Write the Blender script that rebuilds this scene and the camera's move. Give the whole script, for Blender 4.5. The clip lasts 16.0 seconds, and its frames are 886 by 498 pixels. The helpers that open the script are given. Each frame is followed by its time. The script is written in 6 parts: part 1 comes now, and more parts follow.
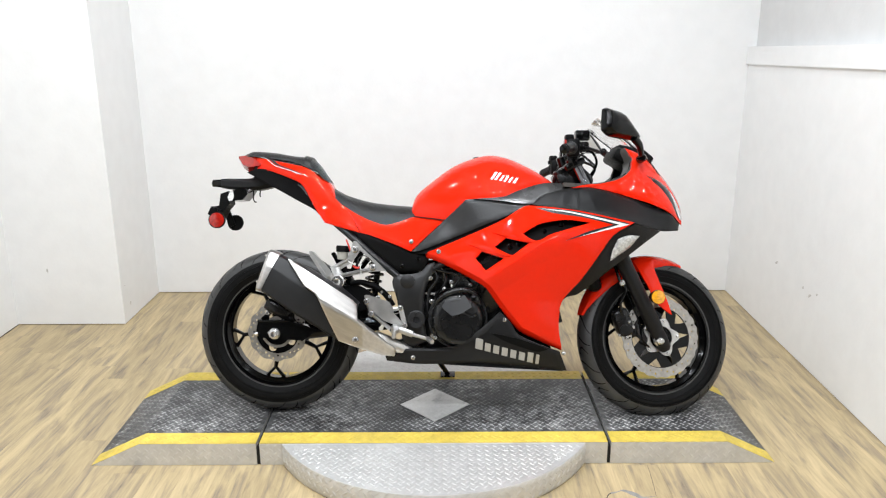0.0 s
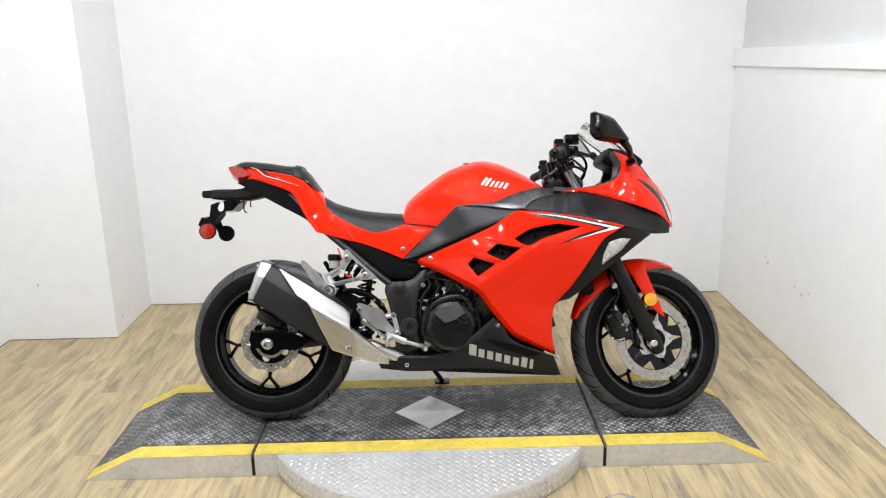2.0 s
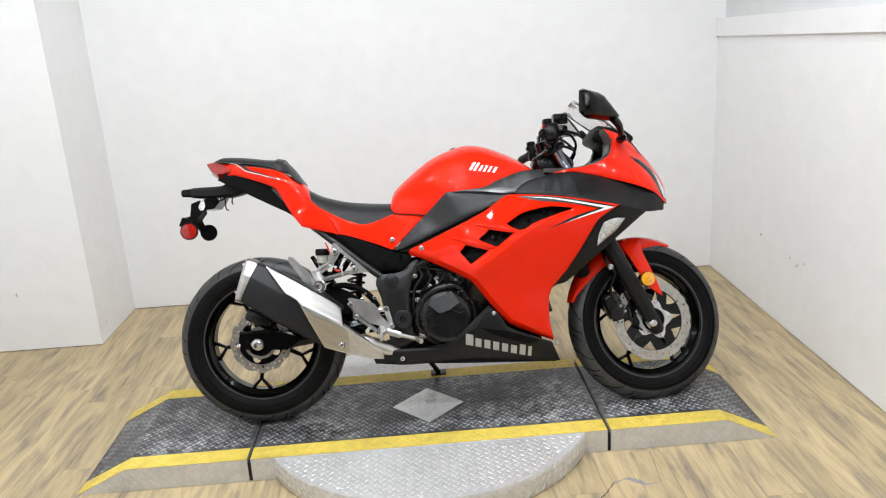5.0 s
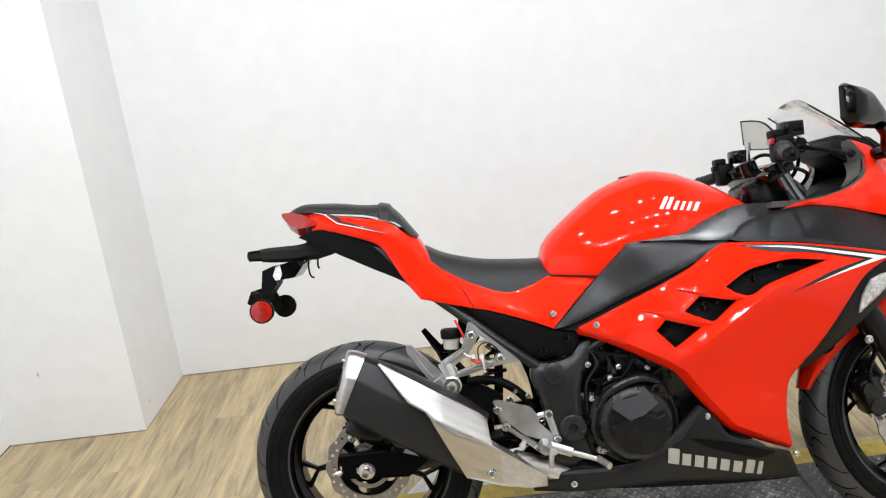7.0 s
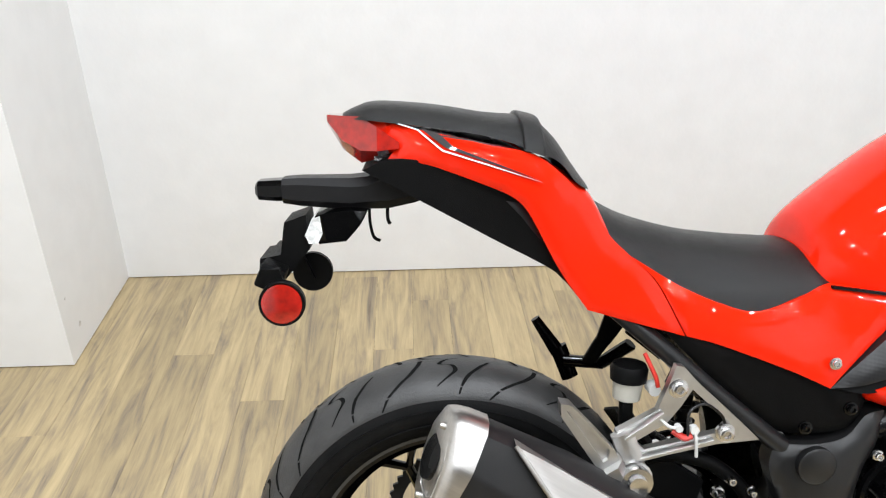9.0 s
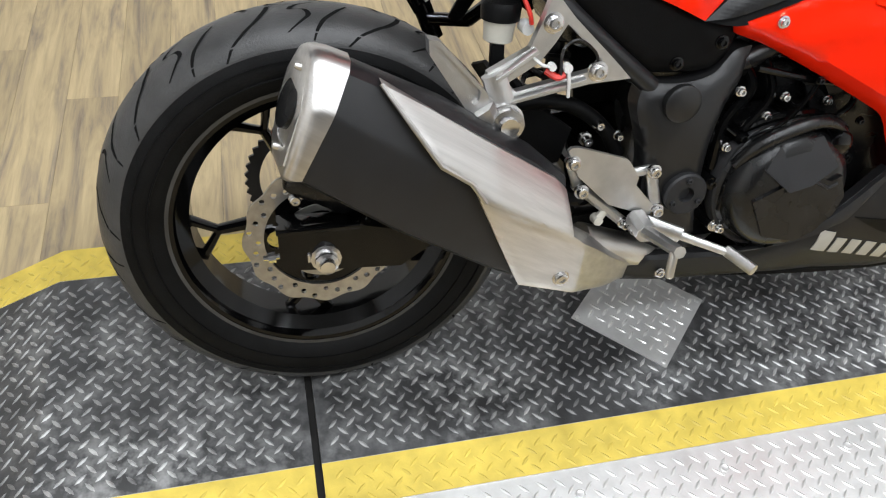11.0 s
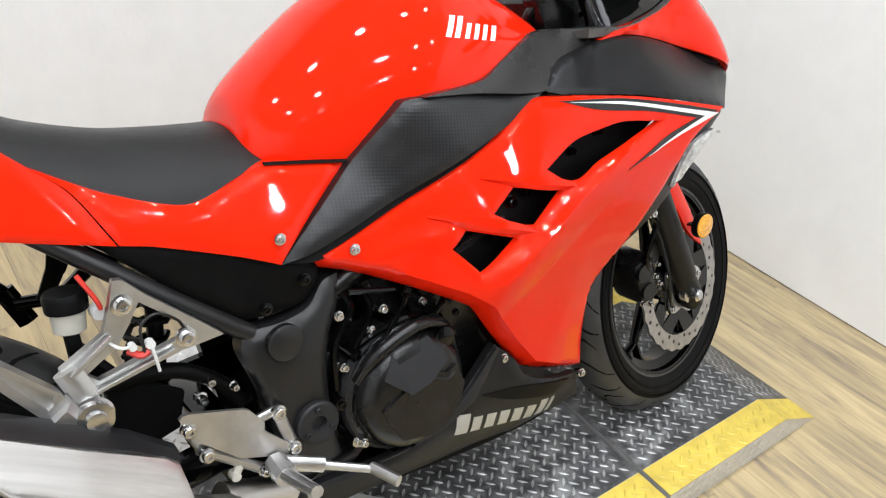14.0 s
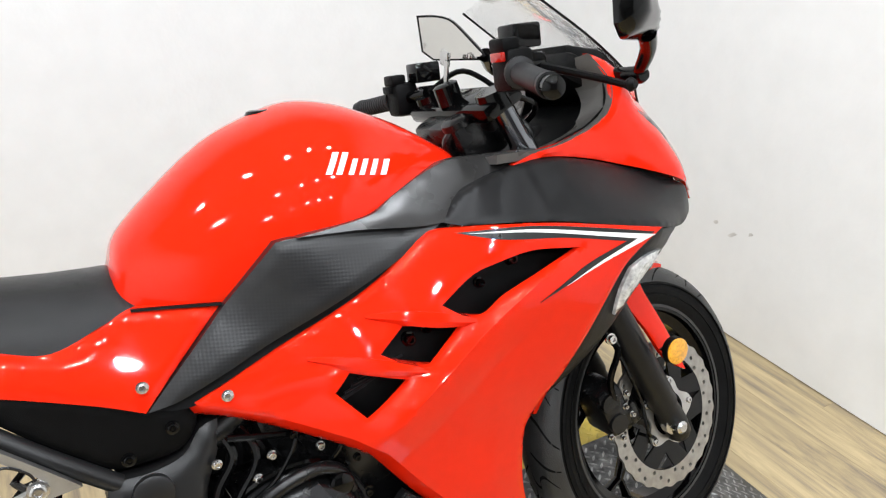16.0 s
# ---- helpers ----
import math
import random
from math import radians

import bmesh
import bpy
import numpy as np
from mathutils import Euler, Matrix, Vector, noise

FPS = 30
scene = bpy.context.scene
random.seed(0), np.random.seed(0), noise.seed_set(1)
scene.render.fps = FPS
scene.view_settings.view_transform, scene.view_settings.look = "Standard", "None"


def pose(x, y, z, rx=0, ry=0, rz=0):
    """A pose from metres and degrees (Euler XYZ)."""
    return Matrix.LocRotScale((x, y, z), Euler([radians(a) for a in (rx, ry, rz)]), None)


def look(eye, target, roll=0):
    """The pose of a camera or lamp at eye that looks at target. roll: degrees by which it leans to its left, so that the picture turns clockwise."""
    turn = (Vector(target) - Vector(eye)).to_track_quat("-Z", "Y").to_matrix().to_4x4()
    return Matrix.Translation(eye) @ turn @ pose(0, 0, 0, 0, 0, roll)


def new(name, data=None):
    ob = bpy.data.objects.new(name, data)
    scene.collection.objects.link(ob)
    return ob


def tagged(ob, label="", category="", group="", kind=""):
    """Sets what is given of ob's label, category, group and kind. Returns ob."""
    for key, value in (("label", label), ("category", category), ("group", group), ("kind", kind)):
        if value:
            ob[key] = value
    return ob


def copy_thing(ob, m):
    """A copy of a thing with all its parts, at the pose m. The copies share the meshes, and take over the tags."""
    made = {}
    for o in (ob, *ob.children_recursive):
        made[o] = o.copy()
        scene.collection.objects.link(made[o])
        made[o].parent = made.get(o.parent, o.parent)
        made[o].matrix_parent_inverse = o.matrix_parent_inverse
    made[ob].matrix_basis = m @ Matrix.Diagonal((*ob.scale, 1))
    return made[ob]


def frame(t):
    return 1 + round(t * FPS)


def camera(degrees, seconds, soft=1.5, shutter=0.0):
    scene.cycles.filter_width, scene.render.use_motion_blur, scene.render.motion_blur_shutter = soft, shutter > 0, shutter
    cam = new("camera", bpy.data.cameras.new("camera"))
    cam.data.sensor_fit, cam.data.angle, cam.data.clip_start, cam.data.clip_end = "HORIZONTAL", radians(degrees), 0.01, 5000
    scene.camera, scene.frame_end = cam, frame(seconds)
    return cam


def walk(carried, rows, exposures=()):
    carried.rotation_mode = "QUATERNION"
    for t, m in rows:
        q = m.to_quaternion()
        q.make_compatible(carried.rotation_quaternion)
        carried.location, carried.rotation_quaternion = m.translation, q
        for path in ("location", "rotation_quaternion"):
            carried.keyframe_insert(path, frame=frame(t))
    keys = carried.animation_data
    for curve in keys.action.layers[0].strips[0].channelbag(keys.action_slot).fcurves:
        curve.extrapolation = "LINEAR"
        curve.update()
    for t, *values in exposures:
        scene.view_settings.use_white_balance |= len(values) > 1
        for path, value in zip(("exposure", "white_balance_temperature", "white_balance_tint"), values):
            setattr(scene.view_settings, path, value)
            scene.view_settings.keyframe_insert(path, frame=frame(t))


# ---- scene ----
cam = camera(59.6, 16.0, 1.2)
PATH = [
    (0, (-0.104, -2.717, 1.475), (-0.094, -0.793, 0.928), -0.1),
    (0.5, (-0.104, -2.72, 1.473), (-0.085, -0.793, 0.938), -0.3),
    (1, (-0.102, -2.723, 1.474), (-0.089, -0.794, 0.943), -0.2),
    (1.5, (-0.097, -2.72, 1.476), (-0.076, -0.793, 0.94), -0.6),
    (2, (-0.099, -2.716, 1.475), (-0.071, -0.788, 0.944), -1.1),
    (2.5, (-0.094, -2.705, 1.47), (-0.06, -0.782, 0.923), -1.8),
    (3, (-0.085, -2.687, 1.476), (-0.063, -0.765, 0.924), -1.8),
    (3.5, (-0.083, -2.678, 1.476), (-0.062, -0.758, 0.916), -1.7),
    (3.7, (-0.08, -2.677, 1.48), (-0.053, -0.752, 0.937), -1.5),
    (5.8, (-0.171, -2.513, 1.442), (-0.129, -0.599, 0.862), -6.0),
    (6, (-0.187, -2.415, 1.437), (-0.185, -0.49, 0.893), -6.1),
    (6.5, (-0.284, -2.108, 1.469), (-0.418, -0.186, 0.931), -5.3),
    (7, (-0.444, -1.772, 1.449), (-0.454, 0.147, 0.884), -6.7),
    (7.5, (-0.573, -1.438, 1.427), (-0.568, 0.464, 0.808), -5.6),
    (8, (-0.602, -1.096, 1.436), (-0.692, 0.786, 0.765), -3.3),
    (8.5, (-0.683, -0.892, 1.421), (-0.702, 0.951, 0.644), -3.1),
    (9, (-0.753, -0.809, 1.343), (-0.673, 0.955, 0.404), -0.3),
    (9.5, (-0.771, -0.785, 1.266), (-0.674, 0.8, 0.049), 0.7),
    (9.7, (-0.771, -0.795, 1.251), (-0.65, 0.713, -0.057), 0.8),
    (11.8, (-0.711, -0.789, 1.193), (-0.083, 0.418, -0.273), 8.4),
    (12, (-0.691, -0.78, 1.193), (0.007, 0.402, -0.261), 8.1),
    (12.5, (-0.676, -0.776, 1.185), (0.202, 0.311, -0.246), 10.5),
    (13, (-0.65, -0.777, 1.218), (0.274, 0.417, -0.094), 7.1),
    (13.5, (-0.622, -0.781, 1.243), (0.353, 0.5, 0.055), 7.8),
    (14, (-0.579, -0.791, 1.288), (0.499, 0.5, 0.206), 6.8),
    (14.5, (-0.55, -0.814, 1.336), (0.555, 0.515, 0.33), 4.2),
    (15, (-0.505, -0.837, 1.354), (0.62, 0.507, 0.39), 3.1),
    (15.5, (-0.434, -0.851, 1.342), (0.609, 0.539, 0.352), 1.2),
    (16, (-0.263, -0.899, 1.334), (0.611, 0.664, 0.443), 0.4),
]
EXPOSURE = [(0.0, -0.02), (1.0, -0.03), (2.0, -0.09), (3.0, -0.21), (3.7, -0.22), (5.8, -0.17), (6.5, -0.15), (7.0, -0.11), (7.5, -0.03), (9.7, 0.0), (11.8, -0.26), (12.5, -0.18), (13.5, -0.14), (14.5, 0.0), (16.0, 0.04)]
walk(cam, [(t, look(eye, target, roll)) for t, eye, target, roll in PATH], EXPOSURE)

# ---- world and lamps ----
world = bpy.data.worlds.new("world")
scene.world = world
world.use_nodes = True
world.node_tree.nodes["Background"].inputs[0].default_value = (0.9, 0.95, 1.0, 1)
world.node_tree.nodes["Background"].inputs[1].default_value = 0.05
CEIL = 3.2
LAMP_SPOTS = [(x, y) for y in (-3.2, -1.6, -0.1) for x in (-1.5, -0.9, -0.3, 0.3, 0.9)]
LAMP_POWER = 14.6
for lx, ly in LAMP_SPOTS:
    lamp = bpy.data.lights.new("ceiling_lamp_light", "AREA")
    lamp.shape, lamp.size, lamp.energy, lamp.color = "DISK", 0.11, LAMP_POWER, (0.93, 0.975, 1.03)
    lo = new("ceiling_lamp_light", lamp)
    lo.location = (lx, ly, CEIL - 0.075)


# ---- materials ----
def material(name, base, rough=0.5, metal=0.0, vary=0.15, scale=30.0, bump=0.0, bump_scale=200.0, coat=0.0, coarse=4.0,
             trans=0.0, spec=0.5, rough_vary=0.1, aniso=None, turn=0.0, ior=1.45, coat_ior=1.5):
    """A principled material with colour variation at two scales, uneven gloss and fine relief, in object metres."""
    m = bpy.data.materials.new(name)
    m.use_nodes = True
    nt = m.node_tree
    b = nt.nodes["Principled BSDF"]
    co = nt.nodes.new("ShaderNodeTexCoord")
    src = co.outputs["Object"]
    if turn:
        vr = nt.nodes.new("ShaderNodeVectorRotate")
        vr.rotation_type = "Y_AXIS"
        vr.inputs["Angle"].default_value = radians(turn)
        nt.links.new(src, vr.inputs["Vector"])
        src = vr.outputs["Vector"]
    if aniso:
        mp = nt.nodes.new("ShaderNodeMapping")
        mp.inputs["Scale"].default_value = aniso
        nt.links.new(src, mp.inputs["Vector"])
        src = mp.outputs["Vector"]
    total = None
    for sc, amount in ((scale, vary), (coarse, vary * 0.8)):
        n = nt.nodes.new("ShaderNodeTexNoise")
        n.inputs["Scale"].default_value, n.inputs["Detail"].default_value = sc, 4
        nt.links.new(src, n.inputs["Vector"])
        mr = nt.nodes.new("ShaderNodeMapRange")
        mr.inputs[1].default_value, mr.inputs[2].default_value = 0.3, 0.7
        mr.inputs[3].default_value, mr.inputs[4].default_value = 1 - amount, 1 + amount
        nt.links.new(n.outputs["Fac"], mr.inputs[0])
        if total is None:
            total = mr.outputs[0]
        else:
            mu = nt.nodes.new("ShaderNodeMath")
            mu.operation = "MULTIPLY"
            nt.links.new(total, mu.inputs[0])
            nt.links.new(mr.outputs[0], mu.inputs[1])
            total = mu.outputs[0]
    vm = nt.nodes.new("ShaderNodeVectorMath")
    vm.operation = "SCALE"
    vm.inputs[0].default_value = base
    nt.links.new(total, vm.inputs["Scale"])
    nt.links.new(vm.outputs["Vector"], b.inputs["Base Color"])
    rn = nt.nodes.new("ShaderNodeTexNoise")
    rn.inputs["Scale"].default_value, rn.inputs["Detail"].default_value = scale * 0.5, 3
    nt.links.new(src, rn.inputs["Vector"])
    rr = nt.nodes.new("ShaderNodeMapRange")
    rr.inputs[3].default_value, rr.inputs[4].default_value = max(0, rough - rough_vary), min(1, rough + rough_vary)
    nt.links.new(rn.outputs["Fac"], rr.inputs[0])
    nt.links.new(rr.outputs[0], b.inputs["Roughness"])
    b.inputs["Metallic"].default_value = metal
    b.inputs["Specular IOR Level"].default_value = spec
    b.inputs["IOR"].default_value = ior
    b.inputs["Coat Weight"].default_value = coat
    b.inputs["Coat IOR"].default_value = coat_ior
    b.inputs["Coat Roughness"].default_value = 0.03
    b.inputs["Transmission Weight"].default_value = trans
    if bump:
        bn = nt.nodes.new("ShaderNodeTexNoise")
        bn.inputs["Scale"].default_value, bn.inputs["Detail"].default_value = bump_scale, 2
        nt.links.new(src, bn.inputs["Vector"])
        bp = nt.nodes.new("ShaderNodeBump")
        bp.inputs["Strength"].default_value, bp.inputs["Distance"].default_value = bump, 0.002
        nt.links.new(bn.outputs["Fac"], bp.inputs["Height"])
        nt.links.new(bp.outputs["Normal"], b.inputs["Normal"])
    return m


RED = material("red_paint", (0.74, 0.017, 0.003), 0.34, coat=1.0, coat_ior=1.33, vary=0.02, scale=60, rough_vary=0.04, spec=0.0)
BLACK_PLASTIC = material("black_plastic", (0.0026, 0.0026, 0.0027), 0.45, vary=0.15, bump=0.25, bump_scale=900, spec=0.22, ior=1.3)
SATIN_GREY = material("satin_dark_grey", (0.016, 0.016, 0.0168), 0.40, vary=0.1, bump=0.15, bump_scale=1200, spec=0.45, ior=1.35)
BELLY_GREY = material("belly_grey", (0.0085, 0.0084, 0.0088), 0.40, vary=0.12, bump=0.12, bump_scale=1200, spec=0.36, ior=1.36)
FRAME_GREY = material("frame_grey", (0.0090, 0.0090, 0.0093), 0.33, vary=0.12, bump=0.1, bump_scale=800, spec=0.5, ior=1.42)
ENGINE_BLACK = material("engine_black", (0.0052, 0.0052, 0.0054), 0.27, vary=0.2, bump=0.1, spec=0.5, ior=1.42)
GLOSS_BLACK = material("gloss_black", (0.0015, 0.0015, 0.0016), 0.09, vary=0.1, spec=0.36, ior=1.4, rough_vary=0.03)
RUBBER = material("tyre_rubber", (0.0040, 0.0040, 0.0041), 0.55, vary=0.3, scale=25, bump=0.25, bump_scale=400, spec=0.14, ior=1.4)
GROOVE = material("tyre_groove", (0.006, 0.006, 0.006), 0.9, vary=0.1, spec=0.1)
SEAT = material("seat_vinyl", (0.0042, 0.0040, 0.0039), 0.36, vary=0.15, bump=0.35, bump_scale=1500, spec=0.5, ior=1.38)
STEEL = material("brushed_steel", (0.54, 0.525, 0.505), 0.34, metal=1.0, vary=0.10, scale=14, coarse=5.0, rough_vary=0.09, aniso=(0.35, 9, 9), turn=-33, bump=0.12, bump_scale=60)
ALU = material("cast_aluminium", (0.50, 0.495, 0.485), 0.33, metal=0.95, vary=0.12, bump=0.2, bump_scale=700)
BOLT = material("zinc_bolt", (0.56, 0.555, 0.55), 0.2, metal=1.0, vary=0.1)
DISC = material("disc_steel", (0.36, 0.345, 0.32), 0.34, metal=0.9, vary=0.15, scale=80)
MUFFLER_BLACK = material("muffler_black", (0.010, 0.010, 0.0106), 0.40, vary=0.12, bump=0.12, bump_scale=900, spec=0.5, ior=1.42)
CHROME = material("dark_chrome", (0.20, 0.205, 0.22), 0.14, metal=1.0, vary=0.03)
RED_LENS = material("red_lens", (0.34, 0.010, 0.005), 0.10, coat=0.8, vary=0.3, scale=90)
AMBER = material("amber_reflector", (0.80, 0.36, 0.015), 0.15, coat=1.0, vary=0.25, scale=220)
CLEAR_LENS = material("clear_lens", (0.62, 0.63, 0.62), 0.1, coat=1.0, vary=0.35, scale=120)
WHITE_DECAL = material("white_decal", (0.78, 0.78, 0.76), 0.3, coat=0.5, vary=0.04)
BLACK_DECAL = material("black_decal", (0.005, 0.005, 0.005), 0.3, coat=0.2, vary=0.1)
SILVER_DECAL = material("silver_decal", (0.40, 0.39, 0.36), 0.4, metal=0.3, vary=0.08)
RESERVOIR = material("milky_plastic", (0.46, 0.44, 0.38), 0.35, vary=0.08)
RED_WIRE = material("red_wire", (0.5, 0.03, 0.02), 0.4, vary=0.1)
TIE = material("white_tie", (0.55, 0.55, 0.53), 0.4, vary=0.05)
TRIM_GLOSS = material("polished_trim", (0.023, 0.0222, 0.0215), 0.27, vary=0.1, bump=0.05, bump_scale=500, spec=0.5, ior=1.47)
LIP_GREY = material("satin_rim_grey", (0.068, 0.063, 0.058), 0.30, vary=0.1, bump=0.06, bump_scale=900, spec=0.5, ior=1.48)
MIRROR = material("mirror_glass", (0.54, 0.525, 0.50), 0.03, metal=1.0, vary=0.01, rough_vary=0.01)
WALL = material("white_wall_paint", (0.805, 0.805, 0.80), 0.6, vary=0.02, scale=12, coarse=0.8, bump=0.25, bump_scale=60)
# dark so that the unseen ceiling bounces little light; lamp housings share it
CEILING = material("bounce_cut_grey", (0.26, 0.26, 0.26), 0.8, vary=0.08, scale=8)
# the wall colour again, greyed for the shade above the ledge
UPPER_WALL = material("shaded_wall_paint", (0.62, 0.62, 0.615), 0.6, vary=0.03, scale=12, coarse=0.8, bump=0.25, bump_scale=60)
# for the unseen rear wall: grey keeps frontal fill and reflections low
GREY_WALL = material("bounce_cut_wall", (0.16, 0.16, 0.165), 0.7, vary=0.08, scale=6, bump=0.2, bump_scale=60)
DARK_GAP = material("dark_gap", (0.012, 0.011, 0.010), 0.9, vary=0.2)
PLATE = material("aluminium_tread", (0.61, 0.605, 0.59), 0.33, metal=0.45, vary=0.07, scale=40, coarse=9.0, bump=0.1, bump_scale=250, rough_vary=0.10)
YELLOW = material("yellow_tape", (0.60, 0.45, 0.075), 0.5, vary=0.16, scale=25, bump=0.15, bump_scale=300)
LUG_YELLOW = material("yellow_lugs", (0.60, 0.455, 0.08), 0.5, vary=0.18, scale=14)


def worn(name, dark, bare, scale, lo, hi, rough=0.42, metal=0.5):
    """Black paint worn through to bare metal in patches."""
    m = material(name, dark, rough, metal=metal, vary=0.3, scale=18, coarse=3.0, bump=0.2, bump_scale=300, rough_vary=0.15)
    nt = m.node_tree
    b = nt.nodes["Principled BSDF"]
    old = b.inputs["Base Color"].links[0].from_socket
    geo = nt.nodes.new("ShaderNodeNewGeometry")
    mask = None
    for sc, det in ((scale, 5), (scale * 7, 3)):
        n = nt.nodes.new("ShaderNodeTexNoise")
        n.inputs["Scale"].default_value, n.inputs["Detail"].default_value, n.inputs["Roughness"].default_value = sc, det, 0.65
        nt.links.new(geo.outputs["Position"], n.inputs["Vector"])
        mr = nt.nodes.new("ShaderNodeMapRange")
        mr.inputs[1].default_value, mr.inputs[2].default_value = lo, hi
        nt.links.new(n.outputs["Fac"], mr.inputs[0])
        if mask is None:
            mask = mr.outputs[0]
        else:
            mu = nt.nodes.new("ShaderNodeMath")
            mu.operation = "MULTIPLY"
            nt.links.new(mask, mu.inputs[0])
            nt.links.new(mr.outputs[0], mu.inputs[1])
            mask = mu.outputs[0]
    mix = nt.nodes.new("ShaderNodeMix")
    mix.data_type = "RGBA"
    nt.links.new(mask, mix.inputs["Factor"])
    nt.links.new(old, mix.inputs["A"])
    mix.inputs["B"].default_value = (*bare, 1)
    nt.links.new(mix.outputs["Result"], b.inputs["Base Color"])
    return m


DECK = worn("black_tread_plate", (0.042, 0.042, 0.0428), (0.29, 0.29, 0.286), 4.5, 0.40, 0.68, 0.42, 0.15)
LUG_DARK = worn("worn_tread_relief", (0.15, 0.15, 0.151), (0.60, 0.60, 0.59), 4.5, 0.34, 0.64, 0.46, 0.4)
# tread rubber: dust and the light from overhead both in its grey
TREAD = material("dusty_lit_tread", (0.029, 0.0286, 0.0281), 0.42, vary=0.35, scale=18, coarse=6, bump=0.3, bump_scale=400, spec=0.5, ior=1.5)


def glass(name, tint):
    m = bpy.data.materials.new(name)
    m.use_nodes = True
    b = m.node_tree.nodes["Principled BSDF"]
    b.inputs["Base Color"].default_value = (*tint, 1)
    b.inputs["Roughness"].default_value = 0.03
    b.inputs["Transmission Weight"].default_value = 1.0
    b.inputs["IOR"].default_value = 1.08
    return m


SCREEN = glass("clear_screen", (0.995, 0.998, 1.0))


def carbon_material():
    """Dark moulded plastic with a fine checked weave in its relief."""
    m = material("weave_plastic", (0.010, 0.010, 0.0106), 0.36, vary=0.1, ior=1.45)
    nt = m.node_tree
    b = nt.nodes["Principled BSDF"]
    co = nt.nodes.new("ShaderNodeTexCoord")
    mp = nt.nodes.new("ShaderNodeMapping")
    mp.inputs["Rotation"].default_value = (0, radians(38), 0)
    mp.inputs["Scale"].default_value = (900, 1, 900)
    sp = nt.nodes.new("ShaderNodeSeparateXYZ")
    nt.links.new(co.outputs["Object"], mp.inputs["Vector"])
    nt.links.new(mp.outputs["Vector"], sp.inputs[0])
    waves = []
    for axis in ("X", "Z"):
        w = nt.nodes.new("ShaderNodeMath")
        w.operation = "SINE"
        nt.links.new(sp.outputs[axis], w.inputs[0])
        waves.append(w.outputs[0])
    mu = nt.nodes.new("ShaderNodeMath")
    mu.operation = "MULTIPLY"
    nt.links.new(waves[0], mu.inputs[0])
    nt.links.new(waves[1], mu.inputs[1])
    bp = nt.nodes.new("ShaderNodeBump")
    bp.inputs["Strength"].default_value, bp.inputs["Distance"].default_value = 1.0, 0.00006
    nt.links.new(mu.outputs[0], bp.inputs["Height"])
    nt.links.new(bp.outputs["Normal"], b.inputs["Normal"])
    return m


CARBON = carbon_material()


def wood_material():
    """Pale oak-look vinyl planks: grain along each plank, long dark streaks, tone by plank."""
    m = bpy.data.materials.new("oak_plank")
    m.use_nodes = True
    nt = m.node_tree
    b = nt.nodes["Principled BSDF"]
    geo = nt.nodes.new("ShaderNodeNewGeometry")
    info = nt.nodes.new("ShaderNodeObjectInfo")
    off = nt.nodes.new("ShaderNodeVectorMath")
    off.operation = "SCALE"
    off.inputs[0].default_value = (13.0, 29.0, 0.0)
    nt.links.new(info.outputs["Random"], off.inputs["Scale"])
    add = nt.nodes.new("ShaderNodeVectorMath")
    nt.links.new(geo.outputs["Position"], add.inputs[0])
    nt.links.new(off.outputs["Vector"], add.inputs[1])

    def noise_at(scale_xy, detail, rough=0.55, distort=0.0):
        mp = nt.nodes.new("ShaderNodeMapping")
        mp.inputs["Scale"].default_value = (scale_xy[0], scale_xy[1], 1)
        n = nt.nodes.new("ShaderNodeTexNoise")
        n.inputs["Scale"].default_value, n.inputs["Detail"].default_value = 1.0, detail
        n.inputs["Roughness"].default_value, n.inputs["Distortion"].default_value = rough, distort
        nt.links.new(add.outputs["Vector"], mp.inputs["Vector"])
        nt.links.new(mp.outputs["Vector"], n.inputs["Vector"])
        return n.outputs["Fac"]

    grain = noise_at((120, 7.0), 6, 0.62)
    streak = noise_at((22, 2.6), 6, 0.64, 0.8)
    ramp = nt.nodes.new("ShaderNodeValToRGB")
    e = ramp.color_ramp.elements
    e[0].position, e[0].color = 0.30, (0.135, 0.105, 0.072, 1)
    e[1].position, e[1].color = 0.64, (0.53, 0.415, 0.232, 1)
    for at, col in ((0.40, (0.27, 0.215, 0.145, 1)), (0.50, (0.41, 0.318, 0.180, 1))):
        e.new(at).color = col
    mix = nt.nodes.new("ShaderNodeMath")
    mix.operation = "MULTIPLY_ADD"
    mix.inputs[1].default_value = 0.26
    nt.links.new(grain, mix.inputs[0])
    st = nt.nodes.new("ShaderNodeMath")
    st.operation = "MULTIPLY_ADD"
    st.inputs[1].default_value, st.inputs[2].default_value = 0.72, 0.010
    nt.links.new(streak, st.inputs[0])
    nt.links.new(st.outputs[0], mix.inputs[2])
    nt.links.new(mix.outputs[0], ramp.inputs[0])
    tone = nt.nodes.new("ShaderNodeMapRange")
    tone.inputs[3].default_value, tone.inputs[4].default_value = 0.91, 1.08
    nt.links.new(info.outputs["Random"], tone.inputs[0])
    vm = nt.nodes.new("ShaderNodeVectorMath")
    vm.operation = "SCALE"
    nt.links.new(ramp.outputs["Color"], vm.inputs[0])
    nt.links.new(tone.outputs[0], vm.inputs["Scale"])
    nt.links.new(vm.outputs["Vector"], b.inputs["Base Color"])
    b.inputs["Roughness"].default_value = 0.5
    bp = nt.nodes.new("ShaderNodeBump")
    bp.inputs["Strength"].default_value, bp.inputs["Distance"].default_value = 0.25, 0.001
    nt.links.new(grain, bp.inputs["Height"])
    nt.links.new(bp.outputs["Normal"], b.inputs["Normal"])
    return m


WOOD = wood_material()


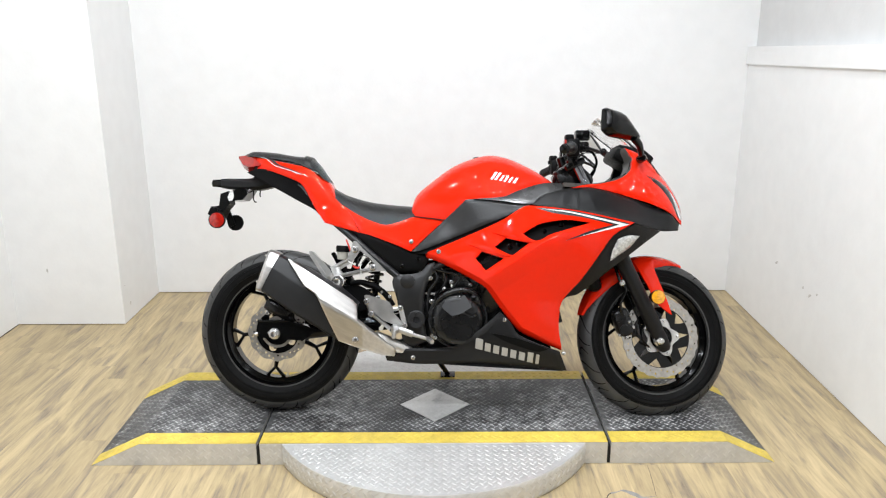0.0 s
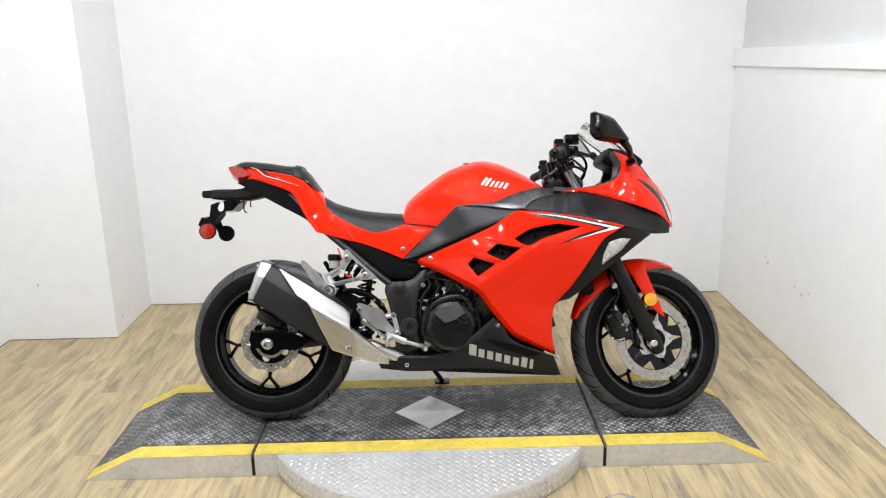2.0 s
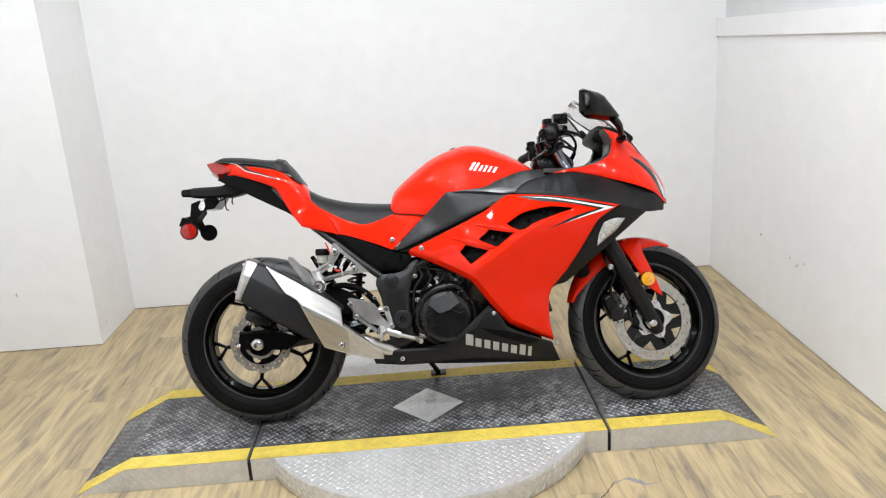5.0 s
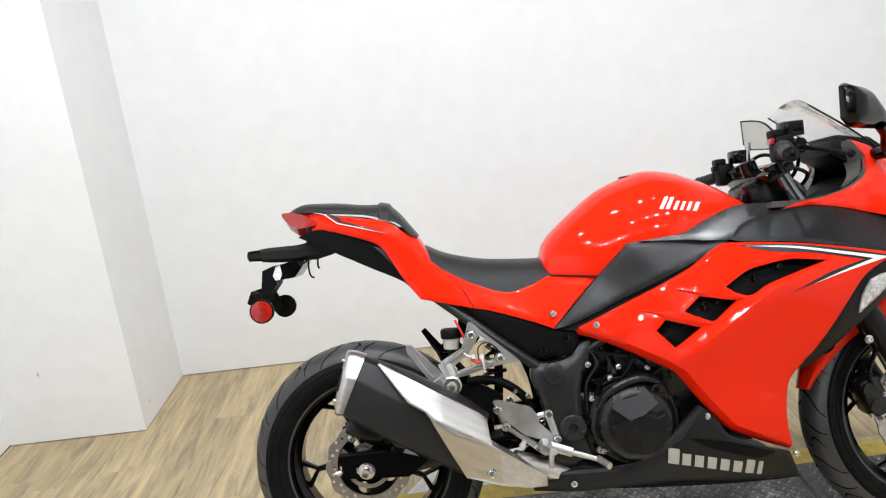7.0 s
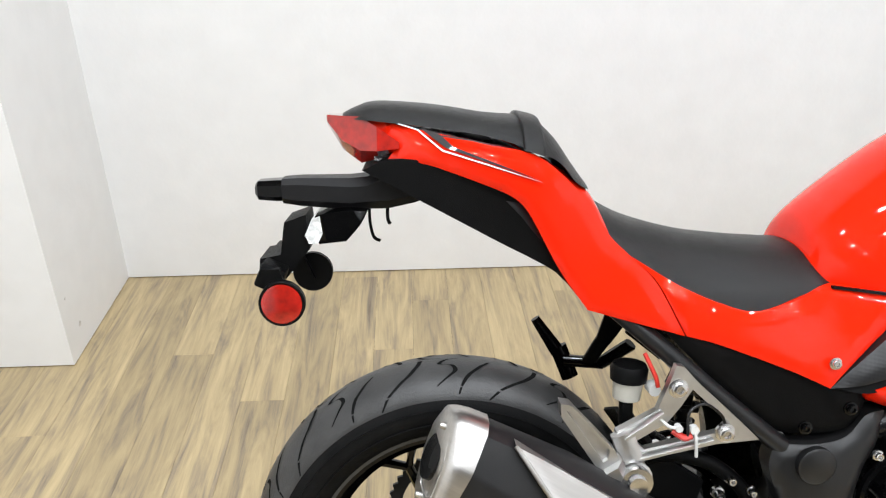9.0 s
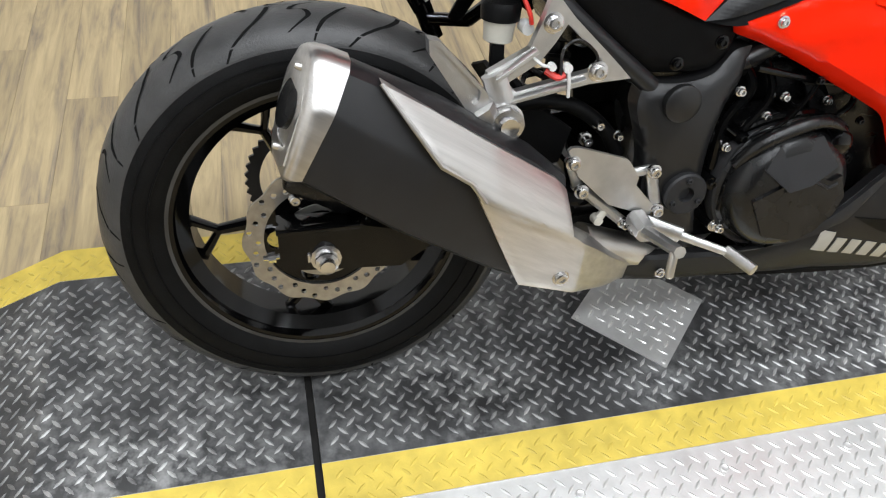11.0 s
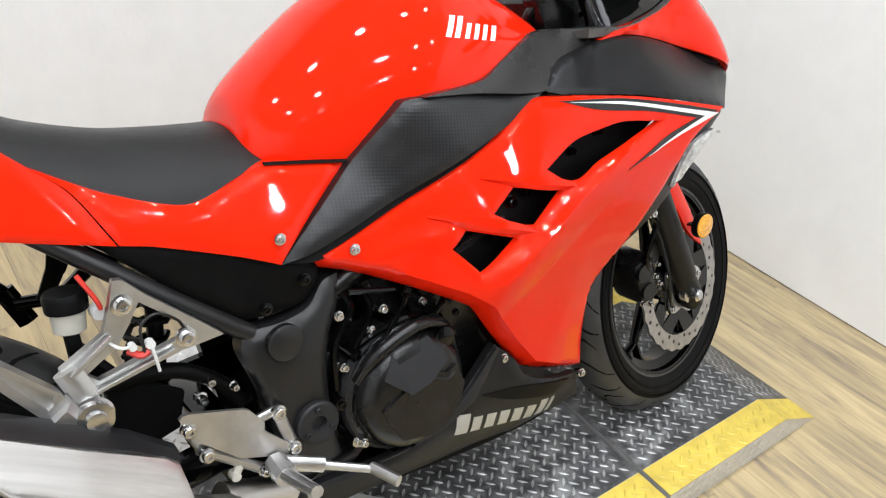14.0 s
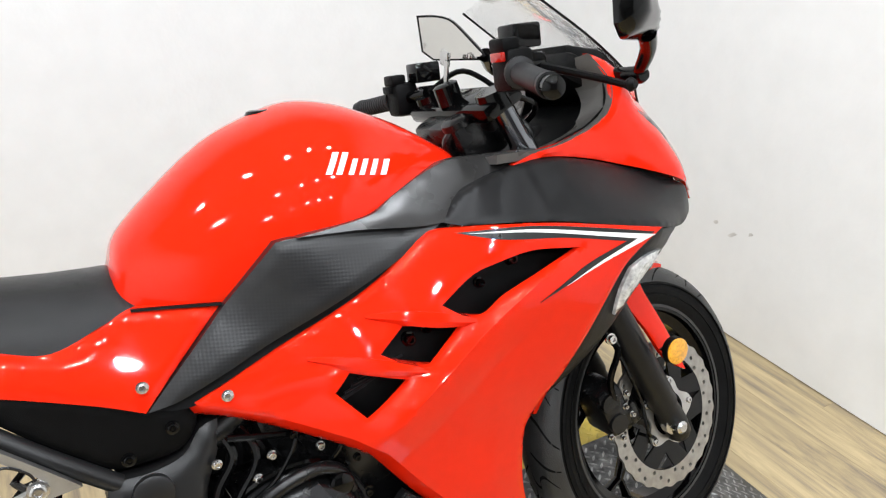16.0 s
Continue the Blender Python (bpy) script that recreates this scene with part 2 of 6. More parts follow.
# ---- shape helpers ----
def part(name, bm, mat, parent=None, label="", smooth=40):
    """Links a bmesh as one mesh object, under a thing or a part."""
    me = bpy.data.meshes.new(name)
    bmesh.ops.recalc_face_normals(bm, faces=bm.faces)
    lim = radians(smooth)
    for f in bm.faces:
        f.smooth = smooth > 0
    for ed in bm.edges:
        ed.smooth = ed.smooth and not (len(ed.link_faces) == 2 and ed.calc_face_angle(0) > lim)
    bm.to_mesh(me)
    bm.free()
    me.materials.append(mat)
    ob = new(name, me)
    if parent is not None:
        ob.parent = parent
    if label:
        tagged(ob, label=label)
    return ob


def flip(bm):
    """The mirror image across y = 0."""
    out = bm.copy()
    for v in out.verts:
        v.co.y = -v.co.y
    bmesh.ops.reverse_faces(out, faces=out.faces)
    return out


def join(*bms):
    out = bmesh.new()
    for b in bms:
        me = bpy.data.meshes.new("tmp")
        b.to_mesh(me)
        out.from_mesh(me)
        bpy.data.meshes.remove(me)
        b.free()
    return out


def box(c, s, bevel=0.004, rot=None):
    bm = bmesh.new()
    bmesh.ops.create_cube(bm, size=1)
    m = Matrix.Translation(c) @ (rot if rot is not None else Matrix()) @ Matrix.Diagonal((*s, 1))
    bmesh.ops.transform(bm, matrix=m, verts=bm.verts)
    if bevel:
        bmesh.ops.bevel(bm, geom=bm.edges[:], offset=min(bevel, min(s) * 0.45), segments=2, affect="EDGES", profile=0.5)
    return bm


def loft(rings, cap=True):
    """A skin over rings of equal count."""
    bm = bmesh.new()
    vs = [[bm.verts.new(p) for p in r] for r in rings]
    n = len(rings[0])
    for a, b in zip(vs, vs[1:]):
        for i in range(n):
            j = (i + 1) % n
            bm.faces.new((a[i], a[j], b[j], b[i]))
    if cap:
        bm.faces.new(vs[0][::-1])
        bm.faces.new(vs[-1])
    return bm


def spline(pts, per=6):
    """Points on a smooth curve through pts."""
    P = [np.array(p, float) for p in pts]
    if len(P) < 3:
        return P
    P = [2 * P[0] - P[1]] + P + [2 * P[-1] - P[-2]]
    out = []
    for i in range(1, len(P) - 2):
        a, b, c, d = P[i - 1], P[i], P[i + 1], P[i + 2]
        for k in range(per):
            t = k / per
            out.append(0.5 * (2 * b + (c - a) * t + (2 * a - 5 * b + 4 * c - d) * t * t + (3 * b - a - 3 * c + d) * t ** 3))
    out.append(P[-2])
    return out


def tube(pts, r, segs=10, per=6, taper=None):
    path = [Vector(p) for p in spline(pts, per)]
    rings, side = [], None
    for i, p in enumerate(path):
        d = (path[min(i + 1, len(path) - 1)] - path[max(i - 1, 0)]).normalized()
        if side is None:
            side = d.cross(Vector((0, 0, 1)) if abs(d.z) < 0.9 else Vector((1, 0, 0))).normalized()
        side = (side - d * side.dot(d)).normalized()
        up = d.cross(side)
        rad = r if taper is None else r + (taper - r) * i / (len(path) - 1)
        rings.append([p + rad * (math.cos(a) * side + math.sin(a) * up) for a in (2 * math.pi * k / segs for k in range(segs))])
    return loft(rings)


def rod(p0, p1, profile, segs=20, hexed=False):
    """A turned piece along p0-p1; profile: (fraction of the length, radius)."""
    p0, p1 = Vector(p0), Vector(p1)
    d = p1 - p0
    u = d.normalized()
    side = u.cross(Vector((0, 0, 1)) if abs(u.z) < 0.9 else Vector((1, 0, 0))).normalized()
    up = u.cross(side)
    rings = [[p0 + d * f + r * (math.cos(a) * side + math.sin(a) * up) for a in (2 * math.pi * k / segs for k in range(segs))] for f, r in profile]
    return loft(rings)


def bolt(x, y, z, r=0.008, deep=0.006):
    """A socket-head bolt that faces the right side."""
    return rod((x, y + deep, z), (x, y - deep, z), [(0, r * 1.35), (0.35, r * 1.35), (0.4, r), (0.92, r), (1.0, r * 0.85), (0.99, r * 0.5), (0.75, r * 0.42)], 12)


def lathe(profile, c, segs=72, turn=None):
    """A ring round the y axis at c; profile: closed loop of (y, radius)."""
    bm = bmesh.new()
    rings = []
    for k in range(segs):
        a = 2 * math.pi * k / segs
        rings.append([bm.verts.new((c[0] + r * math.cos(a), c[1] + y, c[2] + r * math.sin(a))) for y, r in profile])
    n = len(profile)
    for k in range(segs):
        a, b = rings[k], rings[(k + 1) % segs]
        for i in range(n):
            j = (i + 1) % n
            bm.faces.new((a[i], a[j], b[j], b[i]))
    return bm


def inside(pts, poly):
    x, y = pts[:, 0], pts[:, 1]
    res = np.zeros(len(pts), bool)
    n = len(poly)
    for i in range(n):
        (x0, y0), (x1, y1) = poly[i], poly[(i + 1) % n]
        cond = (y0 > y) != (y1 > y)
        with np.errstate(divide="ignore", invalid="ignore"):
            xi = x0 + (y - y0) * (x1 - x0) / (y1 - y0 if y1 != y0 else 1e-12)
        res ^= cond & (x < xi)
    return res


def edge_distance(pts, loops):
    best = np.full(len(pts), 1e9)
    for poly in loops:
        n = len(poly)
        for i in range(n):
            a, b = np.array(poly[i]), np.array(poly[(i + 1) % n])
            ab = b - a
            t = np.clip(((pts - a) @ ab) / max(ab @ ab, 1e-12), 0, 1)
            best = np.minimum(best, np.linalg.norm(pts - (a + t[:, None] * ab), axis=1))
    return best


def line_distance(pts, lines):
    best = np.full(len(pts), 1e9)
    for ln in lines:
        for p, q in zip(ln, ln[1:]):
            p, q = np.array(p), np.array(q)
            t = np.clip(((pts - p) @ (q - p)) / max((q - p) @ (q - p), 1e-12), 0, 1)
            best = np.minimum(best, np.linalg.norm(pts - (p + t[:, None] * (q - p)), axis=1))
    return best


def dense(ln, step):
    """A polyline with points at even steps."""
    out = []
    for p, q in zip(ln, ln[1:]):
        n = max(1, int(math.dist(p, q) / step))
        out += [(p[0] + (q[0] - p[0]) * k / n, p[1] + (q[1] - p[1]) * k / n) for k in range(n)]
    return out + [tuple(ln[-1])]


def outline_curve(pts, step, sharp=38):
    """An outline drawn smooth where it bends gently, with corners kept, in steps."""
    P = [np.array(p, float) for p in pts]
    n = len(P)
    corner = []
    for i in range(n):
        a, b = P[i] - P[i - 1], P[(i + 1) % n] - P[i]
        ang = math.degrees(abs(math.atan2(a[0] * b[1] - a[1] * b[0], a @ b)))
        corner.append(ang > sharp)
    out = []
    for i in range(n):
        p0, p1, p2, p3 = P[i - 1], P[i], P[(i + 1) % n], P[(i + 2) % n]
        if corner[i]:
            p0 = 2 * p1 - p2
        if corner[(i + 1) % n]:
            p3 = 2 * p2 - p1
        k = max(1, int(np.linalg.norm(p2 - p1) / step))
        d1 = 0.5 * (p2 - p0)
        d2 = 0.5 * (p3 - p1)
        lim = np.linalg.norm(p2 - p1)
        for d in (d1, d2):
            l = np.linalg.norm(d)
            if l > lim:
                d *= lim / l
        for j in range(k):
            t = j / k
            h = (2 * t ** 3 - 3 * t * t + 1, t ** 3 - 2 * t * t + t, -2 * t ** 3 + 3 * t * t, t ** 3 - t * t)
            out.append(tuple(h[0] * p1 + h[1] * d1 + h[2] * p2 + h[3] * d2))
    return out


def fill(loop, holes=(), step=0.0, lines=()):
    """Triangles inside a loop, with holes; step: spacing of inner points."""
    loops = [loop, *holes]
    pts, edges = [], []
    for lp in loops:
        s = len(pts)
        pts += [tuple(p) for p in lp]
        edges += [(s + i, s + (i + 1) % len(lp)) for i in range(len(lp))]
    for ln in lines:
        s = len(pts)
        pts += [tuple(p) for p in ln]
        edges += [(s + i, s + i + 1) for i in range(len(ln) - 1)]
    if step:
        A = np.array(loop)
        gx = np.arange(A[:, 0].min() + step / 2, A[:, 0].max(), step)
        gz = np.arange(A[:, 1].min() + step / 2, A[:, 1].max(), step * 0.87)
        g = np.array([(x + (0.5 * step if j % 2 else 0), z) for j, z in enumerate(gz) for x in gx])
        keep = inside(g, loop)
        for h in holes:
            keep &= ~inside(g, h)
        g = g[keep]
        if len(g):
            g = g[edge_distance(g, loops) > 0.4 * step]
            if len(lines):
                g = g[line_distance(g, lines) > 0.4 * step]
            pts += [tuple(p) for p in g]
    from mathutils import geometry
    vs, _, fs, _, _, _ = geometry.delaunay_2d_cdt([Vector(p) for p in pts], edges, [], 0, 1e-6)
    V = np.array([tuple(v) for v in vs])
    C = np.array([V[list(f)].mean(axis=0) for f in fs])
    keep = inside(C, loop)
    for h in holes:
        keep &= ~inside(C, h)
    return V, [f for f, k in zip(fs, keep) if k], loops


def surface(ctrl):
    """A smooth half-width over the side of the machine, through a few (x, z, width)."""
    C = np.array(ctrl, float)
    n = len(C)

    def phi(r):
        return np.where(r > 1e-9, r * r * np.log(np.maximum(r, 1e-9)), 0)
    D = np.linalg.norm(C[:, None, :2] - C[None, :, :2], axis=2)
    A = np.zeros((n + 3, n + 3))
    A[:n, :n] = phi(D) + 0.0006 * np.eye(n)
    A[:n, n], A[:n, n + 1:] = 1, C[:, :2]
    A[n, :n], A[n + 1:, :n] = 1, C[:, :2].T
    sol = np.linalg.solve(A, np.concatenate([C[:, 2], np.zeros(3)]))

    def width(P):
        P = np.atleast_2d(P)
        r = np.linalg.norm(P[:, None, :] - C[None, :, :2], axis=2)
        return phi(r) @ sol[:n] + sol[n] + P @ sol[n + 1:]
    return width


def panel(outline, width, step=0.012, rnd=0.008, thick=0.010, off=0.0, holes=(), curve=True, crease=None, lines=()):
    """A moulded panel on the right side: an outline in x, z laid on a half-width surface, edges rolled in, with its thickness."""
    loop = outline_curve(outline, step * 0.7) if curve else list(outline)
    hl = [outline_curve(h, step * 0.7) for h in holes]
    lines = [dense(ln, step * 0.7) for ln in lines]
    V, F, loops = fill(loop, hl, step, lines)
    d = edge_distance(V, loops)
    w = width(V) + off
    if crease is not None:
        w = w + crease(V)
    if rnd:
        t = np.clip(1 - d / rnd, 0, 1)
        w = w - rnd * 0.6 * (1 - np.sqrt(np.maximum(0, 1 - t * t)))
    bm = bmesh.new()
    a = [bm.verts.new((x, -y, z)) for (x, z), y in zip(V, w)]
    b = [bm.verts.new((x, -(y - thick), z)) for (x, z), y in zip(V, w)]
    count = {}
    for f in F:
        bm.faces.new([a[i] for i in f])
        bm.faces.new([b[i] for i in reversed(f)])
        for i in range(len(f)):
            e = (f[i], f[(i + 1) % len(f)])
            count[e] = 1
    for (i, j) in list(count):
        if (j, i) not in count:
            bm.faces.new((a[j], a[i], b[i], b[j]))
    bm.verts.index_update()
    if lines:
        on = line_distance(V, lines) < 2e-4
        for e in bm.edges:
            i, j = (v.index if v.index >= 0 else 0 for v in e.verts)
            e.smooth = not (i < len(V) and j < len(V) and on[i] and on[j])
    for v in [v for v in bm.verts if not v.link_faces]:
        bm.verts.remove(v)
    return bm


def plate(outline, y0, y1, holes=(), curve=0.0, bevel=0.0015):
    """A flat plate with holes, from y0 to y1."""
    loop = outline_curve(outline, curve) if curve else list(outline)
    V, F, _ = fill(loop, holes)
    bm = bmesh.new()
    a = [bm.verts.new((x, y0, z)) for x, z in V]
    b = [bm.verts.new((x, y1, z)) for x, z in V]
    count = set()
    for f in F:
        bm.faces.new([a[i] for i in f])
        bm.faces.new([b[i] for i in reversed(f)])
        count.update((f[i], f[(i + 1) % len(f)]) for i in range(len(f)))
    for (i, j) in list(count):
        if (j, i) not in count:
            bm.faces.new((a[j], a[i], b[i], b[j]))
    for v in [v for v in bm.verts if not v.link_faces]:
        bm.verts.remove(v)
    return bm


def circle(cx, cz, r, n=16, wave=0.0, waves=0, start=0.0):
    return [(cx + r * (1 + wave * math.cos(waves * a)) * math.cos(a + start), cz + r * (1 + wave * math.cos(waves * a)) * math.sin(a + start))
            for a in (2 * math.pi * k / n for k in range(n))]


def bar(p0, p1, w, h, w1=None, h1=None):
    """A rectangular bar with tapered ends along p0-p1; w across in plane, h along y."""
    p0, p1 = Vector(p0), Vector(p1)
    d = (p1 - p0).normalized()
    yv = Vector((0, 1, 0))
    yv = (yv - d * yv.dot(d)).normalized()
    s = d.cross(yv)
    w1, h1 = w1 or w, h1 or h
    rings = []
    for p, ww, hh in ((p0, w, h), (p1, w1, h1)):
        c = 0.28
        rings.append([p + s * ww * a + yv * hh * b for a, b in ((-.5, -.5 + c), (-.5 + c, -.5), (.5 - c, -.5), (.5, -.5 + c), (.5, .5 - c), (.5 - c, .5), (-.5 + c, .5), (-.5, .5 - c))])
    return loft(rings)


def body(stations, p=2.6, n=28, per=5):
    """A cushion or tank: stations (x, z low, z high, half-width at the foot, half-width at the bulge)."""
    rings = []
    for x, zb, zt, wb, wm in spline(stations, per):
        ring = []
        for k in range(n + 1):
            a = math.pi * k / n
            c, s = math.cos(a), math.sin(a)
            t = abs(s) ** (2 / p)
            w = wb + (wm - wb) * math.sin(min(1, t / 0.8) * math.pi / 2)
            ring.append((x, -math.copysign(abs(c) ** (2 / p), c) * w, zb + (zt - zb) * t))
        rings.append(ring)
    return loft(rings)


# ---- the room ----
def slab(name, lo, hi, mat, label, category):
    c = [(a + b) / 2 for a, b in zip(lo, hi)]
    s = [b - a for a, b in zip(lo, hi)]
    return tagged(part(name, box(c, s, 0), mat, None, smooth=0), label=label, category=category, kind="structure")


BACK, RIGHT, PILLAR_X, PILLAR_Y, LEFT, REAR = 1.56, 1.567, -1.735, 1.055, -2.29, -6.5
slab("wall_north", (PILLAR_X, BACK, 0.004), (RIGHT + 0.12, BACK + 0.12, CEIL), WALL, "smooth white painted back wall with a faint roller texture", "wall")
slab("wall_pillar", (LEFT - 0.12, PILLAR_Y, 0.004), (PILLAR_X, BACK + 0.12, CEIL), WALL, "white painted boxed-out corner of the wall", "wall")
slab("wall_west", (LEFT - 0.12, REAR, 0.004), (LEFT, PILLAR_Y, CEIL), WALL, "plain white painted side wall", "wall")
def skew(ob):
    for v in ob.data.vertices:
        v.co.x += (v.co.y - BACK) * 0.022
        if 1.2 < v.co.z < 1.5:
            v.co.z += (BACK - v.co.y) * 0.028


skew(slab("wall_east", (RIGHT, REAR, 0.004), (RIGHT + 0.12, BACK, 1.290), WALL, "white painted half wall under a ledge", "wall"))
skew(slab("wall_east_upper", (RIGHT + 0.035, REAR, 1.382), (RIGHT + 0.12, BACK, CEIL), UPPER_WALL, "upper wall set back above the ledge, its shade put into the grey", "wall"))
skew(slab("trim", (RIGHT - 0.012, REAR, 1.290), (RIGHT + 0.12, BACK - 0.002, 1.382), WALL, "white painted ledge board along the half wall", "trim"))
# added out of view, far back, to hold down light from the rear
slab("wall_south", (LEFT - 0.12, REAR - 0.12, 0.004), (RIGHT + 0.12, REAR, CEIL), GREY_WALL, "unseen rear wall added in grey to cut fill light", "wall")
slab("ceiling", (LEFT - 0.12, REAR - 0.12, CEIL), (RIGHT + 0.12, BACK + 0.12, CEIL + 0.1), CEILING, "unseen ceiling, dark grey to cut bounced light", "ceiling")
floor = slab("floor", (LEFT - 0.12, REAR - 0.12, -0.06), (RIGHT + 0.12, BACK + 0.12, -0.0035), DARK_GAP, "pale oak-look plank floor with grey-brown streaks", "floor")


def downlight():
    bm = join(rod((0, 0, 0), (0, 0, -0.06), [(0, 0.11), (0.8, 0.11), (1, 0.10), (0.98, 0.088), (0.3, 0.082)], 32))
    return part("ceiling_lamp", bm, CEILING)


first = None
for lx, ly in LAMP_SPOTS:
    if first is None:
        first = tagged(downlight(), label="round white ceiling lamp", category="lamp", group="ceiling lamps")
        first.matrix_basis = pose(lx, ly, CEIL)
    else:
        copy_thing(first, pose(lx, ly, CEIL))

# ---- the turntable with its ramps ----
CX, CY, TOP = -0.125, -0.008, 0.083
HALF_W, STRIPE = 0.292, 0.076
GAP = 0.61
BEND, TIP = 1.03, 1.205


def lug(bm, x, y, z, ang, l=0.0126, w=0.0034, h=0.0016, slope=0.0):
    """One raised lug of the tread, pointed at both ends."""
    c, s = math.cos(ang), math.sin(ang)

    def at(u, v, k):
        px = x + u * c - v * s
        return bm.verts.new((px, y + u * s + v * c, z + k + slope * (px - x)))
    b = [at(-l, 0, -0.0003), at(-l * .3, -w, -0.0003), at(l * .3, -w, -0.0003), at(l, 0, -0.0003), at(l * .3, w, -0.0003), at(-l * .3, w, -0.0003)]
    t1, t2 = at(-l * .45, 0, h), at(l * .45, 0, h)
    for f in ((b[0], b[1], t1), (b[1], b[2], t2, t1), (b[2], b[3], t2), (b[3], b[4], t2), (b[4], b[5], t1, t2), (b[5], b[0], t1)):
        bm.faces.new(f)


PITCH = 0.0205


def weave(x0, x1, y0, y1):
    """Places of the tread lugs: a lattice at 45 degrees, each lug pointing at its neighbour's side."""
    q = PITCH / math.sqrt(2)
    n = int(3.2 / PITCH)
    for i in range(-n, n):
        for j in range(-n, n):
            x, y = (i + j) * q, (i - j) * q
            if x0 < x < x1 and y0 < y < y1:
                yield x, y, radians(45 if (i + j) % 2 else -45)


def lugs(keep, height, slope=lambda x: 0.0, x0=-1.4, x1=1.2, y0=-0.7, y1=0.7):
    bm = bmesh.new()
    for x, y, a in weave(x0, x1, y0, y1):
        if keep(x, y):
            lug(bm, x, y, height(x), a, slope=slope(x))
    return bm


def deck_height(x):
    d = abs(x - CX)
    return TOP if d < BEND else TOP * max(0, (TIP - d) / (TIP - BEND))


def deck_slope(x):
    d = abs(x - CX)
    return 0.0 if d < BEND else -math.copysign(TOP / (TIP - BEND), x - CX)


def prism(profile, y0, y1):
    bm = bmesh.new()
    a = [bm.verts.new((x, y0, z)) for x, z in profile]
    b = [bm.verts.new((x, y1, z)) for x, z in profile]
    bm.faces.new(a)
    bm.faces.new(b[::-1])
    n = len(profile)
    for i in range(n):
        j = (i + 1) % n
        bm.faces.new((a[j], a[i], b[i], b[j]))
    return bm


turntable = tagged(new("turntable"), label="low steel turntable deck with black tread plate and yellow edges", category="turntable")
disc_bm = rod((CX, CY, 0.0), (CX, CY, TOP - 0.003), [(0, 0.604), (0.05, 0.607), (0.96, 0.607), (1.0, 0.605)], 128)
disc = part("disc", disc_bm, PLATE, turntable, "round aluminium tread-plate disc")


def in_disc(x, y):
    return (x - CX) ** 2 + (y - CY) ** 2 < 0.592 ** 2 and abs(y - CY) > HALF_W + 0.008


tagged(part("disc_relief", lugs(in_disc, lambda x: TOP - 0.003), PLATE, disc, "raised aluminium lugs", smooth=20), kind="stuff")
# lugs on the disc's upright rim, wrapped round it
skirt = bmesh.new()
for u, z, a in weave(0.0, 2 * math.pi * 0.607, 0.008, TOP - 0.010):
    lug(skirt, u, z, 0.0, a)
for v in skirt.verts:
    a, rad = v.co.x / 0.607, 0.607 + v.co.z
    v.co = (CX + rad * math.cos(a), CY + rad * math.sin(a), v.co.y)
tagged(part("rim_relief", skirt, PLATE, disc, "raised aluminium lugs on the rim", smooth=20), kind="stuff")
for k in range(14):
    a = 2 * math.pi * (k + 0.35) / 14
    for r in (0.575,):
        x, y = CX + r * math.cos(a), CY + r * math.sin(a)
        if abs(y - CY) > HALF_W + 0.02:
            part("screw", rod((x, y, TOP - 0.004), (x, y, TOP - 0.0005), [(0, 0.008), (0.6, 0.008), (1, 0.006), (0.8, 0.003)], 10), PLATE, disc)
for x in (-0.35, -0.103, 0.126):
    part("screw", rod((x, CY - 0.335, TOP - 0.004), (x, CY - 0.335, TOP - 0.0005), [(0, 0.008), (0.6, 0.008), (1, 0.006), (0.8, 0.003)], 10), PLATE, disc)


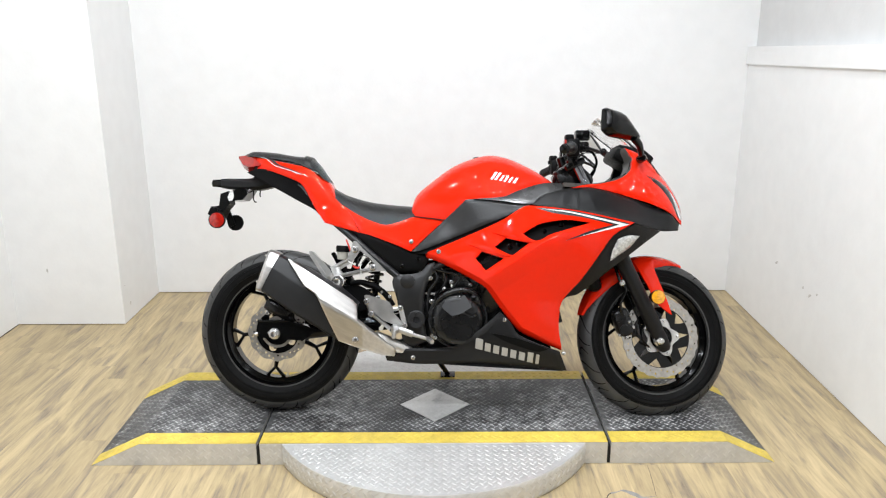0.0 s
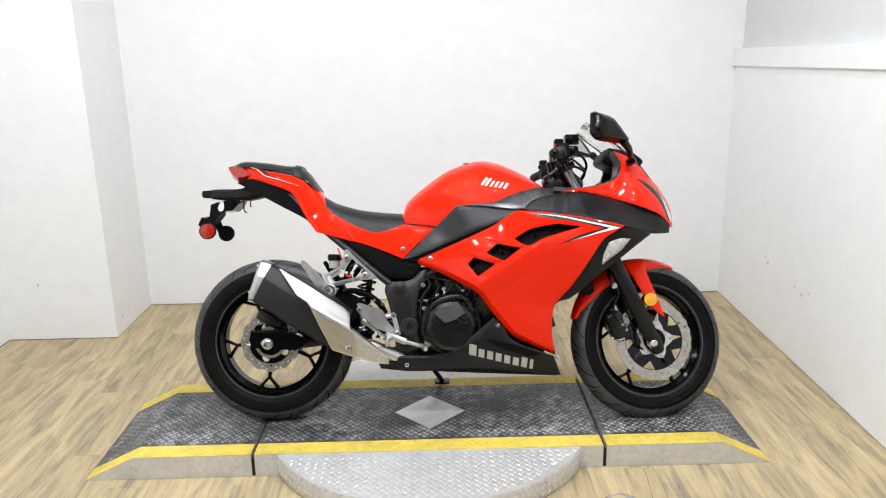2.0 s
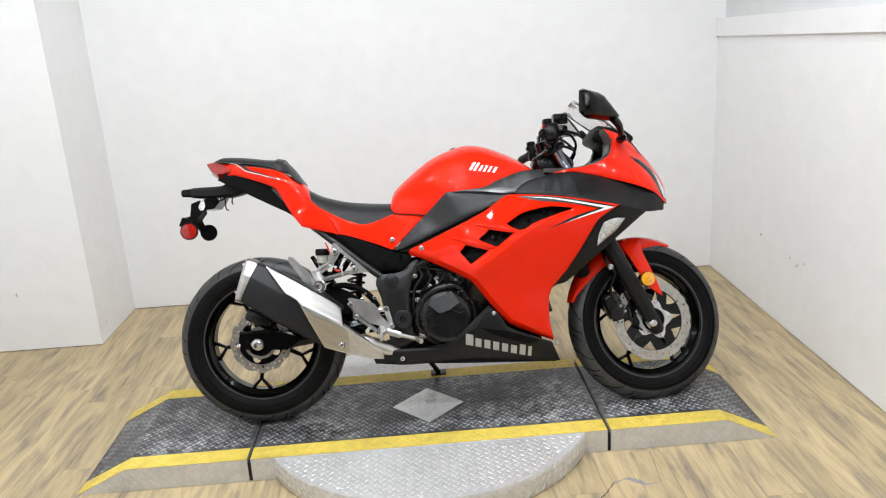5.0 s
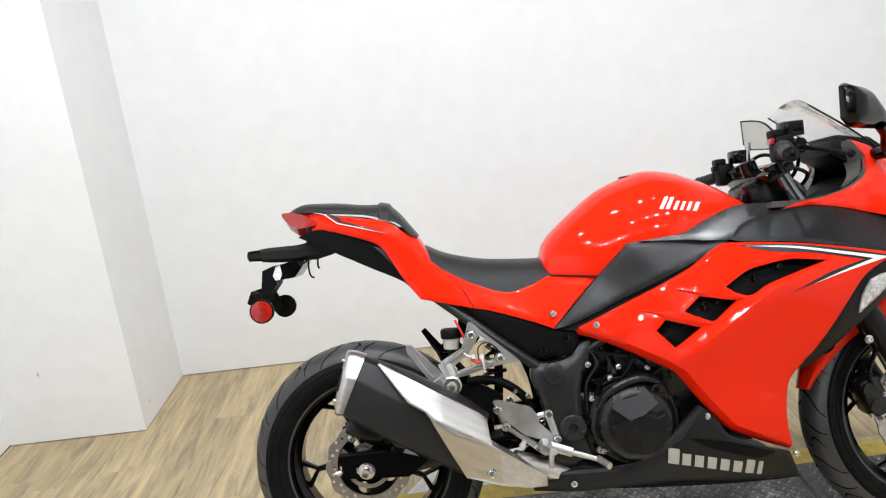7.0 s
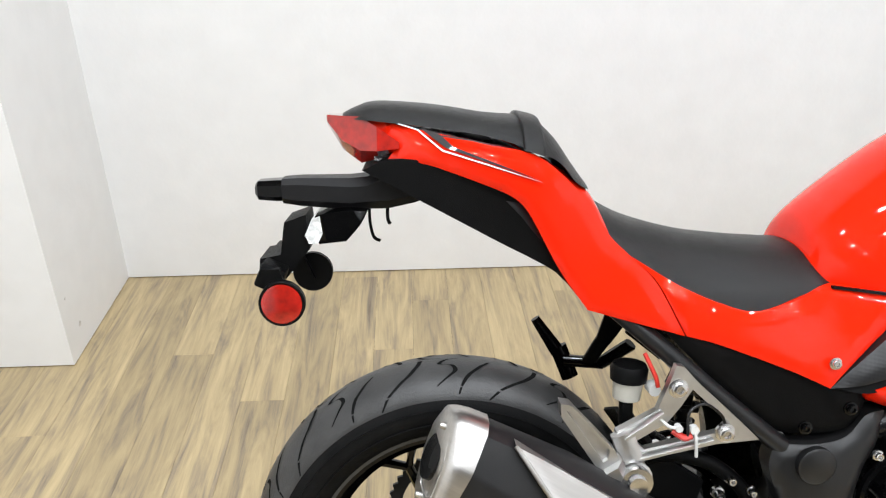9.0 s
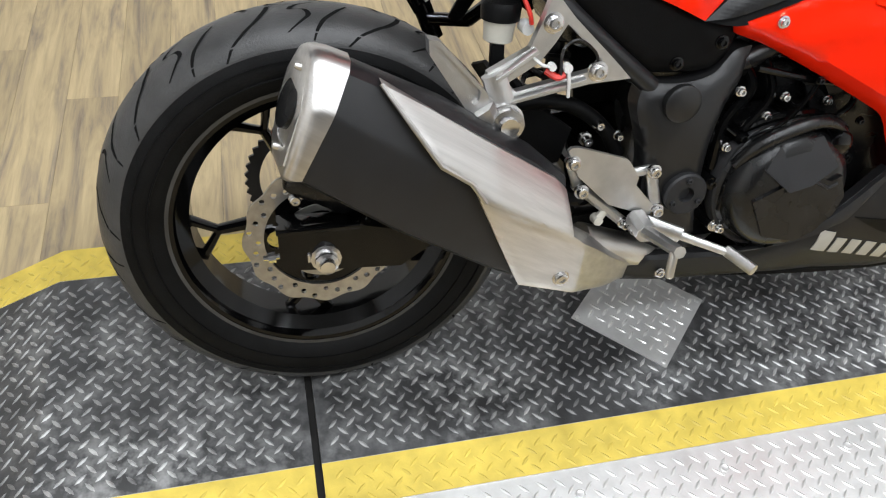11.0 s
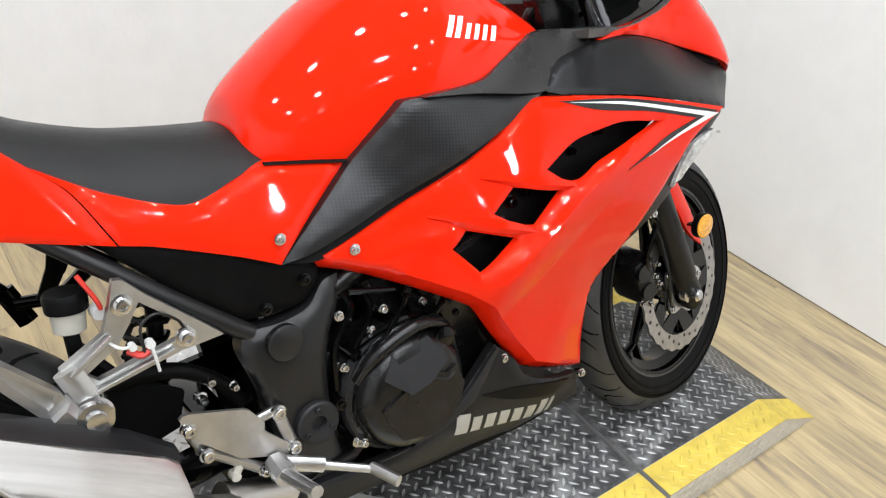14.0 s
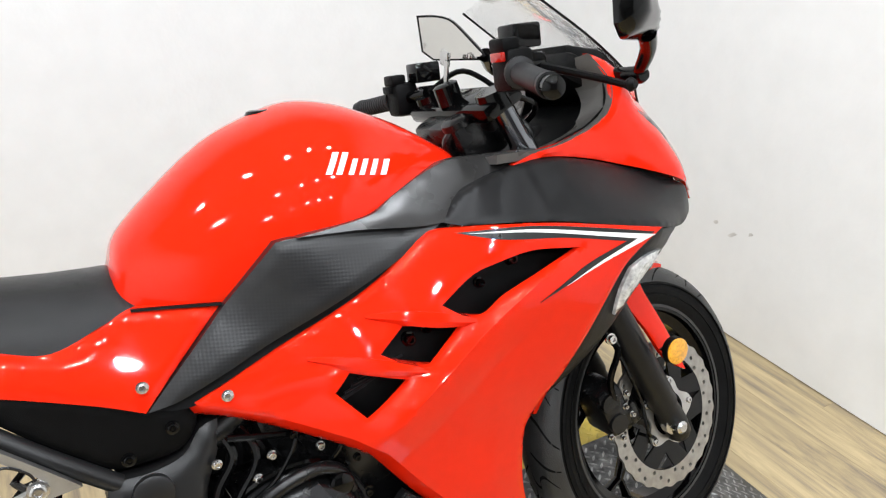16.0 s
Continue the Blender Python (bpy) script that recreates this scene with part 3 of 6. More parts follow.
def deck(name, profile, x0, x1, label):
    """One length of the deck: body, black tread, two yellow edges."""
    base = part(name, prism(profile, CY - HALF_W, CY + HALF_W), PLATE, turntable, label, smooth=20)
    tops = [(x, z) for x, z in profile if z > 0.02 or abs(abs(x - CX) - TIP) < 1e-6]
    tops.sort()

    def sheet(ya, yb, lift, mat, nm, lb):
        bm = bmesh.new()
        up = [[bm.verts.new((x, y, z + lift)) for x, z in tops] for y in (ya, yb)]
        dn = [[bm.verts.new((x, y, z - 0.0004)) for x, z in tops] for y in (ya, yb)]
        for i in range(len(tops) - 1):
            bm.faces.new((up[0][i], up[0][i + 1], up[1][i + 1], up[1][i]))
            bm.faces.new((dn[0][i], dn[0][i + 1], up[0][i + 1], up[0][i]))
            bm.faces.new((dn[1][i + 1], dn[1][i], up[1][i], up[1][i + 1]))
        bm.faces.new((dn[0][0], up[0][0], up[1][0], dn[1][0]))
        bm.faces.new((up[0][-1], dn[0][-1], dn[1][-1], up[1][-1]))
        return part(nm, bm, mat, base, lb, smooth=0)

    sheet(CY - HALF_W + STRIPE, CY + HALF_W - STRIPE, 0.0006, DECK, "tread", "worn black tread plate")
    sheet(CY - HALF_W, CY - HALF_W + STRIPE - 0.001, 0.0008, YELLOW, "edge_stripe", "yellow painted edge stripe")
    sheet(CY + HALF_W - STRIPE + 0.001, CY + HALF_W, 0.0008, YELLOW, "edge_stripe", "yellow painted edge stripe")

    def on(x, y):
        return x0 + 0.012 < x < x1 - 0.012
    inner = lambda x, y: on(x, y) and abs(y - CY) < HALF_W - STRIPE - 0.008 and abs(x - CX) + abs(y - CY + 0.008) > 0.14
    outer = lambda x, y: on(x, y) and HALF_W - STRIPE + 0.008 < abs(y - CY) < HALF_W - 0.01
    tagged(part("tread_relief", lugs(inner, lambda x: deck_height(x) + 0.0006, deck_slope), LUG_DARK, base, "raised lugs worn to bare metal", smooth=20), kind="stuff")
    tagged(part("stripe_relief", lugs(outer, lambda x: deck_height(x) + 0.0008, deck_slope), LUG_YELLOW, base, "yellow lugs with paint worn", smooth=20), kind="stuff")
    side = bmesh.new()
    for x, z, a in weave(x0 + 0.01, x1 - 0.01, 0.008, TOP):
        if z < deck_height(x) - 0.010:
            lug(side, x, z, 0.0, a)
    for v in side.verts:
        v.co = (v.co.x, CY - HALF_W - v.co.z, v.co.y)
    tagged(part("side_relief", side, PLATE, base, "raised aluminium lugs", smooth=20), kind="stuff")
    return base


centre = deck("centre_deck", [(CX - GAP, 0), (CX + GAP, 0), (CX + GAP, TOP), (CX - GAP, TOP)], CX - GAP, CX + GAP, "flat centre length of the deck")
deck("ramp", [(CX - GAP - 0.012, 0), (CX - GAP - 0.012, TOP), (CX - BEND, TOP), (CX - TIP, 0.0)], CX - TIP, CX - GAP - 0.012, "sloping end ramp with scuffed tread")
deck("ramp", [(CX + GAP + 0.012, 0), (CX + TIP, 0.0), (CX + BEND, TOP), (CX + GAP + 0.012, TOP)], CX + GAP + 0.012, CX + TIP, "sloping end ramp with dark tread")
# the gaps are open; a dark strip in each stands for their shade
for gx in (-1, 1):
    part("gap_shade", box((CX + gx * (GAP + 0.006), CY, 0.034), (0.0116, 2 * HALF_W - 0.006, 0.066), 0), DARK_GAP, centre, "dark strip standing for shade in the open deck gap", smooth=0)
dia = bmesh.new()
for z in (TOP, TOP + 0.0035):
    for k in range(4):
        a = math.pi / 2 * k
        dia.verts.new((CX + 0.003 + 0.133 * math.cos(a), CY - 0.008 + 0.133 * math.sin(a), z))
dv = list(dia.verts)
dia.faces.new(dv[4:])
for k in range(4):
    dia.faces.new((dv[k], dv[(k + 1) % 4], dv[4 + (k + 1) % 4], dv[4 + k]))
diamond = part("diamond_plate", dia, PLATE, centre, "bare aluminium diamond-shaped plate", smooth=0)
tagged(part("diamond_relief", lugs(lambda x, y: abs(x - CX - 0.003) + abs(y - CY + 0.008) < 0.118, lambda x: TOP + 0.0035), PLATE, diamond, "raised aluminium lugs", smooth=20), kind="stuff")
for k in range(4):
    a = math.pi / 2 * k
    x, y = CX + 0.003 + 0.121 * math.cos(a), CY - 0.008 + 0.121 * math.sin(a)
    part("screw", rod((x, y, TOP + 0.002), (x, y, TOP + 0.005), [(0, 0.005), (0.7, 0.005), (1, 0.0035)], 8), PLATE, diamond)

# ---- the motorcycle: x ahead, y to its left, z up from the deck ----
bike = tagged(new("motorcycle"), label="glossy red sport motorcycle with black trim leaning on its stand", category="motorcycle")
bike.matrix_basis = pose(0, -0.022, TOP - 0.001, -15)


def both(name, bm, mat, label="", parent=None, smooth=40):
    """A part and its mirror image on the left side."""
    other = flip(bm)
    a = part(name, bm, mat, parent or bike, label, smooth)
    b = part(name, other, mat, parent or bike, label, smooth)
    return a, b


WY = -0.018


def wheel(name, cx, cz, R, wd, rimw, label):
    c = (cx, WY, cz)
    rr = 0.212
    prof = [(-.36 * rimw, rr - 0.014), (-.5 * rimw, rr - 0.012), (-.52 * rimw, rr + 0.004), (-.47 * rimw, rr + 0.007), (-.40 * rimw, rr - 0.004),
            (-.30 * rimw, rr - 0.020), (-.1 * rimw, rr - 0.025), (.1 * rimw, rr - 0.025), (.30 * rimw, rr - 0.020), (.40 * rimw, rr - 0.004),
            (.47 * rimw, rr + 0.007), (.52 * rimw, rr + 0.004), (.5 * rimw, rr - 0.012), (.36 * rimw, rr - 0.014), (.24 * rimw, rr - 0.032), (-.24 * rimw, rr - 0.032)]
    w = part(name, lathe(prof, c, 96), GLOSS_BLACK, bike, label)
    h = wd / 2
    tp = [(-.80 * h, rr - 0.002), (-.96 * h, rr + 0.014), (-1.0 * h, rr + 0.032), (-.985 * h, R - 0.050), (-.93 * h, R - 0.036), (-.80 * h, R - 0.021), (-.58 * h, R - 0.0095), (-.3 * h, R - 0.0025), (0, R)]
    tp = tp + [(-y, r) for y, r in tp[-2::-1]]
    tb = lathe([(y * 1.002, r + 0.0003) for y, r in tp if abs(y) < 0.95 * h] + [(y, r - 0.004) for y, r in tp[::-1] if abs(y) < 0.95 * h], c, 128)
    part("tread", tb, TREAD, w, "dusty tread band, greyed also for light from above", smooth=50)
    part("tyre", lathe(tp, c, 128), RUBBER, w, "black rubber tyre with slanted grooves", smooth=50)
    for r0, r1 in ((rr + 0.019, rr + 0.0205), (rr + 0.040, rr + 0.0412)):
        yy = 0.994 * h
        bands = join(lathe([(-yy - 0.0010, r0), (-yy - 0.0010, r1), (-yy + 0.004, r1 + 0.001), (-yy + 0.004, r0 - 0.001)], c, 96), lathe([(yy + 0.0010, r0), (yy + 0.0010, r1), (yy - 0.004, r1 + 0.001), (yy - 0.004, r0 - 0.001)], c, 96))
        part("wall_band", bands, RUBBER, w)
    # grooves that sweep over the tread
    gb = bmesh.new()

    def on_tread(u):
        u = abs(u)
        ys = [0, .3, .58, .80, .93]
        rs = [R, R - 0.0025, R - 0.0095, R - 0.021, R - 0.036]
        return float(np.interp(u, ys, rs))
    count = 33
    for k in range(count):
        base = 2 * math.pi * k / count
        for sgn in (-1, 1):
            kind = k % 3
            if kind == 0:
                pts = [(0.02, 0.0, 1), (0.25, 0.02, 1.1), (0.5, 0.07, 1.1), (0.72, 0.15, 1), (0.92, 0.23, .5)]
            elif kind == 1:
                pts = [(0.12, 0.05, .5), (0.35, 0.10, 1), (0.62, 0.16, 1), (0.88, 0.20, .4)]
            else:
                pts = [(0.0, 0.0, .6), (0.08, 0.07, 1), (0.24, 0.10, 1), (0.3, 0.04, 1), (0.5, 0.03, 1), (0.78, 0.12, .4)]
            sp = spline(pts, 4)
            prev = None
            for u, da, wk in sp:
                a = base + da + (math.pi / count if sgn > 0 else 0)
                r = on_tread(u) + 0.0009
                hw = 0.0033 * wk / R
                row = [gb.verts.new((cx + r * math.cos(a + s), WY + sgn * u * h, cz + r * math.sin(a + s))) for s in (-hw, hw)]
                if prev:
                    gb.faces.new((prev[0], prev[1], row[1], row[0]))
                prev = row
    tagged(part("tread_groove", gb, GROOVE, w, "dark slanted tread grooves"), kind="stuff")
    return w


def spokes(w, cx, cz, start, y=WY):
    for k in range(5):
        a = radians(start + 72 * k)

        def at(r, da, yy):
            return (cx + r * math.cos(a + da), yy, cz + r * math.sin(a + da))
        bm = join(bar(at(0.03, 0, y), at(0.150, 0, y), 0.024, 0.03, 0.013, 0.02),
                  bar(at(0.145, 0, y), at(0.194, 0.26, y), 0.010, 0.018, 0.014, 0.022),
                  bar(at(0.145, 0, y), at(0.194, -0.17, y), 0.010, 0.018, 0.014, 0.022))
        part("spoke", bm, GLOSS_BLACK, w)
    part("hub", lathe([(-0.05, 0.016), (-0.05, 0.03), (-0.03, 0.042), (0.03, 0.042), (0.05, 0.03), (0.05, 0.016)], (cx, WY, cz), 32), GLOSS_BLACK, w)


def brake_disc(w, cx, cz, R, r0, y, arms, petals=12, depth=0.025):
    holes = [circle(cx, cz, r0, 48)]
    n = 12
    for k in range(3 * n):
        a = 2 * math.pi * k / (3 * n)
        r = R * (0.80 + 0.055 * (k % 3))
        holes.append(circle(cx + r * math.cos(a), cz + r * math.sin(a), 0.0042, 8))
    d = part("brake_disc", plate(circle(cx, cz, R * (1 - depth), 12 * petals, depth, petals), y - 0.0025, y + 0.0025, holes), DISC, w, "drilled petal brake disc of bare steel", smooth=30)
    inner = [circle(cx, cz, r0 * 0.40, 32)]
    for k in range(arms):
        a = 2 * math.pi * (k + 0.5) / arms
        inner.append(circle(cx + r0 * 0.76 * math.cos(a), cz + r0 * 0.76 * math.sin(a), r0 * 0.19, 14))
    return d, inner


RC, RR = (-0.7025, 0.300), 0.302
FC, FR = (0.702, 0.267), 0.293
rear_wheel = wheel("rear_wheel", RC[0], RC[1], RR, 0.140, 0.108, "gloss black cast rear wheel")
spokes(rear_wheel, RC[0], RC[1], 188)
rd, inn = brake_disc(rear_wheel, RC[0], RC[1], 0.110, 0.080, -0.100, 5)
part("disc_carrier", plate(circle(RC[0], RC[1], 0.083, 48), -0.098, -0.092, inn[1:]), GLOSS_BLACK, rear_wheel)
part("sprocket", plate(circle(RC[0], RC[1], 0.100, 168, 0.03, 42), 0.078, 0.084, [circle(RC[0], RC[1], 0.080, 40)]), SATIN_GREY, rear_wheel, "toothed steel sprocket", smooth=30)
front_wheel = wheel("front_wheel", FC[0], FC[1], FR, 0.110, 0.084, "gloss black cast front wheel")
spokes(front_wheel, FC[0], FC[1], 93)
fd, inn = brake_disc(front_wheel, FC[0], FC[1], 0.148, 0.112, -0.094, 5, 26, 0.012)
part("disc_carrier", plate(circle(FC[0], FC[1], 0.062, 60, 0.16, 5, radians(5)), -0.102, -0.097, [circle(FC[0], FC[1], 0.043, 32)]), ALU, front_wheel, "silver five-lobed disc carrier")
def star_hole(k):
    """One triangular opening of the star, base outwards and inwards by turns."""
    at = lambda r, d: (FC[0] + r * math.cos(radians(5 + 36 * k + d)), FC[1] + r * math.sin(radians(5 + 36 * k + d)))
    return [at(0.110, -13), at(0.110, 0), at(0.110, 13), at(0.078, 0)] if k % 2 else [at(0.072, -8), at(0.109, 0), at(0.072, 8)]


part("star", plate(circle(FC[0], FC[1], 0.1145, 60), -0.096, -0.092, [circle(FC[0], FC[1], 0.030, 24)] + [star_hole(k) for k in range(10)]), GLOSS_BLACK, front_wheel, "black star inside the brake disc")
part("hub_face", lathe([(-0.002, 0.016), (-0.002, 0.043), (0.003, 0.043), (0.003, 0.016)], (FC[0], -0.094, FC[1]), 32), GLOSS_BLACK, front_wheel)
for k in range(5):
    a = 2 * math.pi * k / 5 + radians(5)
    part("disc_bolt", bolt(FC[0] + 0.064 * math.cos(a), -0.103, FC[1] + 0.064 * math.sin(a), 0.006, 0.003), BOLT, front_wheel)

# the front wheel is steered to the left
STEER = Matrix.Translation((FC[0] + 0.014, -0.100, FC[1] + 0.006)) @ Matrix.Rotation(radians(-4), 4, "X") @ Matrix.Rotation(radians(8.5), 4, Vector((-0.43, 0, 0.90))) @ Matrix.Translation((-FC[0], 0.094, -FC[1]))
front_wheel.matrix_basis = STEER


def flat(ctrl):
    """A plane half-width through a few (x, z, width)."""
    C = np.array(ctrl, float)
    sol = np.linalg.lstsq(np.c_[C[:, :2], np.ones(len(C))], C[:, 2], rcond=None)[0]
    return lambda P: np.atleast_2d(P) @ sol[:2] + sol[2]


def signed(V, ln):
    """Distance to a polyline, positive above it."""
    best, sign = np.full(len(V), 1e9), np.ones(len(V))
    for p, q in zip(ln, ln[1:]):
        p, q = np.array(p), np.array(q)
        t = np.clip(((V - p) @ (q - p)) / ((q - p) @ (q - p)), 0, 1)
        d = np.linalg.norm(V - (p + t[:, None] * (q - p)), axis=1)
        c = (q - p)[0] * (V - p)[:, 1] - (q - p)[1] * (V - p)[:, 0]
        near = d < best
        best, sign = np.where(near, d, best), np.where(near, np.sign(c), sign)
    return best * np.where(sign == 0, 1, sign)


# fuel tank
TANK = [(-0.207, 0.728, 0.765, 0.080, 0.082), (-0.187, 0.722, 0.810, 0.098, 0.104), (-0.125, 0.712, 0.864, 0.124, 0.134), (-0.044, 0.705, 0.920, 0.142, 0.160),
        (0.035, 0.715, 0.950, 0.158, 0.184), (0.090, 0.735, 0.960, 0.168, 0.186), (0.150, 0.755, 0.950, 0.165, 0.178), (0.205, 0.775, 0.928, 0.152, 0.162),
        (0.260, 0.800, 0.900, 0.128, 0.138), (0.310, 0.820, 0.866, 0.100, 0.108), (0.335, 0.830, 0.848, 0.060, 0.066)]
tank = part("fuel_tank", body(TANK, 2.05, 36, 6), RED, bike, "glossy red fuel tank", smooth=60)
part("fuel_cap", rod((0.060, 0, 0.936), (0.0605, 0, 0.9525), [(0, 0.036), (0.6, 0.036), (0.9, 0.033), (1.0, 0.028), (0.98, 0.020)], 32), GLOSS_BLACK, tank, "round dark fuel cap")


def tank_width(P):
    P = np.atleast_2d(P)
    S = np.array(spline(TANK, 8))
    out = []
    for x, z in P:
        zb, zt, wb, wm = [np.interp(x, S[:, 0], S[:, i]) for i in (1, 2, 3, 4)]
        t = min(0.999, max(0, (z - zb) / (zt - zb)))
        s = t ** (2.05 / 2)
        c = math.sqrt(max(0, 1 - s * s))
        w = wb + (wm - wb) * math.sin(min(1, t / 0.8) * math.pi / 2)
        out.append(c ** (2 / 2.05) * w)
    return np.array(out)


def strokes(base, top, spans, width, mat, parent, label):
    """A plain mark: slanted bars side by side on a surface."""
    b0, b1, up = np.array(base[0]), np.array(base[1]), np.array(top)
    for f0, f1, k in spans:
        p, q = b0 + (b1 - b0) * f0, b0 + (b1 - b0) * f1
        part("mark_bar", panel(dense([tuple(p), tuple(q), tuple(q + up * k), tuple(p + up * k), tuple(p)], 0.004)[:-1], width, 0.006, 0, 0.0012, 0.0014, curve=False), mat, parent, label)


strokes(((0.082, 0.858), (0.176, 0.842)), (0.016, 0.022), [(0.0, 0.09, 1.25), (0.15, 0.24, 1.25), (0.34, 0.42, 0.9), (0.51, 0.59, 0.9), (0.68, 0.76, 0.9), (0.86, 0.96, 0.9)], tank_width, WHITE_DECAL, tank, "plain white slanted bar")

# seats
seat = part("rider_seat", body([(-0.522, 0.825, 0.842, 0.045, 0.045), (-0.500, 0.790, 0.834, 0.085, 0.08), (-0.451, 0.752, 0.808, 0.098, 0.090), (-0.371, 0.706, 0.784, 0.112, 0.100),
                                (-0.297, 0.694, 0.773, 0.120, 0.106), (-0.235, 0.711, 0.767, 0.112, 0.098), (-0.203, 0.720, 0.763, 0.105, 0.09), (-0.186, 0.724, 0.740, 0.098, 0.09)], 2.2, 28, 6),
            SEAT, bike, "black textured vinyl rider seat", smooth=60)
part("pillion_seat", body([(-0.842, 0.953, 0.960, 0.026, 0.026), (-0.825, 0.953, 0.968, 0.050, 0.045), (-0.795, 0.951, 0.975, 0.070, 0.062), (-0.720, 0.942, 0.969, 0.083, 0.072), (-0.650, 0.930, 0.957, 0.088, 0.077),
                           (-0.590, 0.910, 0.950, 0.098, 0.085), (-0.560, 0.896, 0.928, 0.096, 0.08), (-0.535, 0.868, 0.893, 0.088, 0.07), (-0.515, 0.855, 0.864, 0.07, 0.06)], 2.5, 28, 6),
     SEAT, bike, "black vinyl pillion seat", smooth=60)
part("seat_bridge", body([(-0.560, 0.85, 0.890, 0.098, 0.090), (-0.530, 0.82, 0.872, 0.098, 0.090), (-0.508, 0.80, 0.848, 0.098, 0.088), (-0.490, 0.78, 0.812, 0.098, 0.088)], 3.4, 20, 3), RED, bike, "red panel between the seats")
part("seat_strap", body([(-0.606, 0.912, 0.9555, 0.101, 0.09), (-0.602, 0.912, 0.958, 0.1025, 0.0915), (-0.582, 0.905, 0.953, 0.1025, 0.0915), (-0.578, 0.904, 0.949, 0.101, 0.09)], 2.5, 28, 3), SEAT, bike, "black seat strap")

# tail
TAIL_W = surface([(-0.83, 0.955, 0.045), (-0.756, 0.942, 0.080), (-0.649, 0.917, 0.102), (-0.56, 0.881, 0.105), (-0.521, 0.843, 0.104), (-0.491, 0.799, 0.106), (-0.399, 0.732, 0.118),
                  (-0.297, 0.696, 0.130), (-0.188, 0.722, 0.122), (-0.084, 0.711, 0.140), (-0.205, 0.61, 0.160), (-0.352, 0.655, 0.142), (-0.461, 0.684, 0.130), (-0.523, 0.705, 0.124),
                  (-0.559, 0.754, 0.115), (-0.601, 0.833, 0.112), (-0.709, 0.889, 0.100), (-0.785, 0.90, 0.085)])
TAIL = [(-0.812, 0.955), (-0.756, 0.9435), (-0.649, 0.920), (-0.593, 0.907), (-0.560, 0.884), (-0.521, 0.842), (-0.491, 0.797), (-0.465, 0.771)]
REAR_LOW = [(-0.461, 0.684), (-0.523, 0.702), (-0.559, 0.754), (-0.601, 0.833), (-0.626, 0.856), (-0.709, 0.889), (-0.742, 0.898), (-0.785, 0.899), (-0.766, 0.921)]
rear_panel, _ = both("tail_panel", panel(TAIL + [(-0.43, 0.735), (-0.395, 0.666)] + REAR_LOW, TAIL_W, rnd=0.012, thick=0.03), RED, "glossy red tail panel")
both("seat_panel", panel([(-0.4635, 0.770), (-0.399, 0.730), (-0.340, 0.704), (-0.297, 0.694), (-0.240, 0.708), (-0.190, 0.724), (-0.086, 0.709), (-0.207, 0.597), (-0.259, 0.620), (-0.352, 0.655), (-0.393, 0.666), (-0.4285, 0.735)],
                         TAIL_W, rnd=0.010, thick=0.03), RED, "glossy red side panel under the seat")
TAIL_FOOT = [(-0.767, 0.9475), (-0.7426, 0.9400), (-0.7116, 0.9136), (-0.6527, 0.8950), (-0.5837, 0.8725)]
both("tail_line", panel(dense(TAIL_FOOT + [(-0.652, 0.8964), (-0.7102, 0.9153), (-0.7414, 0.9414), (-0.767, 0.9489), (-0.767, 0.9475)], 0.006)[:-1], TAIL_W, 0.006, rnd=0, thick=0.002, off=0.0034, curve=False), WHITE_DECAL, "thin white line", rear_panel)
both("tail_swoosh", panel(dense([(-0.7385, 0.9425), (-0.7135, 0.9345), (-0.6971, 0.9190), (-0.6572, 0.9035), (-0.5883, 0.8757), (-0.652, 0.8985), (-0.707, 0.9180), (-0.7385, 0.9425)], 0.006)[:-1], TAIL_W, 0.006, rnd=0, thick=0.002, off=0.0030, curve=False), BLACK_DECAL, "black swoosh", rear_panel)
both("tail_pinline", panel(dense([(-0.7113, 0.9335), (-0.6752, 0.9280), (-0.6207, 0.9130), (-0.6752, 0.9262), (-0.7113, 0.9317), (-0.7113, 0.9335)], 0.006)[:-1], TAIL_W, 0.006, rnd=0, thick=0.002, off=0.0032, curve=False), BLACK_DECAL, "fine dark line", rear_panel)
part("tail_light", loft([[(x, y * w, z) for y, z in ((-1, zl + 0.3 * (zh - zl)), (-0.9, zh), (0.9, zh), (1, zl + 0.3 * (zh - zl)), (0.6, zl), (-0.6, zl))]
                         for x, zl, zh, w in ((-0.864, 0.946, 0.958, 0.016), (-0.843, 0.912, 0.9575, 0.040), (-0.818, 0.894, 0.957, 0.060), (-0.795, 0.900, 0.944, 0.076), (-0.766, 0.914, 0.924, 0.088))]),
     RED_LENS, bike, "faceted red tail light", smooth=20)
both("tank_seam", panel(dense([(-0.196, 0.7265), (-0.140, 0.7195), (-0.084, 0.7120), (-0.084, 0.7085), (-0.140, 0.7160), (-0.196, 0.7230), (-0.196, 0.7265)], 0.01)[:-1], TAIL_W, 0.006, rnd=0, thick=0.006, off=0.0012, curve=False), BLACK_PLASTIC, "dark seam under the tank")
UNDER = [(-0.815, 0.890), (-0.785, 0.903), (-0.742, 0.902), (-0.709, 0.893), (-0.626, 0.862), (-0.599, 0.840), (-0.556, 0.762), (-0.53, 0.712), (-0.562, 0.748), (-0.640, 0.792), (-0.711, 0.832), (-0.779, 0.870)]
part("under_tail", plate(UNDER, -0.088, 0.088, (), 0.02), BLACK_PLASTIC, bike, "black plastic under-tail")
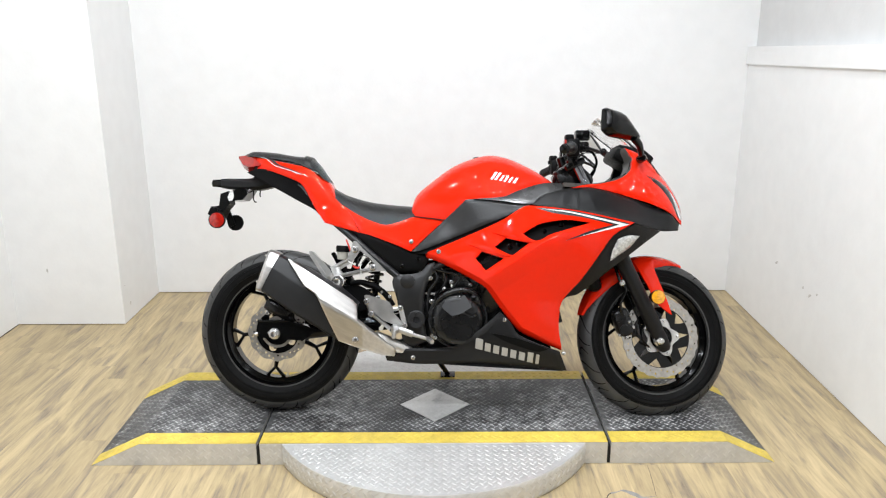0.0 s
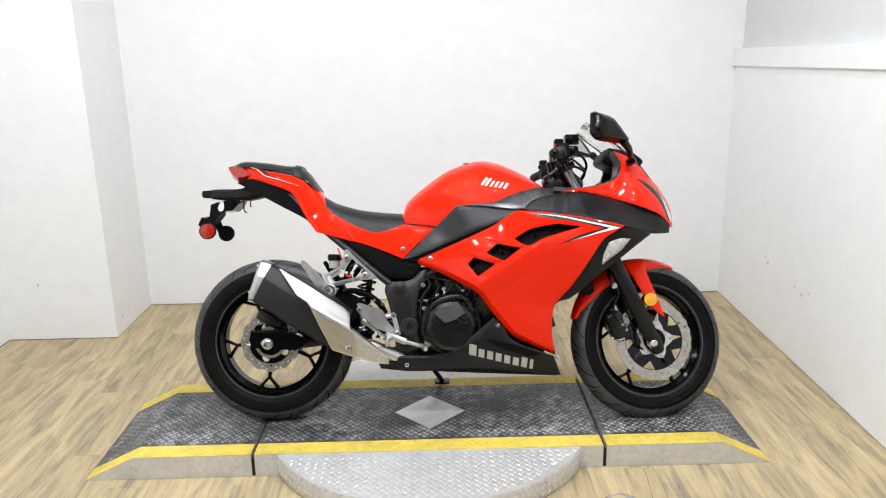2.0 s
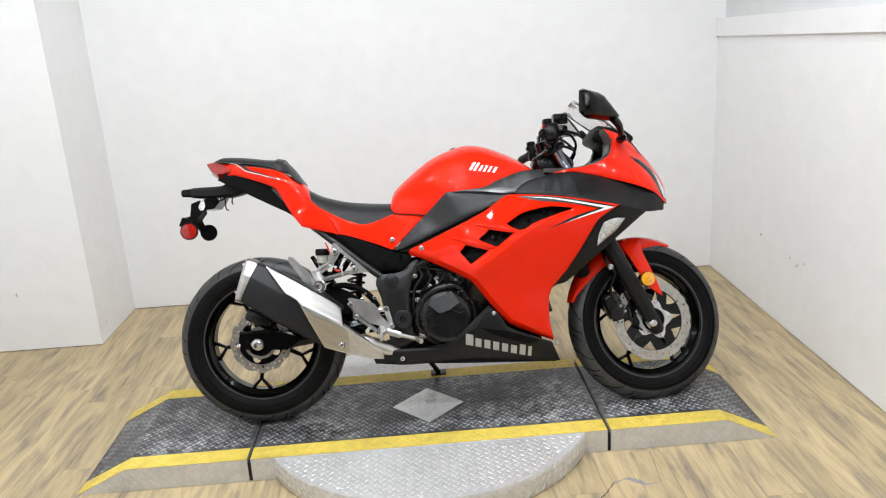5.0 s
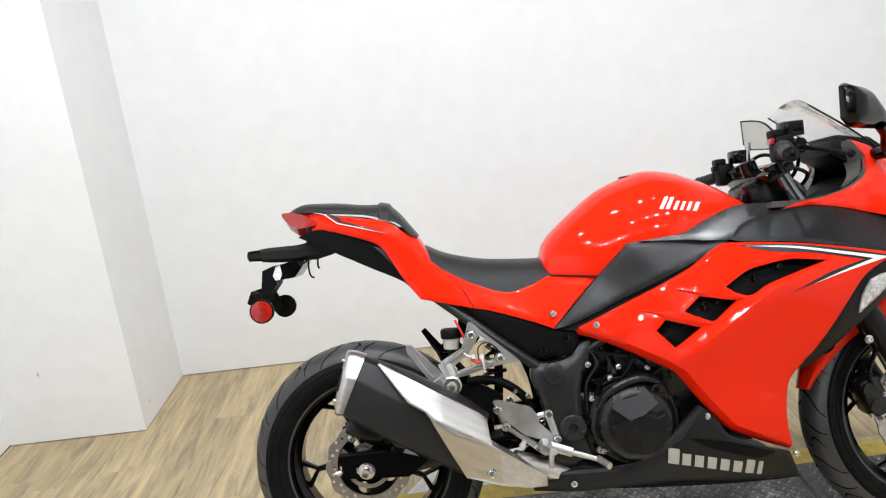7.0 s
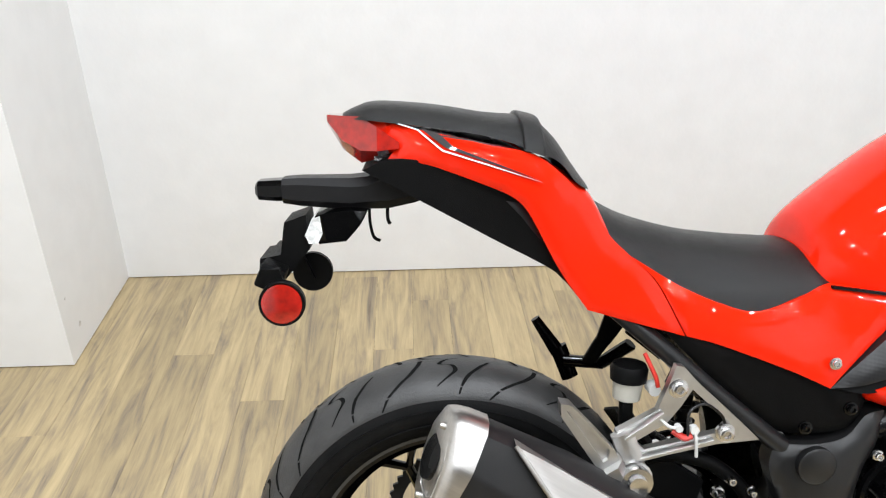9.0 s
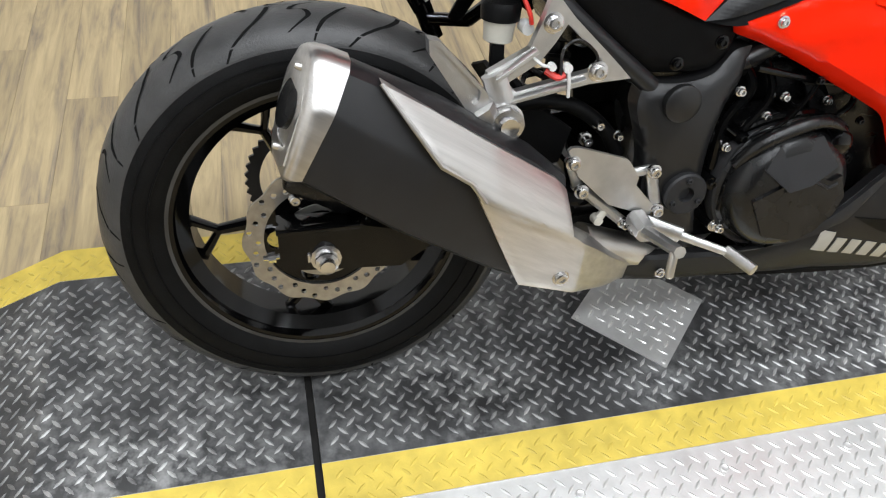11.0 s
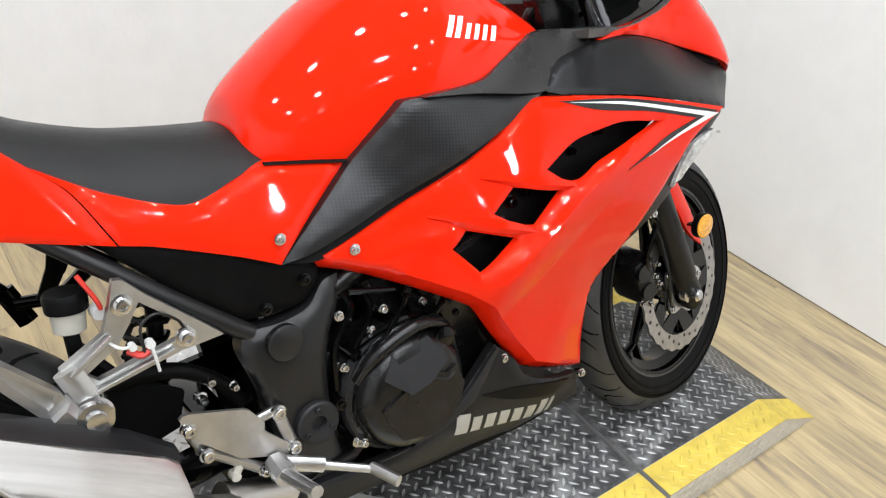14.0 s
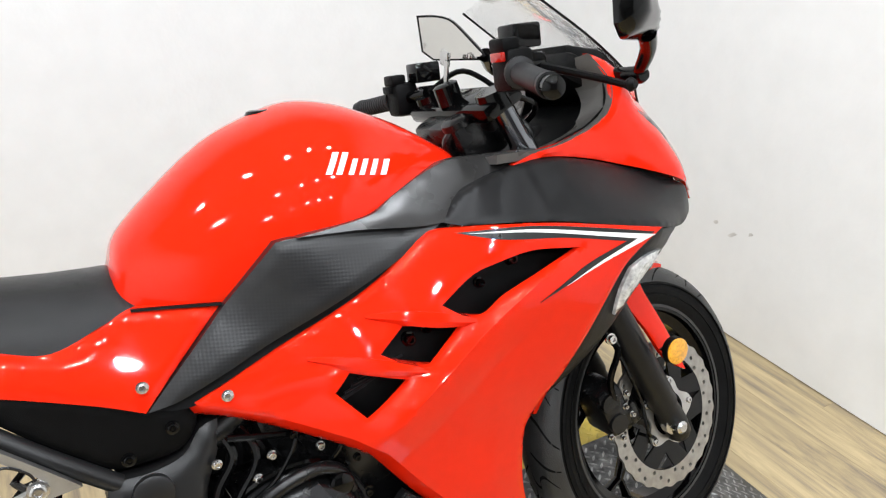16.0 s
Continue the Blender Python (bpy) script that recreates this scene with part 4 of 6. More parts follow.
part("tail_core", body([(-0.80, 0.90, 0.945, 0.06, 0.05), (-0.65, 0.86, 0.925, 0.085, 0.08), (-0.58, 0.79, 0.893, 0.092, 0.086), (-0.535, 0.75, 0.866, 0.088, 0.080), (-0.505, 0.72, 0.826, 0.088, 0.080), (-0.40, 0.66, 0.735, 0.105, 0.1), (-0.2, 0.62, 0.715, 0.11, 0.1), (-0.10, 0.66, 0.71, 0.11, 0.1)], 3.5, 16, 4), ENGINE_BLACK, bike)

# plate carrier and reflectors
def arm_ring(x, zl, zh, hw):
    c = min(hw, zh - zl) * 0.32
    return [(x, y, z) for y, z in ((-hw, zl + c), (-hw + c, zl), (hw - c, zl), (hw, zl + c), (hw, zh - c), (hw - c, zh), (-hw + c, zh), (-hw, zh - c))]


carrier = part("plate_carrier", loft([arm_ring(*r) for r in ((-0.930, 0.838, 0.872, 0.024), (-0.905, 0.834, 0.873, 0.027), (-0.836, 0.828, 0.872, 0.034), (-0.812, 0.829, 0.874, 0.037), (-0.785, 0.829, 0.888, 0.040), (-0.750, 0.836, 0.890, 0.040), (-0.715, 0.846, 0.880, 0.036))]),
               BELLY_GREY, bike, "dark grey plastic plate carrier arm", smooth=30)
part("end_plug", loft([arm_ring(*r) for r in ((-0.968, 0.848, 0.864, 0.014), (-0.964, 0.843, 0.869, 0.019), (-0.940, 0.841, 0.870, 0.021), (-0.929, 0.841, 0.870, 0.022))]), GLOSS_BLACK, carrier, "glossy black end plug", smooth=30)
part("plate_lamp", join(plate([(-0.882, 0.826), (-0.842, 0.832), (-0.812, 0.830), (-0.822, 0.812), (-0.842, 0.790), (-0.878, 0.787), (-0.89, 0.80)], -0.055, 0.055, (), 0.01)), GLOSS_BLACK, carrier, "small glossy lamp housing")
part("lamp_lens", plate([(-0.897, 0.800), (-0.887, 0.822), (-0.876, 0.826), (-0.873, 0.802), (-0.880, 0.788), (-0.892, 0.788)], -0.057, 0.057), CLEAR_LENS, carrier, "clear lamp lens")
part("lower_bracket", join(plate([(-0.927, 0.815), (-0.897, 0.825), (-0.893, 0.778), (-0.911, 0.756), (-0.940, 0.722), (-0.966, 0.731), (-0.963, 0.765), (-0.934, 0.770)], -0.04, 0.04, (), 0.02),
                           box((-0.945, 0, 0.745), (0.035, 0.15, 0.035), 0.004, pose(0, 0, 0, 0, 25, 0)), plate([(-0.955, 0.76), (-0.93, 0.76), (-0.915, 0.70), (-0.94, 0.69)], -0.082, -0.070), plate([(-0.955, 0.76), (-0.93, 0.76), (-0.905, 0.70), (-0.93, 0.69)], 0.086, 0.098)), BLACK_PLASTIC, carrier, "black folded bracket")
part("hook", tube([(-0.812, 0.0, 0.828), (-0.811, -0.01, 0.806), (-0.806, -0.02, 0.788), (-0.797, -0.02, 0.782)], 0.0025, 6), BLACK_PLASTIC, carrier)
part("hook", tube([(-0.786, 0.0, 0.832), (-0.786, -0.01, 0.812), (-0.783, -0.01, 0.804)], 0.0025, 6), BLACK_PLASTIC, carrier)
refl = part("reflector", rod((-0.928, -0.082, 0.715), (-0.928, -0.093, 0.715), [(0, 0.031), (0.9, 0.031), (1.0, 0.0295), (0.92, 0.027)], 32), BLACK_PLASTIC, bike, "round black reflector housing")
part("lens", rod((-0.928, -0.089, 0.715), (-0.928, -0.0945, 0.715), [(0, 0.027), (0.8, 0.027), (1.0, 0.022)], 32), RED_LENS, refl, "red reflector lens")
refl = part("reflector", rod((-0.910, 0.102, 0.708), (-0.910, 0.114, 0.708), [(0, 0.031), (0.9, 0.031), (1.0, 0.0295)], 32), BLACK_PLASTIC, bike, "round black reflector housing")
part("lens", rod((-0.910, 0.108, 0.708), (-0.910, 0.1155, 0.708), [(0, 0.027), (0.8, 0.027), (1.0, 0.022)], 32), RED_LENS, refl, "red reflector lens")

# side trim between tank and fairing
TRIM_W = surface([(-0.207, 0.594, 0.158), (-0.089, 0.711, 0.150), (-0.007, 0.784, 0.178), (0.047, 0.782, 0.185), (0.226, 0.764, 0.205), (0.167, 0.735, 0.208), (-0.035, 0.656, 0.182), (-0.162, 0.606, 0.167),
                  (0.128, 0.792, 0.178), (0.175, 0.812, 0.165), (0.285, 0.844, 0.140), (0.435, 0.834, 0.130), (0.386, 0.807, 0.165), (0.289, 0.800, 0.190), (-0.10, 0.66, 0.168)])
both("knee_trim", panel([(-0.205, 0.595), (-0.083, 0.711), (-0.008, 0.783), (0.012, 0.785), (0.100, 0.779), (0.226, 0.766), (0.160, 0.733), (0.06, 0.692), (-0.035, 0.653), (-0.162, 0.603)], TRIM_W, rnd=0.006, thick=0.02),
     CARBON, "dark grey woven-look knee trim")
both("inner_trim", panel([(0.020, 0.7855), (0.128, 0.794), (0.175, 0.813), (0.235, 0.834), (0.287, 0.845), (0.360, 0.842), (0.440, 0.838), (0.386, 0.806), (0.289, 0.798), (0.228, 0.767), (0.100, 0.780)], flat([(0.02, 0.785, 0.183), (0.10, 0.780, 0.192), (0.226, 0.764, 0.206), (0.289, 0.798, 0.186), (0.386, 0.806, 0.172), (0.128, 0.794, 0.180), (0.235, 0.834, 0.152), (0.287, 0.845, 0.142), (0.44, 0.838, 0.136)]), rnd=0.003, thick=0.02),
     TRIM_GLOSS, "satin grey inner cowl trim")

both("trim_channel", panel([(-0.200, 0.592), (-0.100, 0.64), (0.02, 0.70), (0.16, 0.755), (0.235, 0.775), (0.24, 0.752), (0.12, 0.700), (0.0, 0.647), (-0.09, 0.608), (-0.155, 0.588)], TRIM_W, rnd=0, thick=0.01, off=-0.016), BLACK_PLASTIC, "black channel beside the fairing")
# main fairing
FAIR_W = surface([(-0.16, 0.595, 0.166), (-0.03, 0.655, 0.185), (0.12, 0.72, 0.207), (0.233, 0.757, 0.220), (0.318, 0.751, 0.240), (0.407, 0.737, 0.255), (0.575, 0.697, 0.272), (0.505, 0.655, 0.268), (0.47, 0.605, 0.257),
                  (0.40, 0.495, 0.228), (0.335, 0.42, 0.203), (0.327, 0.30, 0.184), (0.34, 0.235, 0.172), (0.255, 0.275, 0.196), (0.183, 0.312, 0.209), (0.06, 0.468, 0.238), (0.0, 0.505, 0.215), (-0.054, 0.535, 0.195),
                  (-0.11, 0.562, 0.176), (0.054, 0.542, 0.249), (0.16, 0.60, 0.258), (0.28, 0.66, 0.260), (0.20, 0.45, 0.234), (0.25, 0.36, 0.214), (0.30, 0.55, 0.252), (0.40, 0.65, 0.270), (0.0, 0.60, 0.205), (0.1, 0.66, 0.222)])
V1 = [(0.191, 0.660), (0.246, 0.692), (0.290, 0.702), (0.346, 0.708), (0.425, 0.697), (0.363, 0.680), (0.311, 0.665), (0.280, 0.654), (0.249, 0.637), (0.222, 0.638)]
V2 = [(0.092, 0.613), (0.131, 0.644), (0.212, 0.627), (0.156, 0.585), (0.132, 0.588)]
V3 = [(0.025, 0.573), (0.048, 0.597), (0.123, 0.573), (0.060, 0.530)]
FAIRING = [(-0.156, 0.590), (-0.100, 0.612), (0.0, 0.654), (0.120, 0.708), (0.200, 0.757), (0.250, 0.757), (0.318, 0.750), (0.407, 0.736), (0.578, 0.697), (0.508, 0.655), (0.472, 0.605), (0.400, 0.497), (0.337, 0.420), (0.326, 0.365),
           (0.328, 0.300), (0.342, 0.233), (0.255, 0.272), (0.180, 0.312), (0.120, 0.386), (0.062, 0.466), (0.030, 0.488), (-0.054, 0.533), (-0.110, 0.560), (-0.148, 0.573)]


FOLD = [(-0.142, 0.590), (-0.046, 0.550), (0.040, 0.504), (0.077, 0.476), (0.134, 0.397), (0.192, 0.326), (0.262, 0.289), (0.336, 0.254)]
RIDGE = [(0.052, 0.497), (0.113, 0.534), (0.176, 0.574), (0.232, 0.612), (0.286, 0.643), (0.340, 0.668), (0.420, 0.690)]
KNEE = [(-0.075, 0.574), (-0.030, 0.590), (0.018, 0.596)]


def fairing_crease(V):
    """The ridge ahead of the vents, and the folded lower edge."""
    x = V[:, 0]
    d = signed(V, RIDGE)
    along = np.clip((x - 0.03) / 0.06, 0, 1) * np.clip((0.42 - x) / 0.12, 0, 1)
    tent = 0.016 * along * np.where(d > 0, np.clip(1 - d / 0.032, 0, 1), np.clip(1 + d / 0.065, 0, 1))
    f = signed(V, FOLD)
    knee = 0.006 * np.clip(1 - np.abs(signed(V, KNEE)) / 0.025, 0, 1)
    return tent + knee - 1.15 * np.clip(-f, 0, 0.03)


fairing, fairing_left = both("side_fairing", panel(FAIRING, FAIR_W, 0.0095, 0.005, 0.012, 0, [V1, V2, V3], crease=fairing_crease, lines=[FOLD[1:-1], RIDGE[1:-1]]), RED, "glossy red side fairing with three vents", smooth=50)
both("vent_backing", panel([(0.0, 0.52), (0.03, 0.62), (0.16, 0.70), (0.28, 0.735), (0.40, 0.730), (0.48, 0.700), (0.42, 0.668), (0.32, 0.635), (0.25, 0.60), (0.17, 0.555), (0.07, 0.51)], FAIR_W, 0.02, 0, 0.006, -0.050), BLACK_PLASTIC, "black inner cowl behind the vents", fairing)
for sx, ex, sz, ez in ((0.085, 0.262, 0.664, 0.622), (0.0, 0.172, 0.622, 0.572)):
    n = 14
    ring = []
    for k in range(n + 1):
        f = k / n
        x, z = sx + (ex - sx) * f, sz + (ez - sz) * f
        wv = float(FAIR_W([(x, z)])[0]) + 0.004 + 0.006 * math.sin(math.pi * f)
        t = 0.012 * math.sin(math.pi * min(1, f * 1.05 + 0.02)) + 0.002
        ring.append([(x, -wv, z + t * 0.1), (x, -wv + 0.004, z + t), (x, -wv + 0.05, z + t * 0.6), (x, -wv + 0.05, z - t * 0.6), (x, -wv + 0.004, z - t * 0.6)])
    both("vent_blade", loft(ring), RED, "red vent blade", fairing)
for x, z, r in ((0.150, 0.612, 0.008), (0.178, 0.622, 0.006), (0.330, 0.692, 0.008), (0.272, 0.668, 0.006)):
    part("inner_bolt", bolt(x, -float(FAIR_W([(x, z)])[0]) + 0.046, z, r, 0.008), GLOSS_BLACK, fairing)
for k in range(5):
    x, z = 0.046 + 0.010 * k, 0.556 + 0.006 * k
    w = float(FAIR_W([(x, z)])[0]) - 0.046
    part("inner_rib", bar((x - 0.02, -w, z - 0.012 + 0.002 * k), (x + 0.05, -w - 0.004, z + 0.012), 0.003, 0.006), SATIN_GREY, fairing)
part("inner_rail", tube([(0.25, -0.185, 0.655), (0.32, -0.195, 0.690), (0.40, -0.20, 0.700)], 0.010, 8), GLOSS_BLACK, fairing)
both("stripe_black", panel([(0.235, 0.7525), (0.350, 0.7425), (0.470, 0.717), (0.560, 0.694), (0.470, 0.672), (0.335, 0.634), (0.420, 0.668), (0.505, 0.690), (0.400, 0.716), (0.300, 0.732)], FAIR_W, crease=fairing_crease, rnd=0, thick=0.002, off=0.0012), BLACK_DECAL, "black arrow stripe", fairing)
both("stripe_white", panel([(0.250, 0.7490), (0.355, 0.7370), (0.470, 0.711), (0.560, 0.690), (0.470, 0.669), (0.385, 0.648), (0.470, 0.674), (0.525, 0.690), (0.470, 0.7045), (0.355, 0.7325)], FAIR_W, crease=fairing_crease, rnd=0, thick=0.002, off=0.0020), WHITE_DECAL, "white arrow stripe", fairing)

both("inner_cowl", panel([(-0.02, 0.50), (0.07, 0.48), (0.14, 0.40), (0.20, 0.30), (0.12, 0.24), (0.05, 0.26), (0.02, 0.40)], FAIR_W, 0.03, 0, 0.006, -0.07), ENGINE_BLACK, "black inner cowl")
# upper cowl
COWL_W = surface([(0.226, 0.764, 0.205), (0.355, 0.818, 0.185), (0.46, 0.82, 0.178), (0.59, 0.785, 0.169), (0.735, 0.728, 0.165), (0.78, 0.68, 0.126), (0.69, 0.668, 0.195), (0.588, 0.692, 0.262), (0.407, 0.737, 0.252),
                  (0.30, 0.752, 0.236), (0.45, 0.78, 0.222), (0.60, 0.74, 0.208)])
cowl, _ = both("cowl_band", panel([(0.229, 0.766), (0.266, 0.797), (0.310, 0.812), (0.380, 0.824), (0.450, 0.823), (0.520, 0.808), (0.600, 0.783), (0.680, 0.753), (0.740, 0.726), (0.777, 0.692), (0.772, 0.669), (0.693, 0.668), (0.585, 0.694), (0.407, 0.738), (0.318, 0.752), (0.252, 0.759)],
                        COWL_W, 0.008, rnd=0.005, thick=0.014), BELLY_GREY, "matt black upper cowl band")
EDGE_W = surface([(0.588, 0.692, 0.262), (0.695, 0.67, 0.185), (0.60, 0.61, 0.205), (0.505, 0.536, 0.215), (0.396, 0.443, 0.180), (0.353, 0.44, 0.180), (0.332, 0.41, 0.186), (0.40, 0.497, 0.216), (0.47, 0.605, 0.246), (0.505, 0.655, 0.256)])
both("cowl_edge", panel([(0.582, 0.692), (0.693, 0.667), (0.640, 0.630), (0.600, 0.600), (0.505, 0.530), (0.396, 0.441), (0.360, 0.432), (0.338, 0.418), (0.402, 0.497), (0.474, 0.605), (0.510, 0.655)], EDGE_W, rnd=0.006, thick=0.02), BELLY_GREY, "black front edge of the fairing")
both("turn_signal", panel([(0.502, 0.562), (0.508, 0.600), (0.525, 0.640), (0.560, 0.652), (0.604, 0.650), (0.575, 0.612), (0.530, 0.580)], EDGE_W, rnd=0.014, thick=0.01, off=0.016), CLEAR_LENS, "clear flush turn signal lens")
NOSE_W = surface([(0.381, 0.818, 0.182), (0.46, 0.82, 0.178), (0.59, 0.785, 0.172), (0.735, 0.73, 0.170), (0.790, 0.690, 0.124), (0.803, 0.75, 0.060), (0.768, 0.83, 0.052), (0.705, 0.905, 0.064), (0.62, 0.958, 0.116), (0.575, 0.972, 0.124),
                  (0.63, 0.90, 0.152), (0.56, 0.853, 0.158), (0.485, 0.837, 0.165), (0.68, 0.82, 0.168), (0.745, 0.77, 0.146), (0.72, 0.83, 0.122), (0.67, 0.88, 0.122)])
nose, _ = both("nose_cowl", panel([(0.372, 0.824), (0.440, 0.826), (0.520, 0.811), (0.600, 0.786), (0.680, 0.756), (0.740, 0.729), (0.788, 0.690), (0.804, 0.750), (0.790, 0.795), (0.768, 0.832), (0.705, 0.906), (0.640, 0.950), (0.578, 0.975), (0.600, 0.93), (0.585, 0.885), (0.545, 0.858), (0.485, 0.843), (0.430, 0.838)],
                                  NOSE_W, rnd=0.008, thick=0.014), RED, "glossy red nose cowl")
light, _ = both("headlight", panel([(0.652, 0.871), (0.690, 0.861), (0.740, 0.828), (0.774, 0.785), (0.792, 0.735), (0.790, 0.708), (0.772, 0.716), (0.748, 0.762), (0.712, 0.816)], NOSE_W, rnd=0.005, thick=0.006, off=0.003), GLOSS_BLACK, "dark swept headlight surround", nose)
both("lens", panel([(0.748, 0.815), (0.774, 0.780), (0.792, 0.738), (0.792, 0.708), (0.779, 0.708), (0.766, 0.752)], NOSE_W, rnd=0.005, thick=0.006, off=0.006), CLEAR_LENS, "clear headlight lens", light)
part("nose_core", body([(0.40, 0.72, 0.80, 0.13, 0.11), (0.55, 0.68, 0.86, 0.14, 0.10), (0.68, 0.68, 0.87, 0.10, 0.08), (0.778, 0.69, 0.82, 0.095, 0.07), (0.796, 0.70, 0.78, 0.085, 0.065)], 2.4, 16, 4), BLACK_PLASTIC, bike)

# windscreen
rows_ = []
for k in range(13):
    f = k / 12
    cxp = np.array([np.interp(f, (0, .35, .7, 1), v) for v in ((0.745, 0.678, 0.590, 0.497), (0.870, 0.955, 1.036, 1.098), (0.055, 0.114, 0.126, 0.118), (0.012, 0.026, 0.034, 0.026))])
    rows_.append([(cxp[0] - 0.10 * cxp[2] * (s * s), s * cxp[2], cxp[1] - cxp[3] * s * s) for s in np.linspace(-1, 1, 13)])
bm = bmesh.new()
g = [[bm.verts.new(p) for p in r] for r in rows_]
for a, b in zip(g, g[1:]):
    for i in range(12):
        bm.faces.new((a[i], a[i + 1], b[i + 1], b[i]))
bmesh.ops.solidify(bm, geom=bm.faces[:], thickness=0.003)
screen = part("windscreen", bm, SCREEN, bike, "clear windscreen", smooth=60)
screen.visible_shadow = False
for s in (-1, 1):
    i = 0 if s < 0 else 12
    part("screen_edge", tube([rows_[k][i] for k in (1, 4, 8, 12)], 0.0022, 6), BLACK_PLASTIC, screen)

# mirrors
def mirror_head(sgn):
    """A mirror: its glass plane runs from the outer end inwards and ahead; the shell bulges ahead of it."""
    if sgn > 0:
        out = [(0.0, 1.088), (0.046, 1.082), (0.079, 1.067), (0.142, 0.993), (0.130, 0.985), (0.026, 0.996), (0.002, 1.016)]
        base, run = Vector((0.474, 0.283, 0)), Vector((0.595, -0.803, 0))
    else:
        out = [(-0.014, 1.080), (0.0, 1.086), (0.080, 1.077), (0.120, 1.046), (0.172, 0.998), (0.162, 0.984), (0.015, 0.990), (-0.020, 1.010)]
        base, run = Vector((0.462, -0.335, 0)), Vector((0.800, 0.600, 0))
    ahead = Vector((abs(run.y), math.copysign(run.x, sgn), 0))
    loop = outline_curve(out, 0.010, 30)
    V, F, loops = fill(loop, (), 0.012)
    d = edge_distance(V, loops)
    shell = bmesh.new()
    put = []
    for side in (0, 1):
        vs = []
        for (u, z), dd in zip(V, d):
            bulge = 0.004 + 0.034 * math.sqrt(min(1, dd / 0.032)) if side else -0.004
            vs.append(shell.verts.new(base + run * u + ahead * bulge + Vector((0, 0, z))))
        put.append(vs)
    rim_edges = set()
    for f in F:
        shell.faces.new([put[0][i] for i in f])
        shell.faces.new([put[1][i] for i in reversed(f)])
        rim_edges.update((f[i], f[(i + 1) % len(f)]) for i in range(len(f)))
    for i, j in rim_edges:
        if (j, i) not in rim_edges:
            shell.faces.new((put[0][j], put[0][i], put[1][i], put[1][j]))
    head = part("mirror", shell, GLOSS_BLACK, bike, "angular black mirror on a stalk", smooth=50)
    gl = bmesh.new()
    c = V.mean(axis=0)
    vs = [gl.verts.new(base + run * (c[0] + (u - c[0]) * 0.91) - ahead * 0.0055 + Vector((0, 0, c[1] + (z - c[1]) * 0.91))) for u, z in V]
    for f in F:
        gl.faces.new([vs[i] for i in f])
    part("mirror_glass", gl, MIRROR, head, "silvered mirror glass")
    tip = base + run * 0.135 + ahead * 0.010 + Vector((0, 0, 0.994))
    part("stalk", join(tube([tuple(tip), (0.604, sgn * 0.232, 0.970), (0.618, sgn * 0.200, 0.945), (0.625, sgn * 0.182, 0.934)], 0.015, 10, 5, 0.009),
                       rod((0.626, sgn * 0.196, 0.931), (0.632, sgn * 0.110, 0.930), [(0, 0.011), (0.1, 0.015), (0.9, 0.015), (1, 0.017)], 16)), GLOSS_BLACK, head, "black jointed stalk")


mirror_head(-1)
mirror_head(1)

# belly pan
BELLY_W = surface([(-0.30, 0.205, 0.145), (-0.18, 0.24, 0.168), (-0.18, 0.188, 0.152), (0.0, 0.285, 0.200), (0.026, 0.269, 0.208), (0.05, 0.192, 0.172), (0.118, 0.37, 0.205), (0.17, 0.30, 0.210), (0.22, 0.22, 0.195), (0.257, 0.252, 0.198),
                   (0.33, 0.228, 0.172), (0.36, 0.157, 0.145), (0.22, 0.175, 0.165)])
belly, _ = both("belly_pan", panel([(-0.302, 0.214), (-0.264, 0.238), (-0.179, 0.245), (-0.105, 0.243), (-0.060, 0.250), (-0.010, 0.280), (0.050, 0.326), (0.114, 0.380), (0.150, 0.345), (0.178, 0.300), (0.255, 0.262), (0.332, 0.232), (0.362, 0.158), (0.220, 0.173), (0.050, 0.190), (-0.180, 0.186), (-0.296, 0.197)],
                         BELLY_W, rnd=0.010, thick=0.015), BELLY_GREY, "satin charcoal belly pan")
both("belly_ridge", panel([(0.044, 0.298), (0.060, 0.305), (0.118, 0.374), (0.112, 0.378), (0.030, 0.310), (-0.05, 0.254), (-0.12, 0.246), (-0.02, 0.262)], BELLY_W, rnd=0.004, thick=0.006, off=0.005), SATIN_GREY, "lighter grey ridge of the belly pan", belly)
both("belly_recess", panel([(0.075, 0.307), (0.185, 0.283), (0.29, 0.244), (0.25, 0.236), (0.20, 0.250), (0.13, 0.276)], BELLY_W, rnd=0, thick=0.003, off=0.0015), BLACK_PLASTIC, "black recess", belly)
strokes(((0.024, 0.250), (0.270, 0.183)), (0.002, 0.033), [(0.0, 0.105, 1.2)] + [(0.135 + 0.125 * k, 0.135 + 0.125 * k + 0.085, 0.92) for k in range(5)] + [(0.76, 0.845, 1.15), (0.885, 0.935, 1.1)],
        BELLY_W, SILVER_DECAL, belly, "plain silver slanted bar")
part("belly_tray", body([(-0.28, 0.195, 0.215, 0.13, 0.13), (0.0, 0.180, 0.215, 0.16, 0.16), (0.2, 0.168, 0.215, 0.16, 0.16), (0.35, 0.155, 0.19, 0.13, 0.13)], 4, 12, 3), BLACK_PLASTIC, bike)
for x, z, w in ((-0.205, 0.633, 0.163), (-0.106, 0.596, 0.178), (0.128, 0.352, 0.206), (0.346, 0.225, 0.168), (-0.20, 0.212, 0.165)):
    part("panel_bolt", bolt(x, -w, z, 0.0062, 0.004), BOLT, bike)
for x, z in ((-0.180, 0.570), (-0.239, 0.545)):
    part("panel_bolt", bolt(x, -0.166, z, 0.007, 0.004), GLOSS_BLACK, bike)

